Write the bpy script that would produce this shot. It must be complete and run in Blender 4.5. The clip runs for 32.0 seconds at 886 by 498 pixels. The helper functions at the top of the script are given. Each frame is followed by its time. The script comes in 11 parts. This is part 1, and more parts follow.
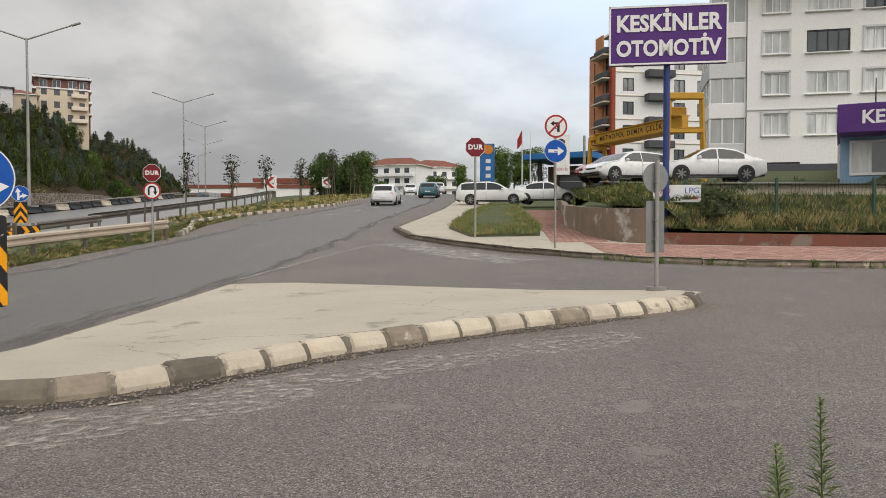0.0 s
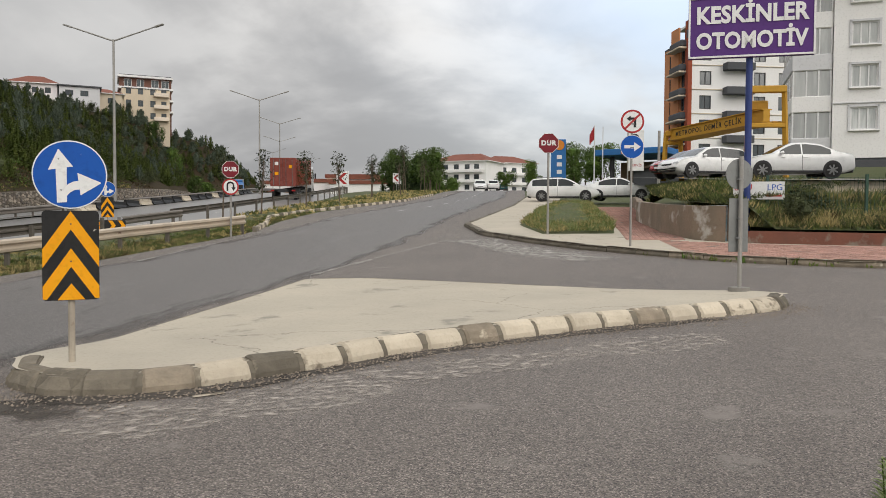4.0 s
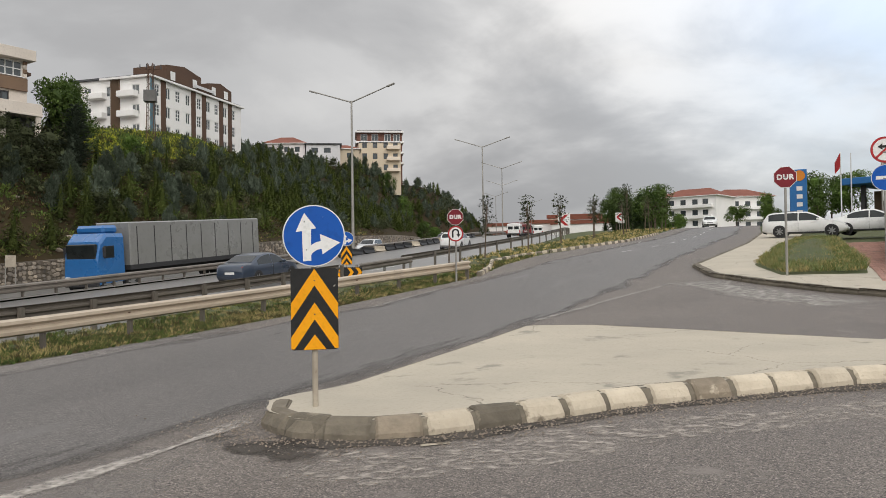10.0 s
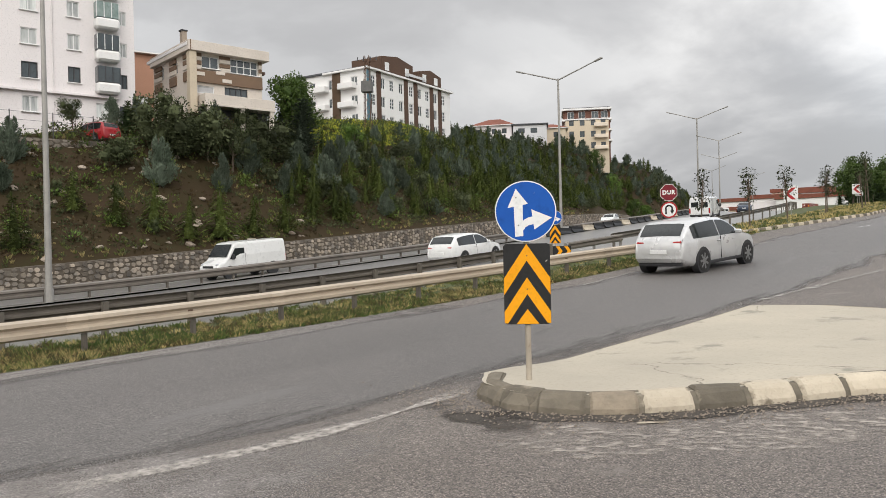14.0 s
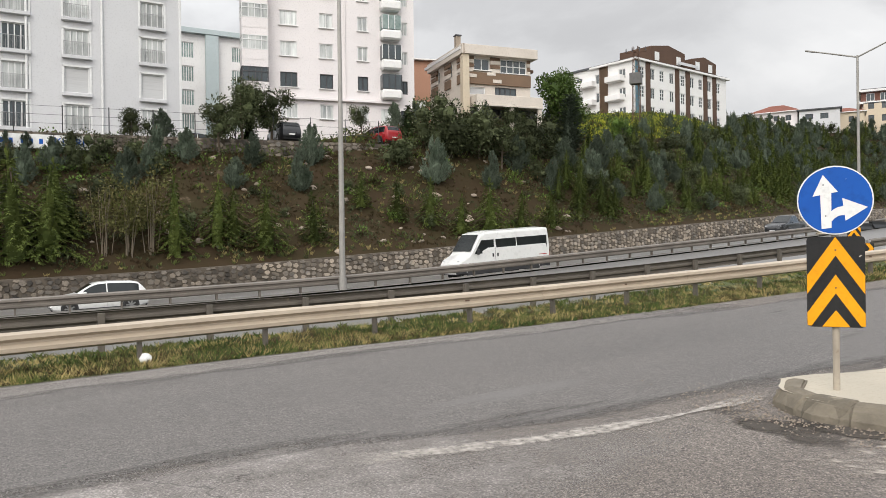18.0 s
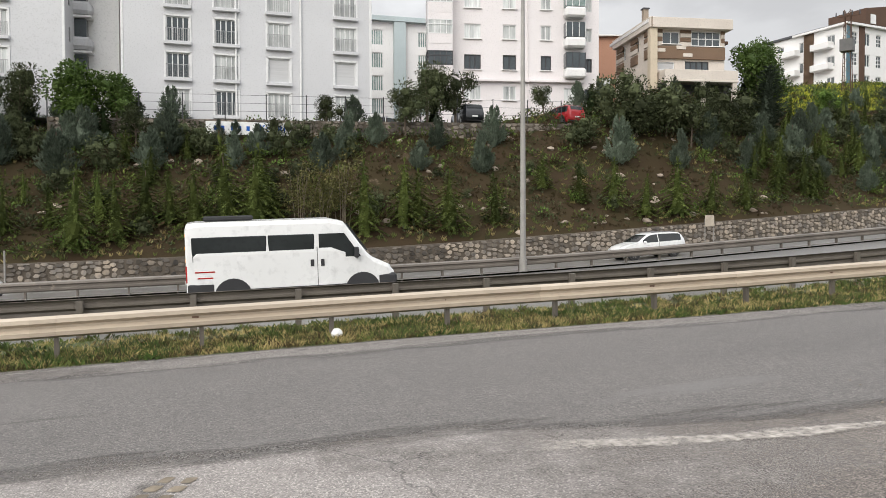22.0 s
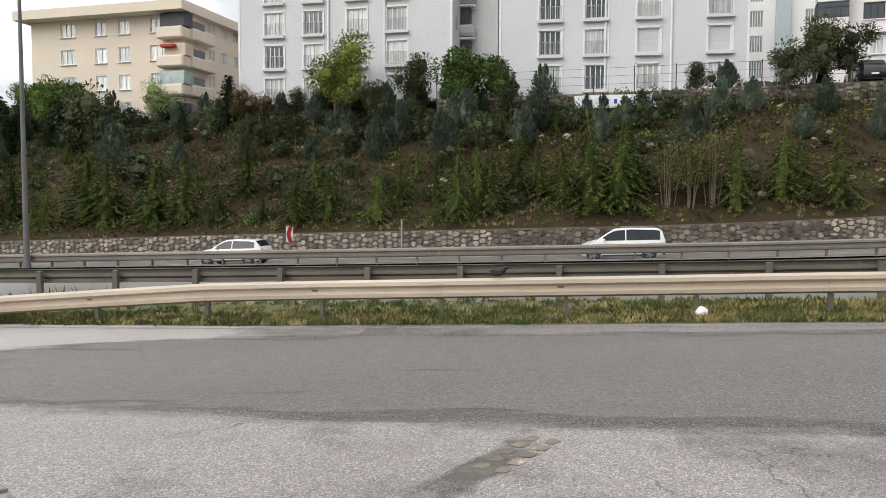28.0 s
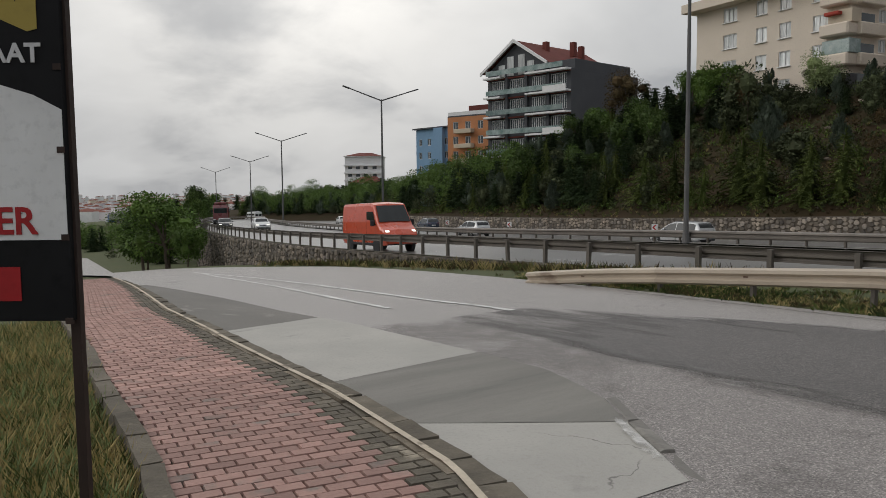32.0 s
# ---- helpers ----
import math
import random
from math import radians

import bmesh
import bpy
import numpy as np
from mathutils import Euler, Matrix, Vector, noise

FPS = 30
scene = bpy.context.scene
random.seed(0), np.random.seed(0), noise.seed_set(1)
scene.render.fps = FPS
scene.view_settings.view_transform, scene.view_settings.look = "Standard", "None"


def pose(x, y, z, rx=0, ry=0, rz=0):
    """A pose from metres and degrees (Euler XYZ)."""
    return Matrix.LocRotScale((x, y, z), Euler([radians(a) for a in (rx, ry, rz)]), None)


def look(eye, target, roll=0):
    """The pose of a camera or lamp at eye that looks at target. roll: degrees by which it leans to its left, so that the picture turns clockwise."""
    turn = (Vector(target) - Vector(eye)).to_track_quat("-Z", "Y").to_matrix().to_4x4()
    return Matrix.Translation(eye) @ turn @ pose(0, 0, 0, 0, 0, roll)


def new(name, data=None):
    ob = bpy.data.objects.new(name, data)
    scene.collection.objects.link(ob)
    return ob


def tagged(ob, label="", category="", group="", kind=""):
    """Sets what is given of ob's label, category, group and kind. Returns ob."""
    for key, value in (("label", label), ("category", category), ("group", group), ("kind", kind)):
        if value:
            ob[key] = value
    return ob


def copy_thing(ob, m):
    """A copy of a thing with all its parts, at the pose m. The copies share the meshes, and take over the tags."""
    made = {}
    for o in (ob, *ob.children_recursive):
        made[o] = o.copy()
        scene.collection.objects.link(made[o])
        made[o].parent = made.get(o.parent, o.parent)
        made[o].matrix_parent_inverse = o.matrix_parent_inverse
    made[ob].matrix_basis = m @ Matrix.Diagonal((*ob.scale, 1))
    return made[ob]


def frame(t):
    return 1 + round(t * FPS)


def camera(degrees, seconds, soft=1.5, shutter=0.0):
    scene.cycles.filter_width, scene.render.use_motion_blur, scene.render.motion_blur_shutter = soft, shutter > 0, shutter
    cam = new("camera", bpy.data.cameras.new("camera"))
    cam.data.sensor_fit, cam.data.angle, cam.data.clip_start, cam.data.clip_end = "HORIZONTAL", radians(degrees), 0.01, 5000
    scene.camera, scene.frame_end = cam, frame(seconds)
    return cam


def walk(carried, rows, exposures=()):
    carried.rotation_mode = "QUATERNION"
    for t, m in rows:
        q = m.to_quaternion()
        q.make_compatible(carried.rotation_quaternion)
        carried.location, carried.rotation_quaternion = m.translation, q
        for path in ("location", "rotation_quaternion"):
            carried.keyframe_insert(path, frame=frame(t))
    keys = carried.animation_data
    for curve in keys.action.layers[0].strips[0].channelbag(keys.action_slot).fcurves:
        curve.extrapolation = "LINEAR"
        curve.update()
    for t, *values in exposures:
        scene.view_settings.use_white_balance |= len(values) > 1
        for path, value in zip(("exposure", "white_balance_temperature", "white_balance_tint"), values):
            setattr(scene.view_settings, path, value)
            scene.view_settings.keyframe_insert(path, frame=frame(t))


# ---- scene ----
cam = camera(59.62, 32.0, soft=0.7)

# seconds, x, y, z, tilt, lean, turn
PATH = [
    (0, 0.194, 0.019, -0.079, 88.31, 0.01, 0.11),
    (0.5, 0.196, 0.039, -0.079, 88.01, 0.10, -0.82),
    (1, 0.201, 0.042, -0.082, 87.91, 0.26, -1.23),
    (1.5, 0.191, 0.034, -0.085, 87.78, 0.37, -0.31),
    (2, 0.171, 0.038, -0.089, 87.80, 0.28, 1.63),
    (2.5, 0.159, 0.052, -0.091, 87.85, 0.10, 2.81),
    (3, 0.148, 0.058, -0.092, 87.86, -0.02, 3.54),
    (3.5, 0.131, 0.069, -0.087, 87.79, -0.18, 4.30),
    (5.5, 0.043, 0.098, 0.054, 90.32, -0.26, 7.44),
    (6, 0.049, 0.093, 0.091, 91.20, -0.09, 7.60),
    (6.5, 0.055, 0.087, 0.119, 91.69, -0.52, 8.29),
    (7, 0.046, 0.106, 0.140, 91.87, -0.77, 8.69),
    (7.5, 0.026, 0.093, 0.126, 91.55, -1.10, 9.01),
    (8, 0.033, 0.060, 0.101, 90.97, -1.18, 10.28),
    (8.5, 0.075, 0.060, 0.097, 90.37, -0.88, 14.16),
    (9, 0.127, 0.064, 0.075, 90.35, -0.15, 17.23),
    (9.5, 0.148, 0.044, 0.065, 90.80, 0.49, 19.11),
    (10, 0.149, 0.043, 0.054, 91.05, 0.79, 21.59),
    (10.5, 0.169, 0.044, 0.044, 91.08, 1.27, 23.44),
    (11, 0.181, 0.051, 0.040, 90.85, 1.63, 25.24),
    (11.5, 0.177, 0.048, 0.028, 90.55, 1.94, 27.03),
    (12, 0.176, 0.041, 0.024, 90.19, 1.95, 28.52),
    (12.5, 0.166, 0.035, 0.016, 90.15, 1.74, 30.18),
    (13, 0.155, 0.030, 0.007, 90.32, 1.69, 32.42),
    (13.5, 0.136, 0.027, 0.006, 90.14, 1.55, 34.70),
    (15.5, 0.045, -0.011, -0.011, 89.83, 0.79, 43.79),
    (16, 0.024, -0.013, -0.015, 90.23, 0.94, 46.53),
    (16.5, -0.011, -0.009, -0.017, 90.13, 0.93, 49.33),
    (17, -0.037, -0.009, -0.026, 90.18, 0.94, 51.48),
    (17.5, -0.059, -0.014, -0.029, 90.03, 0.79, 53.87),
    (18, -0.086, -0.012, -0.036, 89.90, 0.73, 56.28),
    (18.5, -0.098, -0.011, -0.037, 89.81, 0.63, 58.08),
    (19, -0.092, 0.001, -0.026, 89.83, 0.61, 59.64),
    (19.5, -0.082, 0.015, -0.023, 90.49, 0.69, 60.64),
    (20, -0.080, 0.025, -0.021, 90.69, 1.12, 60.95),
    (20.5, -0.088, 0.030, -0.015, 90.05, 1.09, 62.47),
    (21, -0.110, 0.035, -0.006, 89.05, 0.72, 65.66),
    (21.5, -0.129, 0.027, -0.000, 88.71, 0.43, 67.62),
    (22, -0.145, 0.015, -0.005, 88.58, 0.21, 69.61),
    (22.5, -0.163, 0.005, -0.005, 87.98, -0.46, 71.08),
    (23, -0.176, -0.000, -0.010, 87.66, -1.09, 71.84),
    (23.5, -0.183, -0.002, -0.018, 87.41, -1.16, 73.39),
    (24, -0.186, -0.000, -0.024, 87.36, -1.26, 74.63),
    (24.5, -0.178, 0.003, -0.020, 87.15, -1.43, 75.53),
    (26.5, -0.050, 0.043, 0.018, 86.89, -0.68, 83.07),
    (27, -0.064, 0.030, 0.023, 86.97, -0.60, 87.03),
    (27.5, -0.086, 0.015, 0.018, 86.86, -0.35, 91.43),
    (28, -0.112, 0.006, 0.015, 86.55, -0.18, 96.12),
    (28.5, -0.132, -0.004, 0.006, 86.34, -0.15, 100.64),
    (29, -0.146, -0.017, 0.001, 86.23, -0.08, 106.33),
    (29.5, -0.173, -0.042, -0.004, 86.16, -0.17, 114.95),
    (30, -0.183, -0.081, -0.012, 86.39, -0.13, 121.86),
    (30.5, -0.207, -0.115, -0.023, 86.00, 0.04, 127.72),
    (31, -0.225, -0.148, -0.030, 85.76, 0.08, 132.84),
    (31.5, -0.242, -0.178, -0.037, 85.58, 0.21, 137.22),
    (32, -0.254, -0.230, -0.013, 85.19, 0.56, 141.71),
]
walk(cam, [(t, pose(*p)) for t, *p in PATH], [(t, e, 6750 - 9 * t, 10) for t, e in ((0, -0.34), (4, -0.33), (8, -0.34), (13, -0.12), (17, 0.16), (25, 0.22), (28.5, 0.1), (30, -0.66), (31, -1.05), (32, -0.98))])

# ---- world and sun ----
SUN_TURN, SUN_HEIGHT = radians(-135), radians(33)
BREAK_TURN, BREAK_HEIGHT = radians(153), radians(19)  # where the cloud is thin and glows


def sky_world():
    world = bpy.data.worlds.new("overcast_sky")
    world.use_nodes = True
    scene.world = world
    nt = world.node_tree
    nt.nodes.clear()
    N, L = nt.nodes.new, nt.links.new
    out, bg = N("ShaderNodeOutputWorld"), N("ShaderNodeBackground")
    sky = N("ShaderNodeTexSky")
    sky.sky_type, sky.sun_disc = "NISHITA", False
    sky.sun_elevation, sky.sun_rotation = SUN_HEIGHT, -SUN_TURN
    co = N("ShaderNodeTexCoord")
    sep = N("ShaderNodeSeparateXYZ")
    L(co.outputs["Generated"], sep.inputs[0])

    def math_node(op, a, b=None, clamp=False):
        m = N("ShaderNodeMath")
        m.operation, m.use_clamp = op, clamp
        for i, v in enumerate((a, b)):
            if v is None:
                continue
            if isinstance(v, (int, float)):
                m.inputs[i].default_value = v
            else:
                L(v, m.inputs[i])
        return m.outputs[0]

    up = math_node("MAXIMUM", sep.outputs[2], 0.0)
    div = math_node("ADD", up, 0.34)
    flat = N("ShaderNodeCombineXYZ")
    L(math_node("DIVIDE", sep.outputs[0], div), flat.inputs[0])
    L(math_node("DIVIDE", sep.outputs[1], div), flat.inputs[1])

    def cloud(scale, detail, rough, shift):
        n = N("ShaderNodeTexNoise")
        n.inputs["Scale"].default_value, n.inputs["Detail"].default_value = scale, detail
        n.inputs["Roughness"].default_value, n.inputs["Distortion"].default_value = rough, 0.35
        mp = N("ShaderNodeMapping")
        mp.inputs["Location"].default_value = shift
        L(flat.outputs[0], mp.inputs[0])
        L(mp.outputs[0], n.inputs["Vector"])
        return n.outputs[0]

    def ramp(fac, stops):
        r = N("ShaderNodeValToRGB")
        r.color_ramp.interpolation = "EASE"
        els = r.color_ramp.elements
        while len(els) < len(stops):
            els.new(0.5)
        for e, (p, c) in zip(els, stops):
            e.position, e.color = p, (*c, 1)
        L(fac, r.inputs[0])
        return r.outputs[0]

    def mix(fac, a, b, kind="MIX"):
        m = N("ShaderNodeMix")
        m.data_type, m.blend_type = "RGBA", kind
        for i, v in ((0, fac), (6, a), (7, b)):
            if isinstance(v, (int, float)):
                m.inputs[i].default_value = v
            elif isinstance(v, tuple):
                m.inputs[i].default_value = (*v, 1)
            else:
                L(v, m.inputs[i])
        return m.outputs[2]

    big = cloud(0.95, 7, 0.5, (3.1, 1.4, 0))
    fine = cloud(2.6, 9, 0.55, (7.7, 2.3, 0))
    tone = math_node("ADD", math_node("MULTIPLY", big, 0.72), math_node("MULTIPLY", fine, 0.28))
    grey = ramp(tone, [(0.36, (0.49, 0.505, 0.53)), (0.45, (0.63, 0.645, 0.67)), (0.53, (0.84, 0.86, 0.885)), (0.62, (1.08, 1.095, 1.11))])
    def lobe(turn, height, power):
        """How near a direction lies to the one given, from 0 to 1."""
        dot = N("ShaderNodeVectorMath")
        dot.operation = "DOT_PRODUCT"
        L(co.outputs["Generated"], dot.inputs[0])
        dot.inputs[1].default_value = (-math.sin(turn) * math.cos(height), math.cos(turn) * math.cos(height), math.sin(height))
        return math_node("POWER", math_node("MAXIMUM", dot.outputs["Value"], 0.0), power)

    puffs = ramp(tone, [(0.40, (0.12, 0.12, 0.12)), (0.54, (1, 1, 1))])
    # a dark bank over the hill, pale heaped cloud over the road, thin bluish cover beside it
    cover = mix(math_node("MULTIPLY", lobe(radians(44), radians(20), 7.0), 0.6), grey, (0.42, 0.425, 0.44))
    cover = mix(math_node("MULTIPLY", math_node("MULTIPLY", lobe(radians(2), radians(15), 16.0), puffs), 0.9), cover, (1.14, 1.14, 1.14))
    gap = ramp(cloud(0.9, 6, 0.5, (0.6, 5.2, 0)), [(0.40, (0, 0, 0)), (0.52, (1, 1, 1))])
    blue = mix(0.12, (0.77, 0.86, 0.99), sky.outputs[0])
    cover = mix(math_node("MULTIPLY", lobe(radians(-14), radians(19), 34.0), gap), cover, blue)
    # the cloud thins towards the valley and glows low over it
    cover = mix(math_node("MULTIPLY", lobe(radians(140), radians(24), 5.0), 0.55), cover, mix(puffs, (0.86, 0.91, 0.98), (1.42, 1.42, 1.40)))
    shine = math_node("MULTIPLY", lobe(BREAK_TURN, BREAK_HEIGHT, 26.0), ramp(tone, [(0.36, (0.35, 0.35, 0.35)), (0.56, (1, 1, 1))]))
    cover = mix(math_node("MULTIPLY", shine, 0.9), cover, (2.4, 2.32, 2.18))
    # an overcast sky grows brighter towards the zenith
    lift = math_node("ADD", 0.84, math_node("MULTIPLY", math_node("POWER", up, 1.3), 1.2))
    L(cover, bg.inputs[0])
    L(lift, bg.inputs[1])
    L(bg.outputs[0], out.inputs[0])


sky_world()
sun = bpy.data.lights.new("sun", "SUN")
sun.energy, sun.angle, sun.color = 1.9, radians(50), (1.0, 0.96, 0.9)
sun_ob = new("sun", sun)
sun_ob.matrix_world = look((0, 0, 60), (60 * math.sin(SUN_TURN), -60 * math.cos(SUN_TURN), 60 - 60 * math.tan(SUN_HEIGHT)))


# ---- materials ----
def surf(name, base, other=None, rough=0.7, scale=3.0, fine=40.0, bump=0.2, metal=0.0, spots=None, vary=0.0, coat=0.0, sheen=0.35, glow=None, stretch=(1, 1, 1), worn=None, grit=None, spin=None, cracks=None):
    """A surface with large patches of a second colour, fine grain and relief; spots: (colour, scale, amount) of stains."""
    m = bpy.data.materials.new(name)
    m.use_nodes = True
    nt = m.node_tree
    N, L = nt.nodes.new, nt.links.new
    b = nt.nodes["Principled BSDF"]
    other = other or tuple(c * 0.75 for c in base)
    co = N("ShaderNodeTexCoord")
    mp = N("ShaderNodeMapping")
    mp.inputs["Scale"].default_value = stretch
    if spin is not None:
        # streaks that run at an angle: stretch gives their length and breadth
        mp.vector_type = "TEXTURE"
        mp.inputs["Rotation"].default_value = (0, 0, radians(spin))
    geo = N("ShaderNodeNewGeometry")
    info = N("ShaderNodeObjectInfo")
    L(co.outputs["Object"], mp.inputs[0])
    shift = N("ShaderNodeVectorMath")
    shift.operation = "ADD"
    L(mp.outputs[0], shift.inputs[0])
    rnd = N("ShaderNodeVectorMath")
    rnd.operation = "SCALE"
    rnd.inputs[0].default_value = (37, 17, 71)
    L(info.outputs["Random"], rnd.inputs["Scale"])
    L(rnd.outputs[0], shift.inputs[1])

    def noise_at(s, detail=4.0):
        n = N("ShaderNodeTexNoise")
        n.inputs["Scale"].default_value, n.inputs["Detail"].default_value, n.inputs["Roughness"].default_value = s, detail, 0.6
        L(shift.outputs[0], n.inputs["Vector"])
        return n.outputs[0]

    def mixed(fac, a, c):
        x = N("ShaderNodeMix")
        x.data_type = "RGBA"
        for i, v in ((0, fac), (6, a), (7, c)):
            if isinstance(v, tuple):
                x.inputs[i].default_value = (*v, 1)
            elif isinstance(v, float):
                x.inputs[i].default_value = v
            else:
                L(v, x.inputs[i])
        return x.outputs[2]

    def span(v, lo, hi):
        r = N("ShaderNodeMapRange")
        r.inputs[1].default_value, r.inputs[2].default_value = lo, hi
        L(v, r.inputs[0])
        return r.outputs[0]

    big, grain = noise_at(scale), noise_at(fine, 3.0)
    col = mixed(span(big, 0.3, 0.7), base, other)
    dark = tuple(c * 0.72 for c in base)
    col = mixed(span(grain, 0.52, 0.85), col, dark)
    if grit:
        # single stones in the surface: (scale, spread)
        cells = N("ShaderNodeTexVoronoi")
        cells.inputs["Scale"].default_value = grit[0]
        L(co.outputs["Object"], cells.inputs["Vector"])
        tone = N("ShaderNodeHueSaturation")
        bw = N("ShaderNodeSeparateColor")
        L(cells.outputs["Color"], bw.inputs[0])
        r = N("ShaderNodeValToRGB")
        for e, (p, v) in zip((r.color_ramp.elements[0], r.color_ramp.elements.new(0.45), r.color_ramp.elements.new(0.8), r.color_ramp.elements[-1]), ((0.0, 1 - grit[1]), (0.45, 1.0), (0.8, 1 + grit[1] * 0.4), (1.0, 1 + grit[1] * 2.2))):
            e.position, e.color = p, (v, v, v, 1)
        L(bw.outputs[0], r.inputs[0])
        bw2 = N("ShaderNodeSeparateColor")
        L(r.outputs[0], bw2.inputs[0])
        L(bw2.outputs[0], tone.inputs["Value"])
        L(col, tone.inputs["Color"])
        col = tone.outputs[0]
    if cracks:
        # hairline cracks: (cells a metre, width, share of the surface)
        net, warp, nudge = N("ShaderNodeTexVoronoi"), N("ShaderNodeTexNoise"), N("ShaderNodeMix")
        net.feature, net.inputs["Scale"].default_value = "DISTANCE_TO_EDGE", cracks[0]
        warp.inputs["Scale"].default_value, warp.inputs["Detail"].default_value = 2.2, 5.0
        nudge.data_type, nudge.blend_type, nudge.inputs[0].default_value = "RGBA", "LINEAR_LIGHT", 0.28
        L(co.outputs["Object"], warp.inputs["Vector"])
        L(co.outputs["Object"], nudge.inputs[6])
        L(warp.outputs["Color"], nudge.inputs[7])
        L(nudge.outputs[2], net.inputs["Vector"])
        thin_line, some, both_on = span(net.outputs["Distance"], cracks[1], 0.0), span(noise_at(0.35, 3.0), 0.62 - cracks[2], 0.66 - cracks[2]), N("ShaderNodeMath")
        both_on.operation = "MULTIPLY"
        L(thin_line, both_on.inputs[0])
        L(some, both_on.inputs[1])
        col = mixed(both_on.outputs[0], col, tuple(c * 0.35 for c in base))
    if spots:
        scol, sscale, amount = spots
        col = mixed(span(noise_at(sscale, 6.0), 0.72 - amount, 0.80 - amount), col, scol)
    if vary:
        hsv = N("ShaderNodeHueSaturation")
        L(col, hsv.inputs["Color"])
        r = N("ShaderNodeMapRange")
        r.inputs[3].default_value, r.inputs[4].default_value = 1 - vary, 1 + vary
        L(info.outputs["Random"], r.inputs[0])
        isl = N("ShaderNodeMapRange")
        isl.inputs[3].default_value, isl.inputs[4].default_value = 1 - vary, 1 + vary
        L(geo.outputs["Random Per Island"], isl.inputs[0])
        mul = N("ShaderNodeMath")
        mul.operation = "MULTIPLY"
        L(r.outputs[0], mul.inputs[0])
        L(isl.outputs[0], mul.inputs[1])
        L(mul.outputs[0], hsv.inputs["Value"])
        col = hsv.outputs[0]
    L(col, b.inputs["Base Color"])
    rr = N("ShaderNodeMapRange")
    rr.inputs[3].default_value, rr.inputs[4].default_value = max(rough - 0.1, 0.03), min(rough + 0.12, 1)
    L(big, rr.inputs[0])
    L(rr.outputs[0], b.inputs["Roughness"])
    b.inputs["Metallic"].default_value = metal
    b.inputs["Specular IOR Level"].default_value = sheen
    b.inputs["Coat Weight"].default_value = coat
    b.inputs["Coat Roughness"].default_value = 0.08
    if bump:
        bp = N("ShaderNodeBump")
        bp.inputs["Strength"].default_value, bp.inputs["Distance"].default_value = bump, 0.02
        L(grain, bp.inputs["Height"])
        L(bp.outputs[0], b.inputs["Normal"])
    if worn:
        clear, both = N("ShaderNodeBsdfTransparent"), N("ShaderNodeMixShader")
        mask = noise_at(worn[0], 8.0)
        if len(worn) > 2:
            # thinner towards the sides of a band
            edge, less, add = N("ShaderNodeAttribute"), N("ShaderNodeMath"), N("ShaderNodeMath")
            edge.attribute_name = "edge"
            less.operation, less.inputs[1].default_value, less.inputs[2].default_value = "MULTIPLY_ADD", 0.45, -0.45
            L(edge.outputs["Fac"], less.inputs[0])
            L(less.outputs[0], add.inputs[0])
            L(mask, add.inputs[1])
            mask = add.outputs[0]
        soft = worn[2] if len(worn) > 2 else 0.05
        L(span(mask, worn[1] - soft, worn[1] + soft), both.inputs[0])
        L(clear.outputs[0], both.inputs[1])
        L(b.outputs[0], both.inputs[2])
        L(both.outputs[0], nt.nodes["Material Output"].inputs[0])
    if glow:
        b.inputs["Emission Color"].default_value, b.inputs["Emission Strength"].default_value = (*glow[0], 1), glow[1]
    return m


def glass(name, tint=(0.04, 0.05, 0.055), rough=0.04):
    m = surf(name, tint, tuple(c * 1.6 for c in tint), rough, 0.4, 6, 0.0, sheen=0.9)
    return m


M = {}
M["asphalt_worn"] = surf("asphalt_worn", (0.112, 0.095, 0.083), (0.152, 0.132, 0.117), 0.72, 0.45, 28, 0.7, spots=((0.19, 0.168, 0.15), 1.3, 0.10), sheen=0.5, grit=(110, 0.75), cracks=(0.3, 0.004, 0.05))
# pale surface, its colour raised further to carry sky glare
M["asphalt_pale"] = surf("asphalt_pale", (0.245, 0.224, 0.21), (0.31, 0.286, 0.268), 0.48, 0.4, 28, 0.7, spots=((0.18, 0.165, 0.154), 0.8, 0.10), sheen=0.8, grit=(110, 0.5), cracks=(0.28, 0.004, 0.1))
# paler patch of asphalt, with some sky glare put into its colour
M["asphalt_dry"] = surf("asphalt_dry", (0.205, 0.184, 0.171), (0.258, 0.235, 0.22), 0.55, 0.4, 28, 0.7, sheen=0.6, worn=(0.8, 0.27, 0.22), grit=(95, 0.5), cracks=(0.3, 0.004, 0.12))
M["asphalt_mid"] = surf("asphalt_mid", (0.138, 0.124, 0.115), (0.17, 0.153, 0.142), 0.6, 0.4, 28, 0.6, sheen=0.5, worn=(0.8, 0.2, 0.25), grit=(95, 0.75))
M["asphalt_dark"] = surf("asphalt_dark", (0.088, 0.08, 0.075), (0.126, 0.115, 0.108), 0.56, 0.35, 28, 0.5, spots=((0.145, 0.136, 0.13), 0.6, 0.10), sheen=0.5, stretch=(1.4, 0.25, 1), worn=(1.6, 0.2, 0.16), grit=(95, 0.7))
M["asphalt_highway"] = surf("asphalt_highway", (0.14, 0.134, 0.128), (0.18, 0.173, 0.166), 0.30, 0.2, 30, 0.2, sheen=0.9, stretch=(1, 0.2, 1))
M["concrete_slab"] = surf("concrete_slab", (0.47, 0.42, 0.338), (0.395, 0.355, 0.29), 0.88, 0.6, 24, 0.3, spots=((0.27, 0.25, 0.205), 1.4, 0.11), cracks=(0.35, 0.004, 0.1))
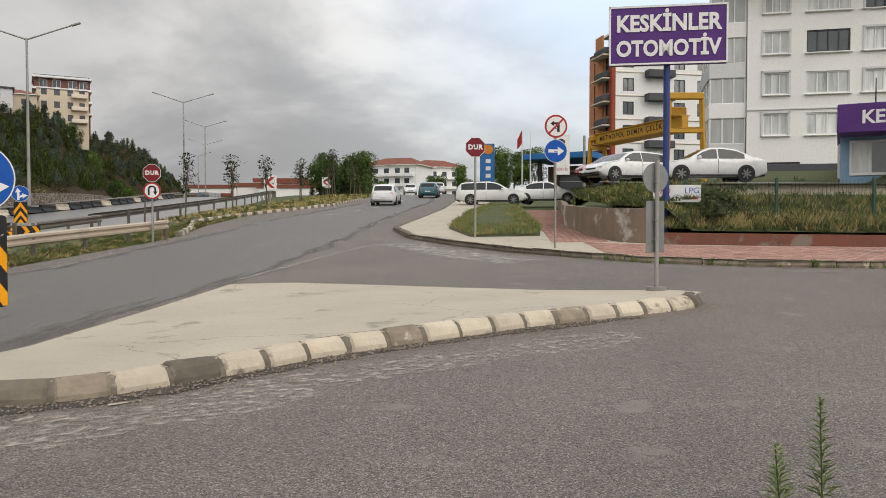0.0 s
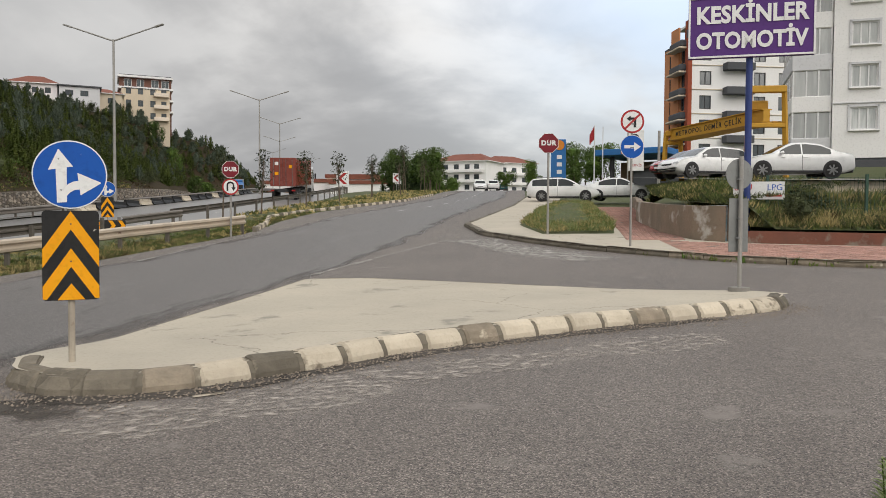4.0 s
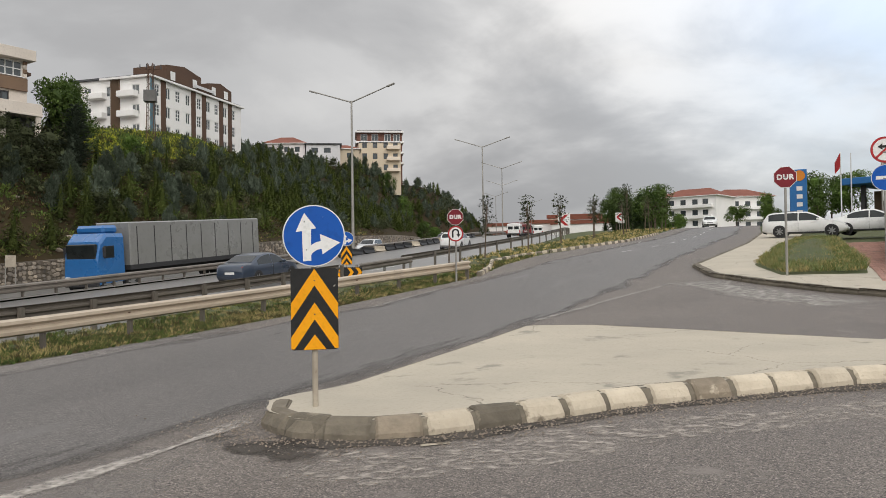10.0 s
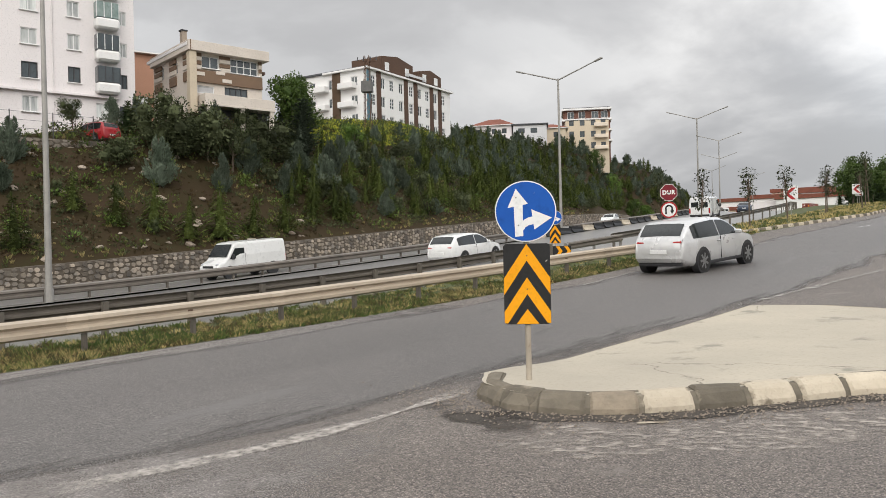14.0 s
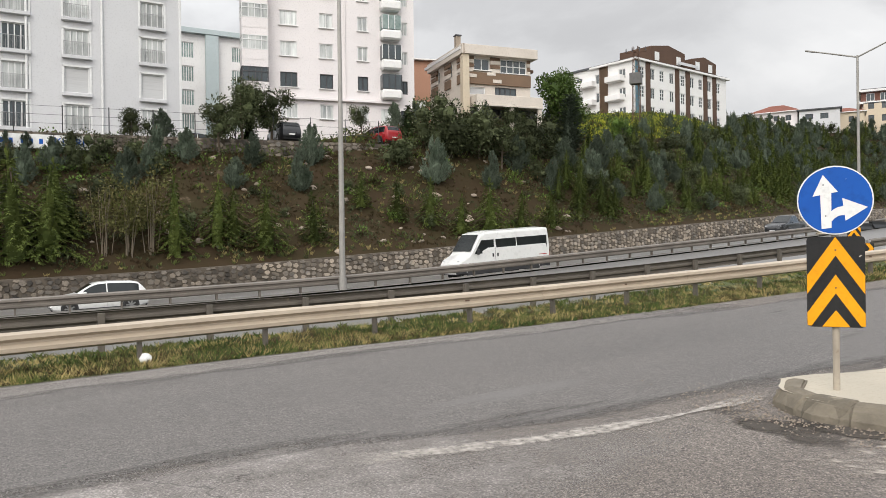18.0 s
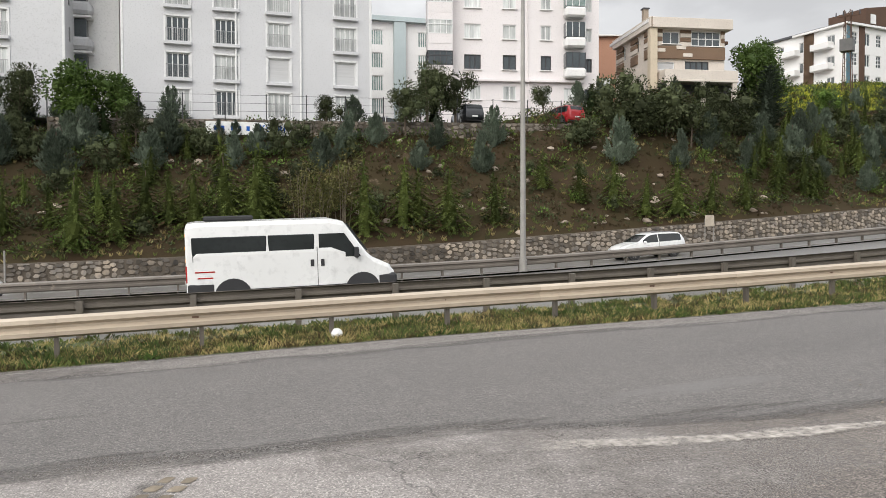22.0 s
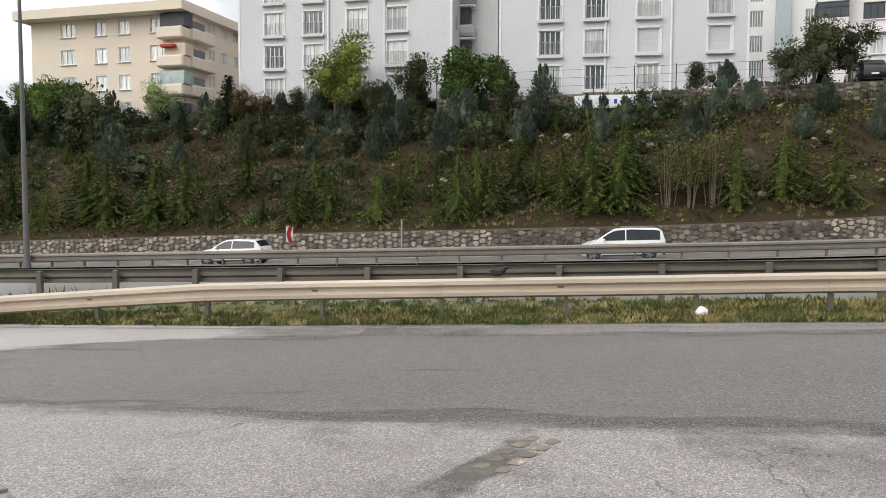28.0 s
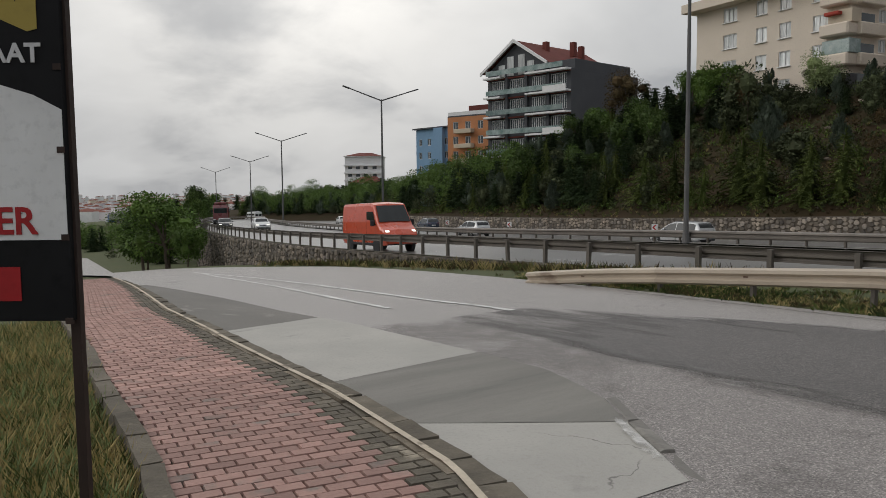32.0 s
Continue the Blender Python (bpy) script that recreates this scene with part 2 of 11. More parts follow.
M["concrete_apron"] = surf("concrete_apron", (0.235, 0.222, 0.197), (0.165, 0.156, 0.14), 0.8, 0.9, 30, 0.3, spots=((0.13, 0.125, 0.117), 0.9, 0.08), stretch=(0.35, 2.6, 1), sheen=0.5)
M["kerb"] = surf("kerb", (0.26, 0.215, 0.16), (0.15, 0.125, 0.095), 0.9, 5.0, 30, 0.6, spots=((0.47, 0.41, 0.32), 3.0, 0.12), vary=0.2)
M["kerb_pale"] = surf("kerb_pale", (0.56, 0.49, 0.385), (0.44, 0.38, 0.295), 0.9, 3.5, 30, 0.6, spots=((0.19, 0.16, 0.12), 3.0, 0.14), vary=0.12)
M["kerb_grey"] = surf("kerb_grey", (0.175, 0.15, 0.115), (0.105, 0.092, 0.072), 0.92, 4.0, 30, 0.6, spots=((0.30, 0.26, 0.20), 3.2, 0.09), vary=0.2)
M["paint_worn"] = surf("paint_worn", (0.38, 0.355, 0.325), (0.29, 0.272, 0.25), 0.85, 2.5, 30, 0.3, worn=(5.0, 0.47, 0.2))
M["paint_line"] = surf("paint_line", (0.72, 0.705, 0.68), (0.56, 0.55, 0.53), 0.75, 1.5, 30, 0.2, worn=(4.0, 0.32, 0.12))
M["salt_white"] = surf("salt_white", (0.47, 0.43, 0.39), (0.38, 0.35, 0.32), 0.95, 2.0, 35, 0.4, worn=(13.0, 0.44, 0.24))
M["dust"] = surf("dust", (0.33, 0.295, 0.26), (0.42, 0.375, 0.335), 0.95, 1.2, 35, 0.6, worn=(9.0, 0.555, 0.12), stretch=(1.2, 0.8, 1), spin=30)
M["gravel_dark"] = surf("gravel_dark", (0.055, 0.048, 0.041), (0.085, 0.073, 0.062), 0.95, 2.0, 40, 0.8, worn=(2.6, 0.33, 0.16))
M["trench"] = surf("trench", (0.115, 0.106, 0.097), (0.15, 0.138, 0.127), 0.95, 2.0, 40, 0.9, worn=(2.6, 0.32, 0.2))
M["soil"] = surf("soil", (0.046, 0.030, 0.018), (0.036, 0.031, 0.014), 0.95, 0.35, 5, 0.8, spots=((0.115, 0.085, 0.058), 0.7, 0.08), sheen=0.1)
M["grass_ground"] = surf("grass_ground", (0.06, 0.08, 0.026), (0.09, 0.088, 0.04), 0.95, 0.5, 14, 0.8)
M["rail_cream"] = surf("rail_cream", (0.50, 0.42, 0.325), (0.36, 0.295, 0.225), 0.42, 0.9, 18, 0.15, spots=((0.20, 0.145, 0.10), 1.3, 0.09), sheen=0.6, stretch=(1, 0.3, 1))
M["rail_dark"] = surf("rail_dark", (0.15, 0.13, 0.11), (0.105, 0.093, 0.08), 0.5, 1.2, 20, 0.2, metal=0.1, spots=((0.26, 0.21, 0.16), 3.0, 0.06))
M["rail_zinc"] = surf("rail_zinc", (0.21, 0.185, 0.16), (0.14, 0.124, 0.108), 0.45, 1.0, 20, 0.2, metal=0.2, spots=((0.34, 0.29, 0.24), 3.0, 0.06))
M["zinc_pole"] = surf("zinc_pole", (0.36, 0.345, 0.32), (0.27, 0.26, 0.245), 0.5, 1.5, 15, 0.15, metal=0.4)
M["pole_dark"] = surf("pole_dark", (0.15, 0.145, 0.14), (0.10, 0.10, 0.10), 0.6, 1.5, 15, 0.15, metal=0.2)
M["stone"] = surf("stone", (0.088, 0.082, 0.076), (0.215, 0.178, 0.138), 0.9, 1.3, 12, 0.6, vary=0.58)
M["mortar"] = surf("mortar", (0.085, 0.070, 0.054), (0.12, 0.10, 0.08), 0.95, 1.0, 20, 0.5)
M["sign_blue"] = surf("sign_blue", (0.004, 0.075, 0.36), (0.006, 0.09, 0.40), 0.6, 2.0, 12, 0.03, spots=((0.5, 0.55, 0.6), 14.0, -0.01), sheen=0.25)
M["sign_white"] = surf("sign_white", (0.78, 0.78, 0.77), (0.66, 0.66, 0.65), 0.4, 3.0, 20, 0.03)
M["sign_red"] = surf("sign_red", (0.42, 0.02, 0.025), (0.33, 0.018, 0.02), 0.4, 3.0, 20, 0.03)
M["sign_darkred"] = surf("sign_darkred", (0.20, 0.012, 0.022), (0.15, 0.01, 0.018), 0.4, 3.0, 20, 0.03)
M["sign_black"] = surf("sign_black", (0.012, 0.012, 0.013), (0.024, 0.024, 0.024), 0.6, 3.0, 20, 0.05, spots=((0.6, 0.56, 0.5), 16.0, 0.035), sheen=0.25)
M["sign_yellow"] = surf("sign_yellow", (0.84, 0.36, 0.008), (0.76, 0.31, 0.006), 0.6, 2.0, 20, 0.05, spots=((0.05, 0.04, 0.03), 15.0, 0.0), sheen=0.2)
M["post_cream"] = surf("post_cream", (0.42, 0.37, 0.30), (0.30, 0.26, 0.21), 0.7, 3.0, 20, 0.2, spots=((0.16, 0.10, 0.06), 4.0, 0.08))
M["sign_back"] = surf("sign_back", (0.24, 0.245, 0.24), (0.18, 0.185, 0.18), 0.55, 2.0, 15, 0.05, metal=0.3)
M["brick_paver"] = surf("brick_paver", (0.39, 0.235, 0.195), (0.31, 0.19, 0.16), 0.85, 1.2, 30, 0.4, spots=((0.22, 0.175, 0.15), 1.5, 0.12), vary=0.2, sheen=0.5)
M["joint"] = surf("joint", (0.15, 0.125, 0.105), (0.19, 0.165, 0.14), 0.95, 2.0, 30, 0.4)


# ---- mesh helpers ----
def mesh_of(name, verts, faces, smooth=False):
    me = bpy.data.meshes.new(name)
    me.from_pydata([tuple(v) for v in verts], [], faces)
    if smooth:
        me.shade_smooth()
    me.update()
    return me


def thing(name, loc=(0, 0, 0), turn=0.0, label="", category="", group="", kind=""):
    """An Empty at a thing's base, that carries its parts."""
    ob = new(name)
    ob.empty_display_size = 0.2
    ob.matrix_basis = pose(*loc, 0, 0, turn)
    return tagged(ob, label, category, group, kind)


def put(name, me, mats, parent=None, m=None, label=""):
    """A mesh datablock as one object under parent."""
    for x in mats if isinstance(mats, (list, tuple)) else [mats]:
        if len(me.materials) < (len(mats) if isinstance(mats, (list, tuple)) else 1):
            me.materials.append(M[x] if isinstance(x, str) else x)
    ob = new(name, me)
    if parent:
        ob.parent = parent
    if m is not None:
        ob.matrix_basis = m
    if label:
        ob["label"] = label
    return ob


def part(name, bm, material, parent=None, label="", m=None, smooth=False):
    me = bpy.data.meshes.new(name)
    bm.normal_update()
    bm.to_mesh(me)
    bm.free()
    if smooth:
        me.shade_smooth()
    return put(name, me, material, parent, m, label)


def add_box(bm, c, s, bevel=0.0, turn=0.0, mi=0):
    r = bmesh.ops.create_cube(bm, size=1.0, matrix=Matrix.Translation(c) @ Matrix.Rotation(turn, 4, "Z") @ Matrix.Diagonal((*s, 1)))
    fs = {f for v in r["verts"] for f in v.link_faces}
    for f in fs:
        f.material_index = mi
    if bevel:
        es = list({e for v in r["verts"] for e in v.link_edges})
        bmesh.ops.bevel(bm, geom=es, offset=bevel, segments=1, affect="EDGES")
    return bm


def box(c, s, bevel=0.0, turn=0.0):
    return add_box(bmesh.new(), c, s, bevel, turn)


def add_cyl(bm, a, b, r1, r2=None, n=10, caps=True):
    a, b = Vector(a), Vector(b)
    q = (b - a).to_track_quat("Z", "Y").to_matrix().to_4x4()
    bmesh.ops.create_cone(bm, cap_ends=caps, segments=n, radius1=r1, radius2=r1 if r2 is None else r2, depth=(b - a).length, matrix=Matrix.Translation((a + b) / 2) @ q)
    return bm


def cyl(a, b, r1, r2=None, n=10):
    return add_cyl(bmesh.new(), a, b, r1, r2, n)


def add_prism(bm, pts, y0, y1, plane="xz"):
    """A flat outline, given counter-clockwise, made solid between two depths."""
    place = {"xz": lambda p, d: (p[0], d, p[1]), "xy": lambda p, d: (p[0], p[1], d), "yz": lambda p, d: (d, p[0], p[1])}[plane]
    a = [bm.verts.new(place(p, y0)) for p in pts]
    b = [bm.verts.new(place(p, y1)) for p in pts]
    bm.faces.new(a)
    bm.faces.new(list(reversed(b)))
    for i in range(len(pts)):
        j = (i + 1) % len(pts)
        bm.faces.new((a[j], a[i], b[i], b[j]))
    bmesh.ops.recalc_face_normals(bm, faces=bm.faces[:])
    return bm


def prism(pts, y0, y1, plane="xz"):
    return add_prism(bmesh.new(), pts, y0, y1, plane)


def loft(rings):
    """A closed skin through rings of points, all equally long."""
    bm = bmesh.new()
    vs = [[bm.verts.new(p) for p in r] for r in rings]
    n = len(rings[0])
    for a, b in zip(vs, vs[1:]):
        for i in range(n):
            j = (i + 1) % n
            bm.faces.new((a[i], a[j], b[j], b[i]))
    bm.faces.new(list(reversed(vs[0])))
    bm.faces.new(vs[-1])
    bmesh.ops.recalc_face_normals(bm, faces=bm.faces[:])
    return bm


def disc_pts(r, n=32, cx=0.0, cz=0.0, turn=0.0):
    return [(cx + r * math.cos(turn + 2 * math.pi * i / n), cz + r * math.sin(turn + 2 * math.pi * i / n)) for i in range(n)]


def letters(name, text, size, depth, material, parent, m, tight=1.0, bold=0.0):
    """Raised lettering, as a mesh."""
    cu = bpy.data.curves.new(name, "FONT")
    cu.body, cu.size, cu.extrude, cu.align_x, cu.align_y, cu.space_character, cu.offset = text, size, depth, "CENTER", "CENTER", tight, bold
    cu.resolution_u = 3
    tmp = bpy.data.objects.new(name, cu)
    me = bpy.data.meshes.new_from_object(tmp)
    bpy.data.objects.remove(tmp)
    bpy.data.curves.remove(cu)
    me.materials.clear()
    return put(name, me, material, parent, m)


# ---- lie of the land ----
HY = [-400, -200, -94, -55, -40, -30, -20, 1.67, 12.7, 30, 49, 87, 125, 200, 400]
HZ = [-16, -8.6, -5.2, -4.0, -3.5, -3.1, -2.68, -2.0, -1.65, -0.55, 0.72, 3.15, 4.7, 6.6, 9.5]
_yy = np.arange(-700.0, 701.0)
_hh = np.convolve(np.interp(np.arange(-706.0, 707.0), HY, HZ), np.ones(13) / 13, "valid")


def along(y):
    return float(np.interp(y, _yy, _hh))


def median_x(y):
    return -25.6 - 0.0014 * (min(max(y, -150), 190) - 30) ** 2


def blend(a, b, v):
    k = min(max((v - a) / (b - a), 0.0), 1.0)
    return k * k * (3 - 2 * k)


def ground(x, y):
    """Height of the carriageways, pavements and verges."""
    off = x - median_x(y)
    z = along(y) + 0.2 * blend(10.2, 13.0, off) + 0.012 * max(min(x, 25) + 13, 0.0) - 1.05 * blend(0.8, 4.6, -off) - 0.3 * blend(0.45, 1.0, off) * (1 - blend(10.1, 10.7, off))
    u = min(-10 - y, 80)
    if u > 0:
        k = blend(11.45, 11.65, off)
        z -= k * (0.028 * u + 0.0004 * u * u + max(-90 - y, 0) * 0.02)
    return z


CREST_Y = [-170, -130, -110, -85, -55, -30, 0, 25, 36, 45, 70, 90, 120, 150, 175, 200, 220, 240, 258, 276]
CREST_Z = [-6, 0.5, 1.6, 3.5, 7.6, 7.7, 7.6, 8.6, 11.0, 12.6, 16.0, 19.5, 22.0, 23.0, 24.0, 23.0, 24.0, 22.0, 17.0, 8.5]
CREST_W = [20, 22, 22, 22, 22, 19, 14, 14, 14, 15, 22, 28, 32, 26, 12, 12, 12, 12, 12, 14]


def hill(x, y):
    """Height of the planted slope beyond the retaining wall, and of the plateau on it."""
    w = median_x(y) - 20.4 - x
    base = along(y) + 0.45
    if w < 0:
        return ground(x, y)
    top, wide = float(np.interp(y, CREST_Y, CREST_Z)), float(np.interp(y, CREST_Y, CREST_W))
    k = min(w / wide, 1.0)
    bumps = 0.5 * noise.noise((x * 0.12, y * 0.12, 0)) + 0.25 * noise.noise((x * 0.4, y * 0.4, 3))
    return base + max(top - base, 0.3) * (k * 0.8 + 0.2 * k * k * (3 - 2 * k)) + bumps * min(max(w - 0.6, 0) / 3, 1) + max(w - wide, 0) * 0.03


def sheet(name, rows, material, parent=None, smooth=True, edge=None):
    """A surface through rows of points, all rows equally long."""
    n = len(rows[0])
    faces = [(i * n + j, i * n + j + 1, (i + 1) * n + j + 1, (i + 1) * n + j) for i in range(len(rows) - 1) for j in range(n - 1)]
    me = mesh_of(name, [p for r in rows for p in r], faces, smooth)
    bm = bmesh.new()
    bm.from_mesh(me)
    bmesh.ops.recalc_face_normals(bm, faces=bm.faces[:])
    if sum(f.normal.z for f in bm.faces) < 0:
        bmesh.ops.reverse_faces(bm, faces=bm.faces[:])
    bm.to_mesh(me)
    bm.free()
    if edge:
        at = me.attributes.new("edge", "FLOAT", "POINT")
        at.data.foreach_set("value", list(edge) if len(edge) == len(rows) * n else list(edge) * len(rows))
    return put(name, me, material, parent)


def line_x(line, y):
    """x of a polyline of (x, y), given by rising y."""
    return float(np.interp(y, [p[1] for p in line], [p[0] for p in line]))


def strip(name, left, right, y0, y1, material, lift=0.0, dy=1.0, cross=8, z_of=None, wobble=0.0):
    """Surface between two lines x(y)."""
    z_of = z_of or ground
    rows = []
    n = max(int((y1 - y0) / dy), 1)
    for i in range(n + 1):
        y = y0 + (y1 - y0) * i / n
        a, b = (f(y) if callable(f) else line_x(f, y) for f in (left, right))
        a += wobble * noise.noise((y * 0.9, 1.0, 0))
        b += wobble * noise.noise((y * 0.9, 5.0, 0))
        rows.append([(a + (b - a) * j / cross, y, z_of(a + (b - a) * j / cross, y) + lift) for j in range(cross + 1)])
    return sheet(name, rows, material, edge=[min(j, cross - j, 1) * (1.0 if not wobble else min(1.0, 0.15 + 0.85 * min(i, n - i) * dy / 4.5)) for i in range(n + 1) for j in range(cross + 1)])


def resample(line, step):
    """Points at even steps along a polyline of 2D points."""
    out, left = [Vector(line[0])], step
    for a, b in zip(line, line[1:]):
        a, b = Vector(a), Vector(b)
        d = (b - a).length
        while left <= d:
            out.append(a + (b - a) * (left / d))
            left += step
        left -= d
    return out


def ribbon(name, line, width, material, lift=0.004, step=0.5, wobble=0.0, z_of=None, parent=None):
    """A painted line or a band along a polyline of (x, y)."""
    z_of = z_of or ground
    pts = resample(line, step)
    rows = []
    for i, p in enumerate(pts):
        d = (pts[min(i + 1, len(pts) - 1)] - pts[max(i - 1, 0)]).normalized()
        n = Vector((-d.y, d.x))
        w = width * (0.5 + wobble * noise.noise((p.x, p.y, 2)))
        rows.append([(p.x + n.x * k * w, p.y + n.y * k * w, z_of(p.x + n.x * k * w, p.y + n.y * k * w) + lift) for k in (-1, -0.5, 0.5, 1)])
    last = len(rows) - 1
    return sheet(name, rows, material, parent, edge=[e * (min(1.0, min(i, last - i) * step / 0.9) if wobble > 0.3 else 1.0) for i in range(last + 1) for e in (0.0, 1.0, 1.0, 0.0)])

# ---- ground, carriageways, kerbs ----
RAMP_LEFT = [(-36, -150), (-24.5, -90), (-20.5, -60), (-17.6, -30), (-15.2, -20), (-12.7, -10), (-12.0, -4), (-11.8, 4), (-11.2, 10), (-10.1, 18), (-9.3, 26.5), (-10.2, 34), (-10.4, 41), (-9.2, 48), (-7.4, 62), (-7.2, 90), (-9, 125), (-12, 150)]
RAMP_RIGHT = [(-29, -150), (-17.5, -90), (-14.2, -60), (-12.2, -45), (-9.4, -34), (-7.2, -24), (-4.9, -14), (-4.1, -9.5), (-3.65, -6), (-3.2, -3.8), (-2.6, -2.4), (30, -2.3), (30, 15.2), (14, 15.7), (9.2, 16.1), (7, 16.6), (4.9, 17.6), (3.2, 19.2), (1.9, 20.5), (0.4, 22.8), (-1.0, 25.5), (-1.77, 29.7), (-0.8, 38), (0, 45), (1.0, 61), (1.3, 90), (0, 125), (-2, 150)]


def terrain(x, y):
    """Everything that the carriageways and the slope leave open."""
    off = x - median_x(y)
    if off < -23.0:
        return hill(x, y)
    if off < -18.0:
        return ground(median_x(y) - 17, y) - 0.5
    z = ground(x + 3.4 if y < -10 and 8.2 < off < 11.65 else x, y) - 0.14
    if x > 12 and y > 17:
        z += 2.2 * blend(17, 24, y) * blend(12, 16, x) * (1 - blend(60, 90, y))
    if x > 9 and y < -6:
        z -= blend(9, 60, x) * 3
    return z


def ground_sheet():
    xs = sorted({*np.arange(-60, 31, 2.0), *np.arange(-130, -60, 4.0), *np.arange(30, 130, 10.0), *(-2500, -1600, -1000, -650, -430, -300, -220, -170, 150, 200, 300, 430, 650, 1000, 1600, 2500)})
    ys = sorted({*np.arange(-60, 60, 2.0), *np.arange(-180, -60, 5.0), *np.arange(60, 300, 5.0), *(-4000, -2600, -1700, -1100, -750, -520, -380, -280, -220, 310, 400, 600, 1000, 1700, 2600, 4000)})
    rows = []
    for y in ys:
        row = []
        for x in xs:
            yc, xc = min(max(y, -220), 300), min(max(x, -170), 130)
            z = terrain(xc, yc)
            far = max(-220 - y, 0)
            z += -0.055 * min(far, 650) - 0.012 * max(min(far, 2500) - 650, 0)
            z += 0.012 * min(max(y - 300, 0), 500) - 0.02 * max(-170 - x, 0) * (1 if x > -700 else 0) - 10 * (x <= -700)
            row.append((x, y, z))
        rows.append(row)
    ob = sheet("ground", rows, "grass_ground")
    me = ob.data
    me.materials.append(M["soil"])
    for p in me.polygons:
        x, y, _ = p.center
        if x - median_x(y) < -20 and x > -140 and abs(y) < 290:
            p.material_index = 1
    tagged(ob, "rough grass and bare earth round the road", "ground", kind="structure")


ground_sheet()


def road_sheet(name, left, right, y0, y1, material, label, lift=0.0, cross=8, dy=1.0):
    ob = strip(name, left, right, y0, y1, material, lift, dy, cross)
    return tagged(ob, label, "road", kind="structure")


def thin(line, step=1.0):
    """x(y) of a line that may run sideways."""
    return [p for i, p in enumerate(line) if i == 0 or p[1] > line[i - 1][1]]


road_sheet("road_slip", RAMP_LEFT, RAMP_RIGHT, -150, -2.4, "asphalt_pale", "worn grey asphalt slip road running downhill")
road_sheet("road_junction", RAMP_LEFT, lambda y: 30.0, -2.4, 15.2, "asphalt_worn", "worn pale asphalt of a road junction", cross=40)
road_sheet("road_upper", RAMP_LEFT, RAMP_RIGHT, 15.2, 150, "asphalt_worn", "worn grey asphalt road running uphill", cross=12)
# newer, darker lane laid over the worn surface
DARK_L = [(-8.7, -12), (-9.9, -8), (-10.9, -5), (-11.1, -2), (-11.0, 6), (-10.3, 12), (-9.2, 18), (-8.7, 27), (-8.6, 36), (-7.6, 45), (-6.0, 61), (-5.6, 90)]
DARK_R = [(-8.0, -12), (-7.5, -9), (-6.95, -5.6), (-6.5, -2.7), (-6.2, 0), (-5.9, 2.7), (-5.45, 3.9), (-5.0, 6), (-4.75, 8), (-4.5, 10), (-4.1, 13), (-3.6, 17), (-3.1, 22), (-2.9, 27), (-2.6, 36), (-1.9, 45), (-0.6, 61), (-0.2, 90)]
tagged(strip("asphalt_patch", DARK_L, DARK_R, -9.5, 90, "asphalt_dark", 0.007, 0.5, 8, wobble=0.12), "darker strip of newer asphalt along the lane", "road", kind="structure")

tagged(strip("asphalt_patch", lambda y: line_x(DARK_R, y) - 0.5, [(-4.5, -9.6), (-3.6, -6), (-2.5, -3), (-2.6, 0), (-3.3, 3), (-4.2, 5.6)], -9.6, 5.6, "asphalt_dry", 0.004, 0.4, 6, wobble=0.15), "paler asphalt before the island", "road", kind="structure")
tagged(strip("asphalt_patch", RAMP_LEFT, lambda y: line_x(DARK_L, y) + 0.6, -4.5, 14, "asphalt_mid", 0.004, 0.5, 8, wobble=0.05), "paler worn asphalt along the guard rail", "road", kind="structure")
road_sheet("highway_near", lambda y: median_x(y) + 0.35, lambda y: median_x(y) + 10.4, -200, 230, "asphalt_highway", "grey asphalt carriageway of three lanes going uphill", 0.0, 4, 2.0)
road_sheet("highway_far", lambda y: median_x(y) - 20.0, lambda y: median_x(y) - 4.6, -200, 230, "asphalt_highway", "grey asphalt carriageway of three lanes going downhill", 0.0, 6, 2.0)
tagged(strip("median_bank", lambda y: median_x(y) - 4.6, lambda y: median_x(y) - 0.4, -200, 230, "grass_ground", 0.0, 2.0, 5), "grassy bank between the two carriageways", "verge", kind="structure")
tagged(strip("verge", lambda y: median_x(y) + 10.4, RAMP_LEFT, -12, 150, "grass_ground", 0.0, 1.0, 5), "weedy verge between slip road and carriageway", "verge", kind="structure")
tagged(strip("verge", lambda y: median_x(y) + 10.4, lambda y: median_x(y) + 11.42, -140, -12, "grass_ground", 0.0, 1.0, 2), "narrow verge under the guard rail", "verge", kind="structure")
tagged(strip("verge", lambda y: median_x(y) + 11.7, RAMP_LEFT, -140, -12, "grass_ground", 0.0, 1.0, 3), "weedy verge at the foot of the stone wall", "verge", kind="structure")
tagged(strip("slope_foot", lambda y: median_x(y) - 25.0, lambda y: median_x(y) - 20.45, -130, 254, "soil", 0.0, 2.0, 4, z_of=hill), "earth bank right behind the stone wall", "bank", kind="structure")
tagged(strip("median_strip", lambda y: median_x(y) - 0.4, lambda y: median_x(y) + 0.4, -200, 230, "concrete_apron", 0.06, 2.0, 1), "low concrete strip between the carriageways", "median", kind="structure")


def marks(name, line, width, label, dash=None, lift=0.011, material="paint_line", wobble=0.25):
    if dash is None:
        return tagged(ribbon(name, line, width, material, lift, wobble=wobble), label, "road marking", kind="structure")
    pts, run, gap = resample(line, 0.5), *dash
    k = 0
    while (k + run) * 2 < len(pts):
        seg = pts[int(k * 2):int((k + run) * 2) + 1]
        tagged(ribbon(name, [tuple(p) for p in seg], width, material, lift, 0.5, wobble), label, "road marking", kind="structure", group="lane dashes")
        k += run + gap


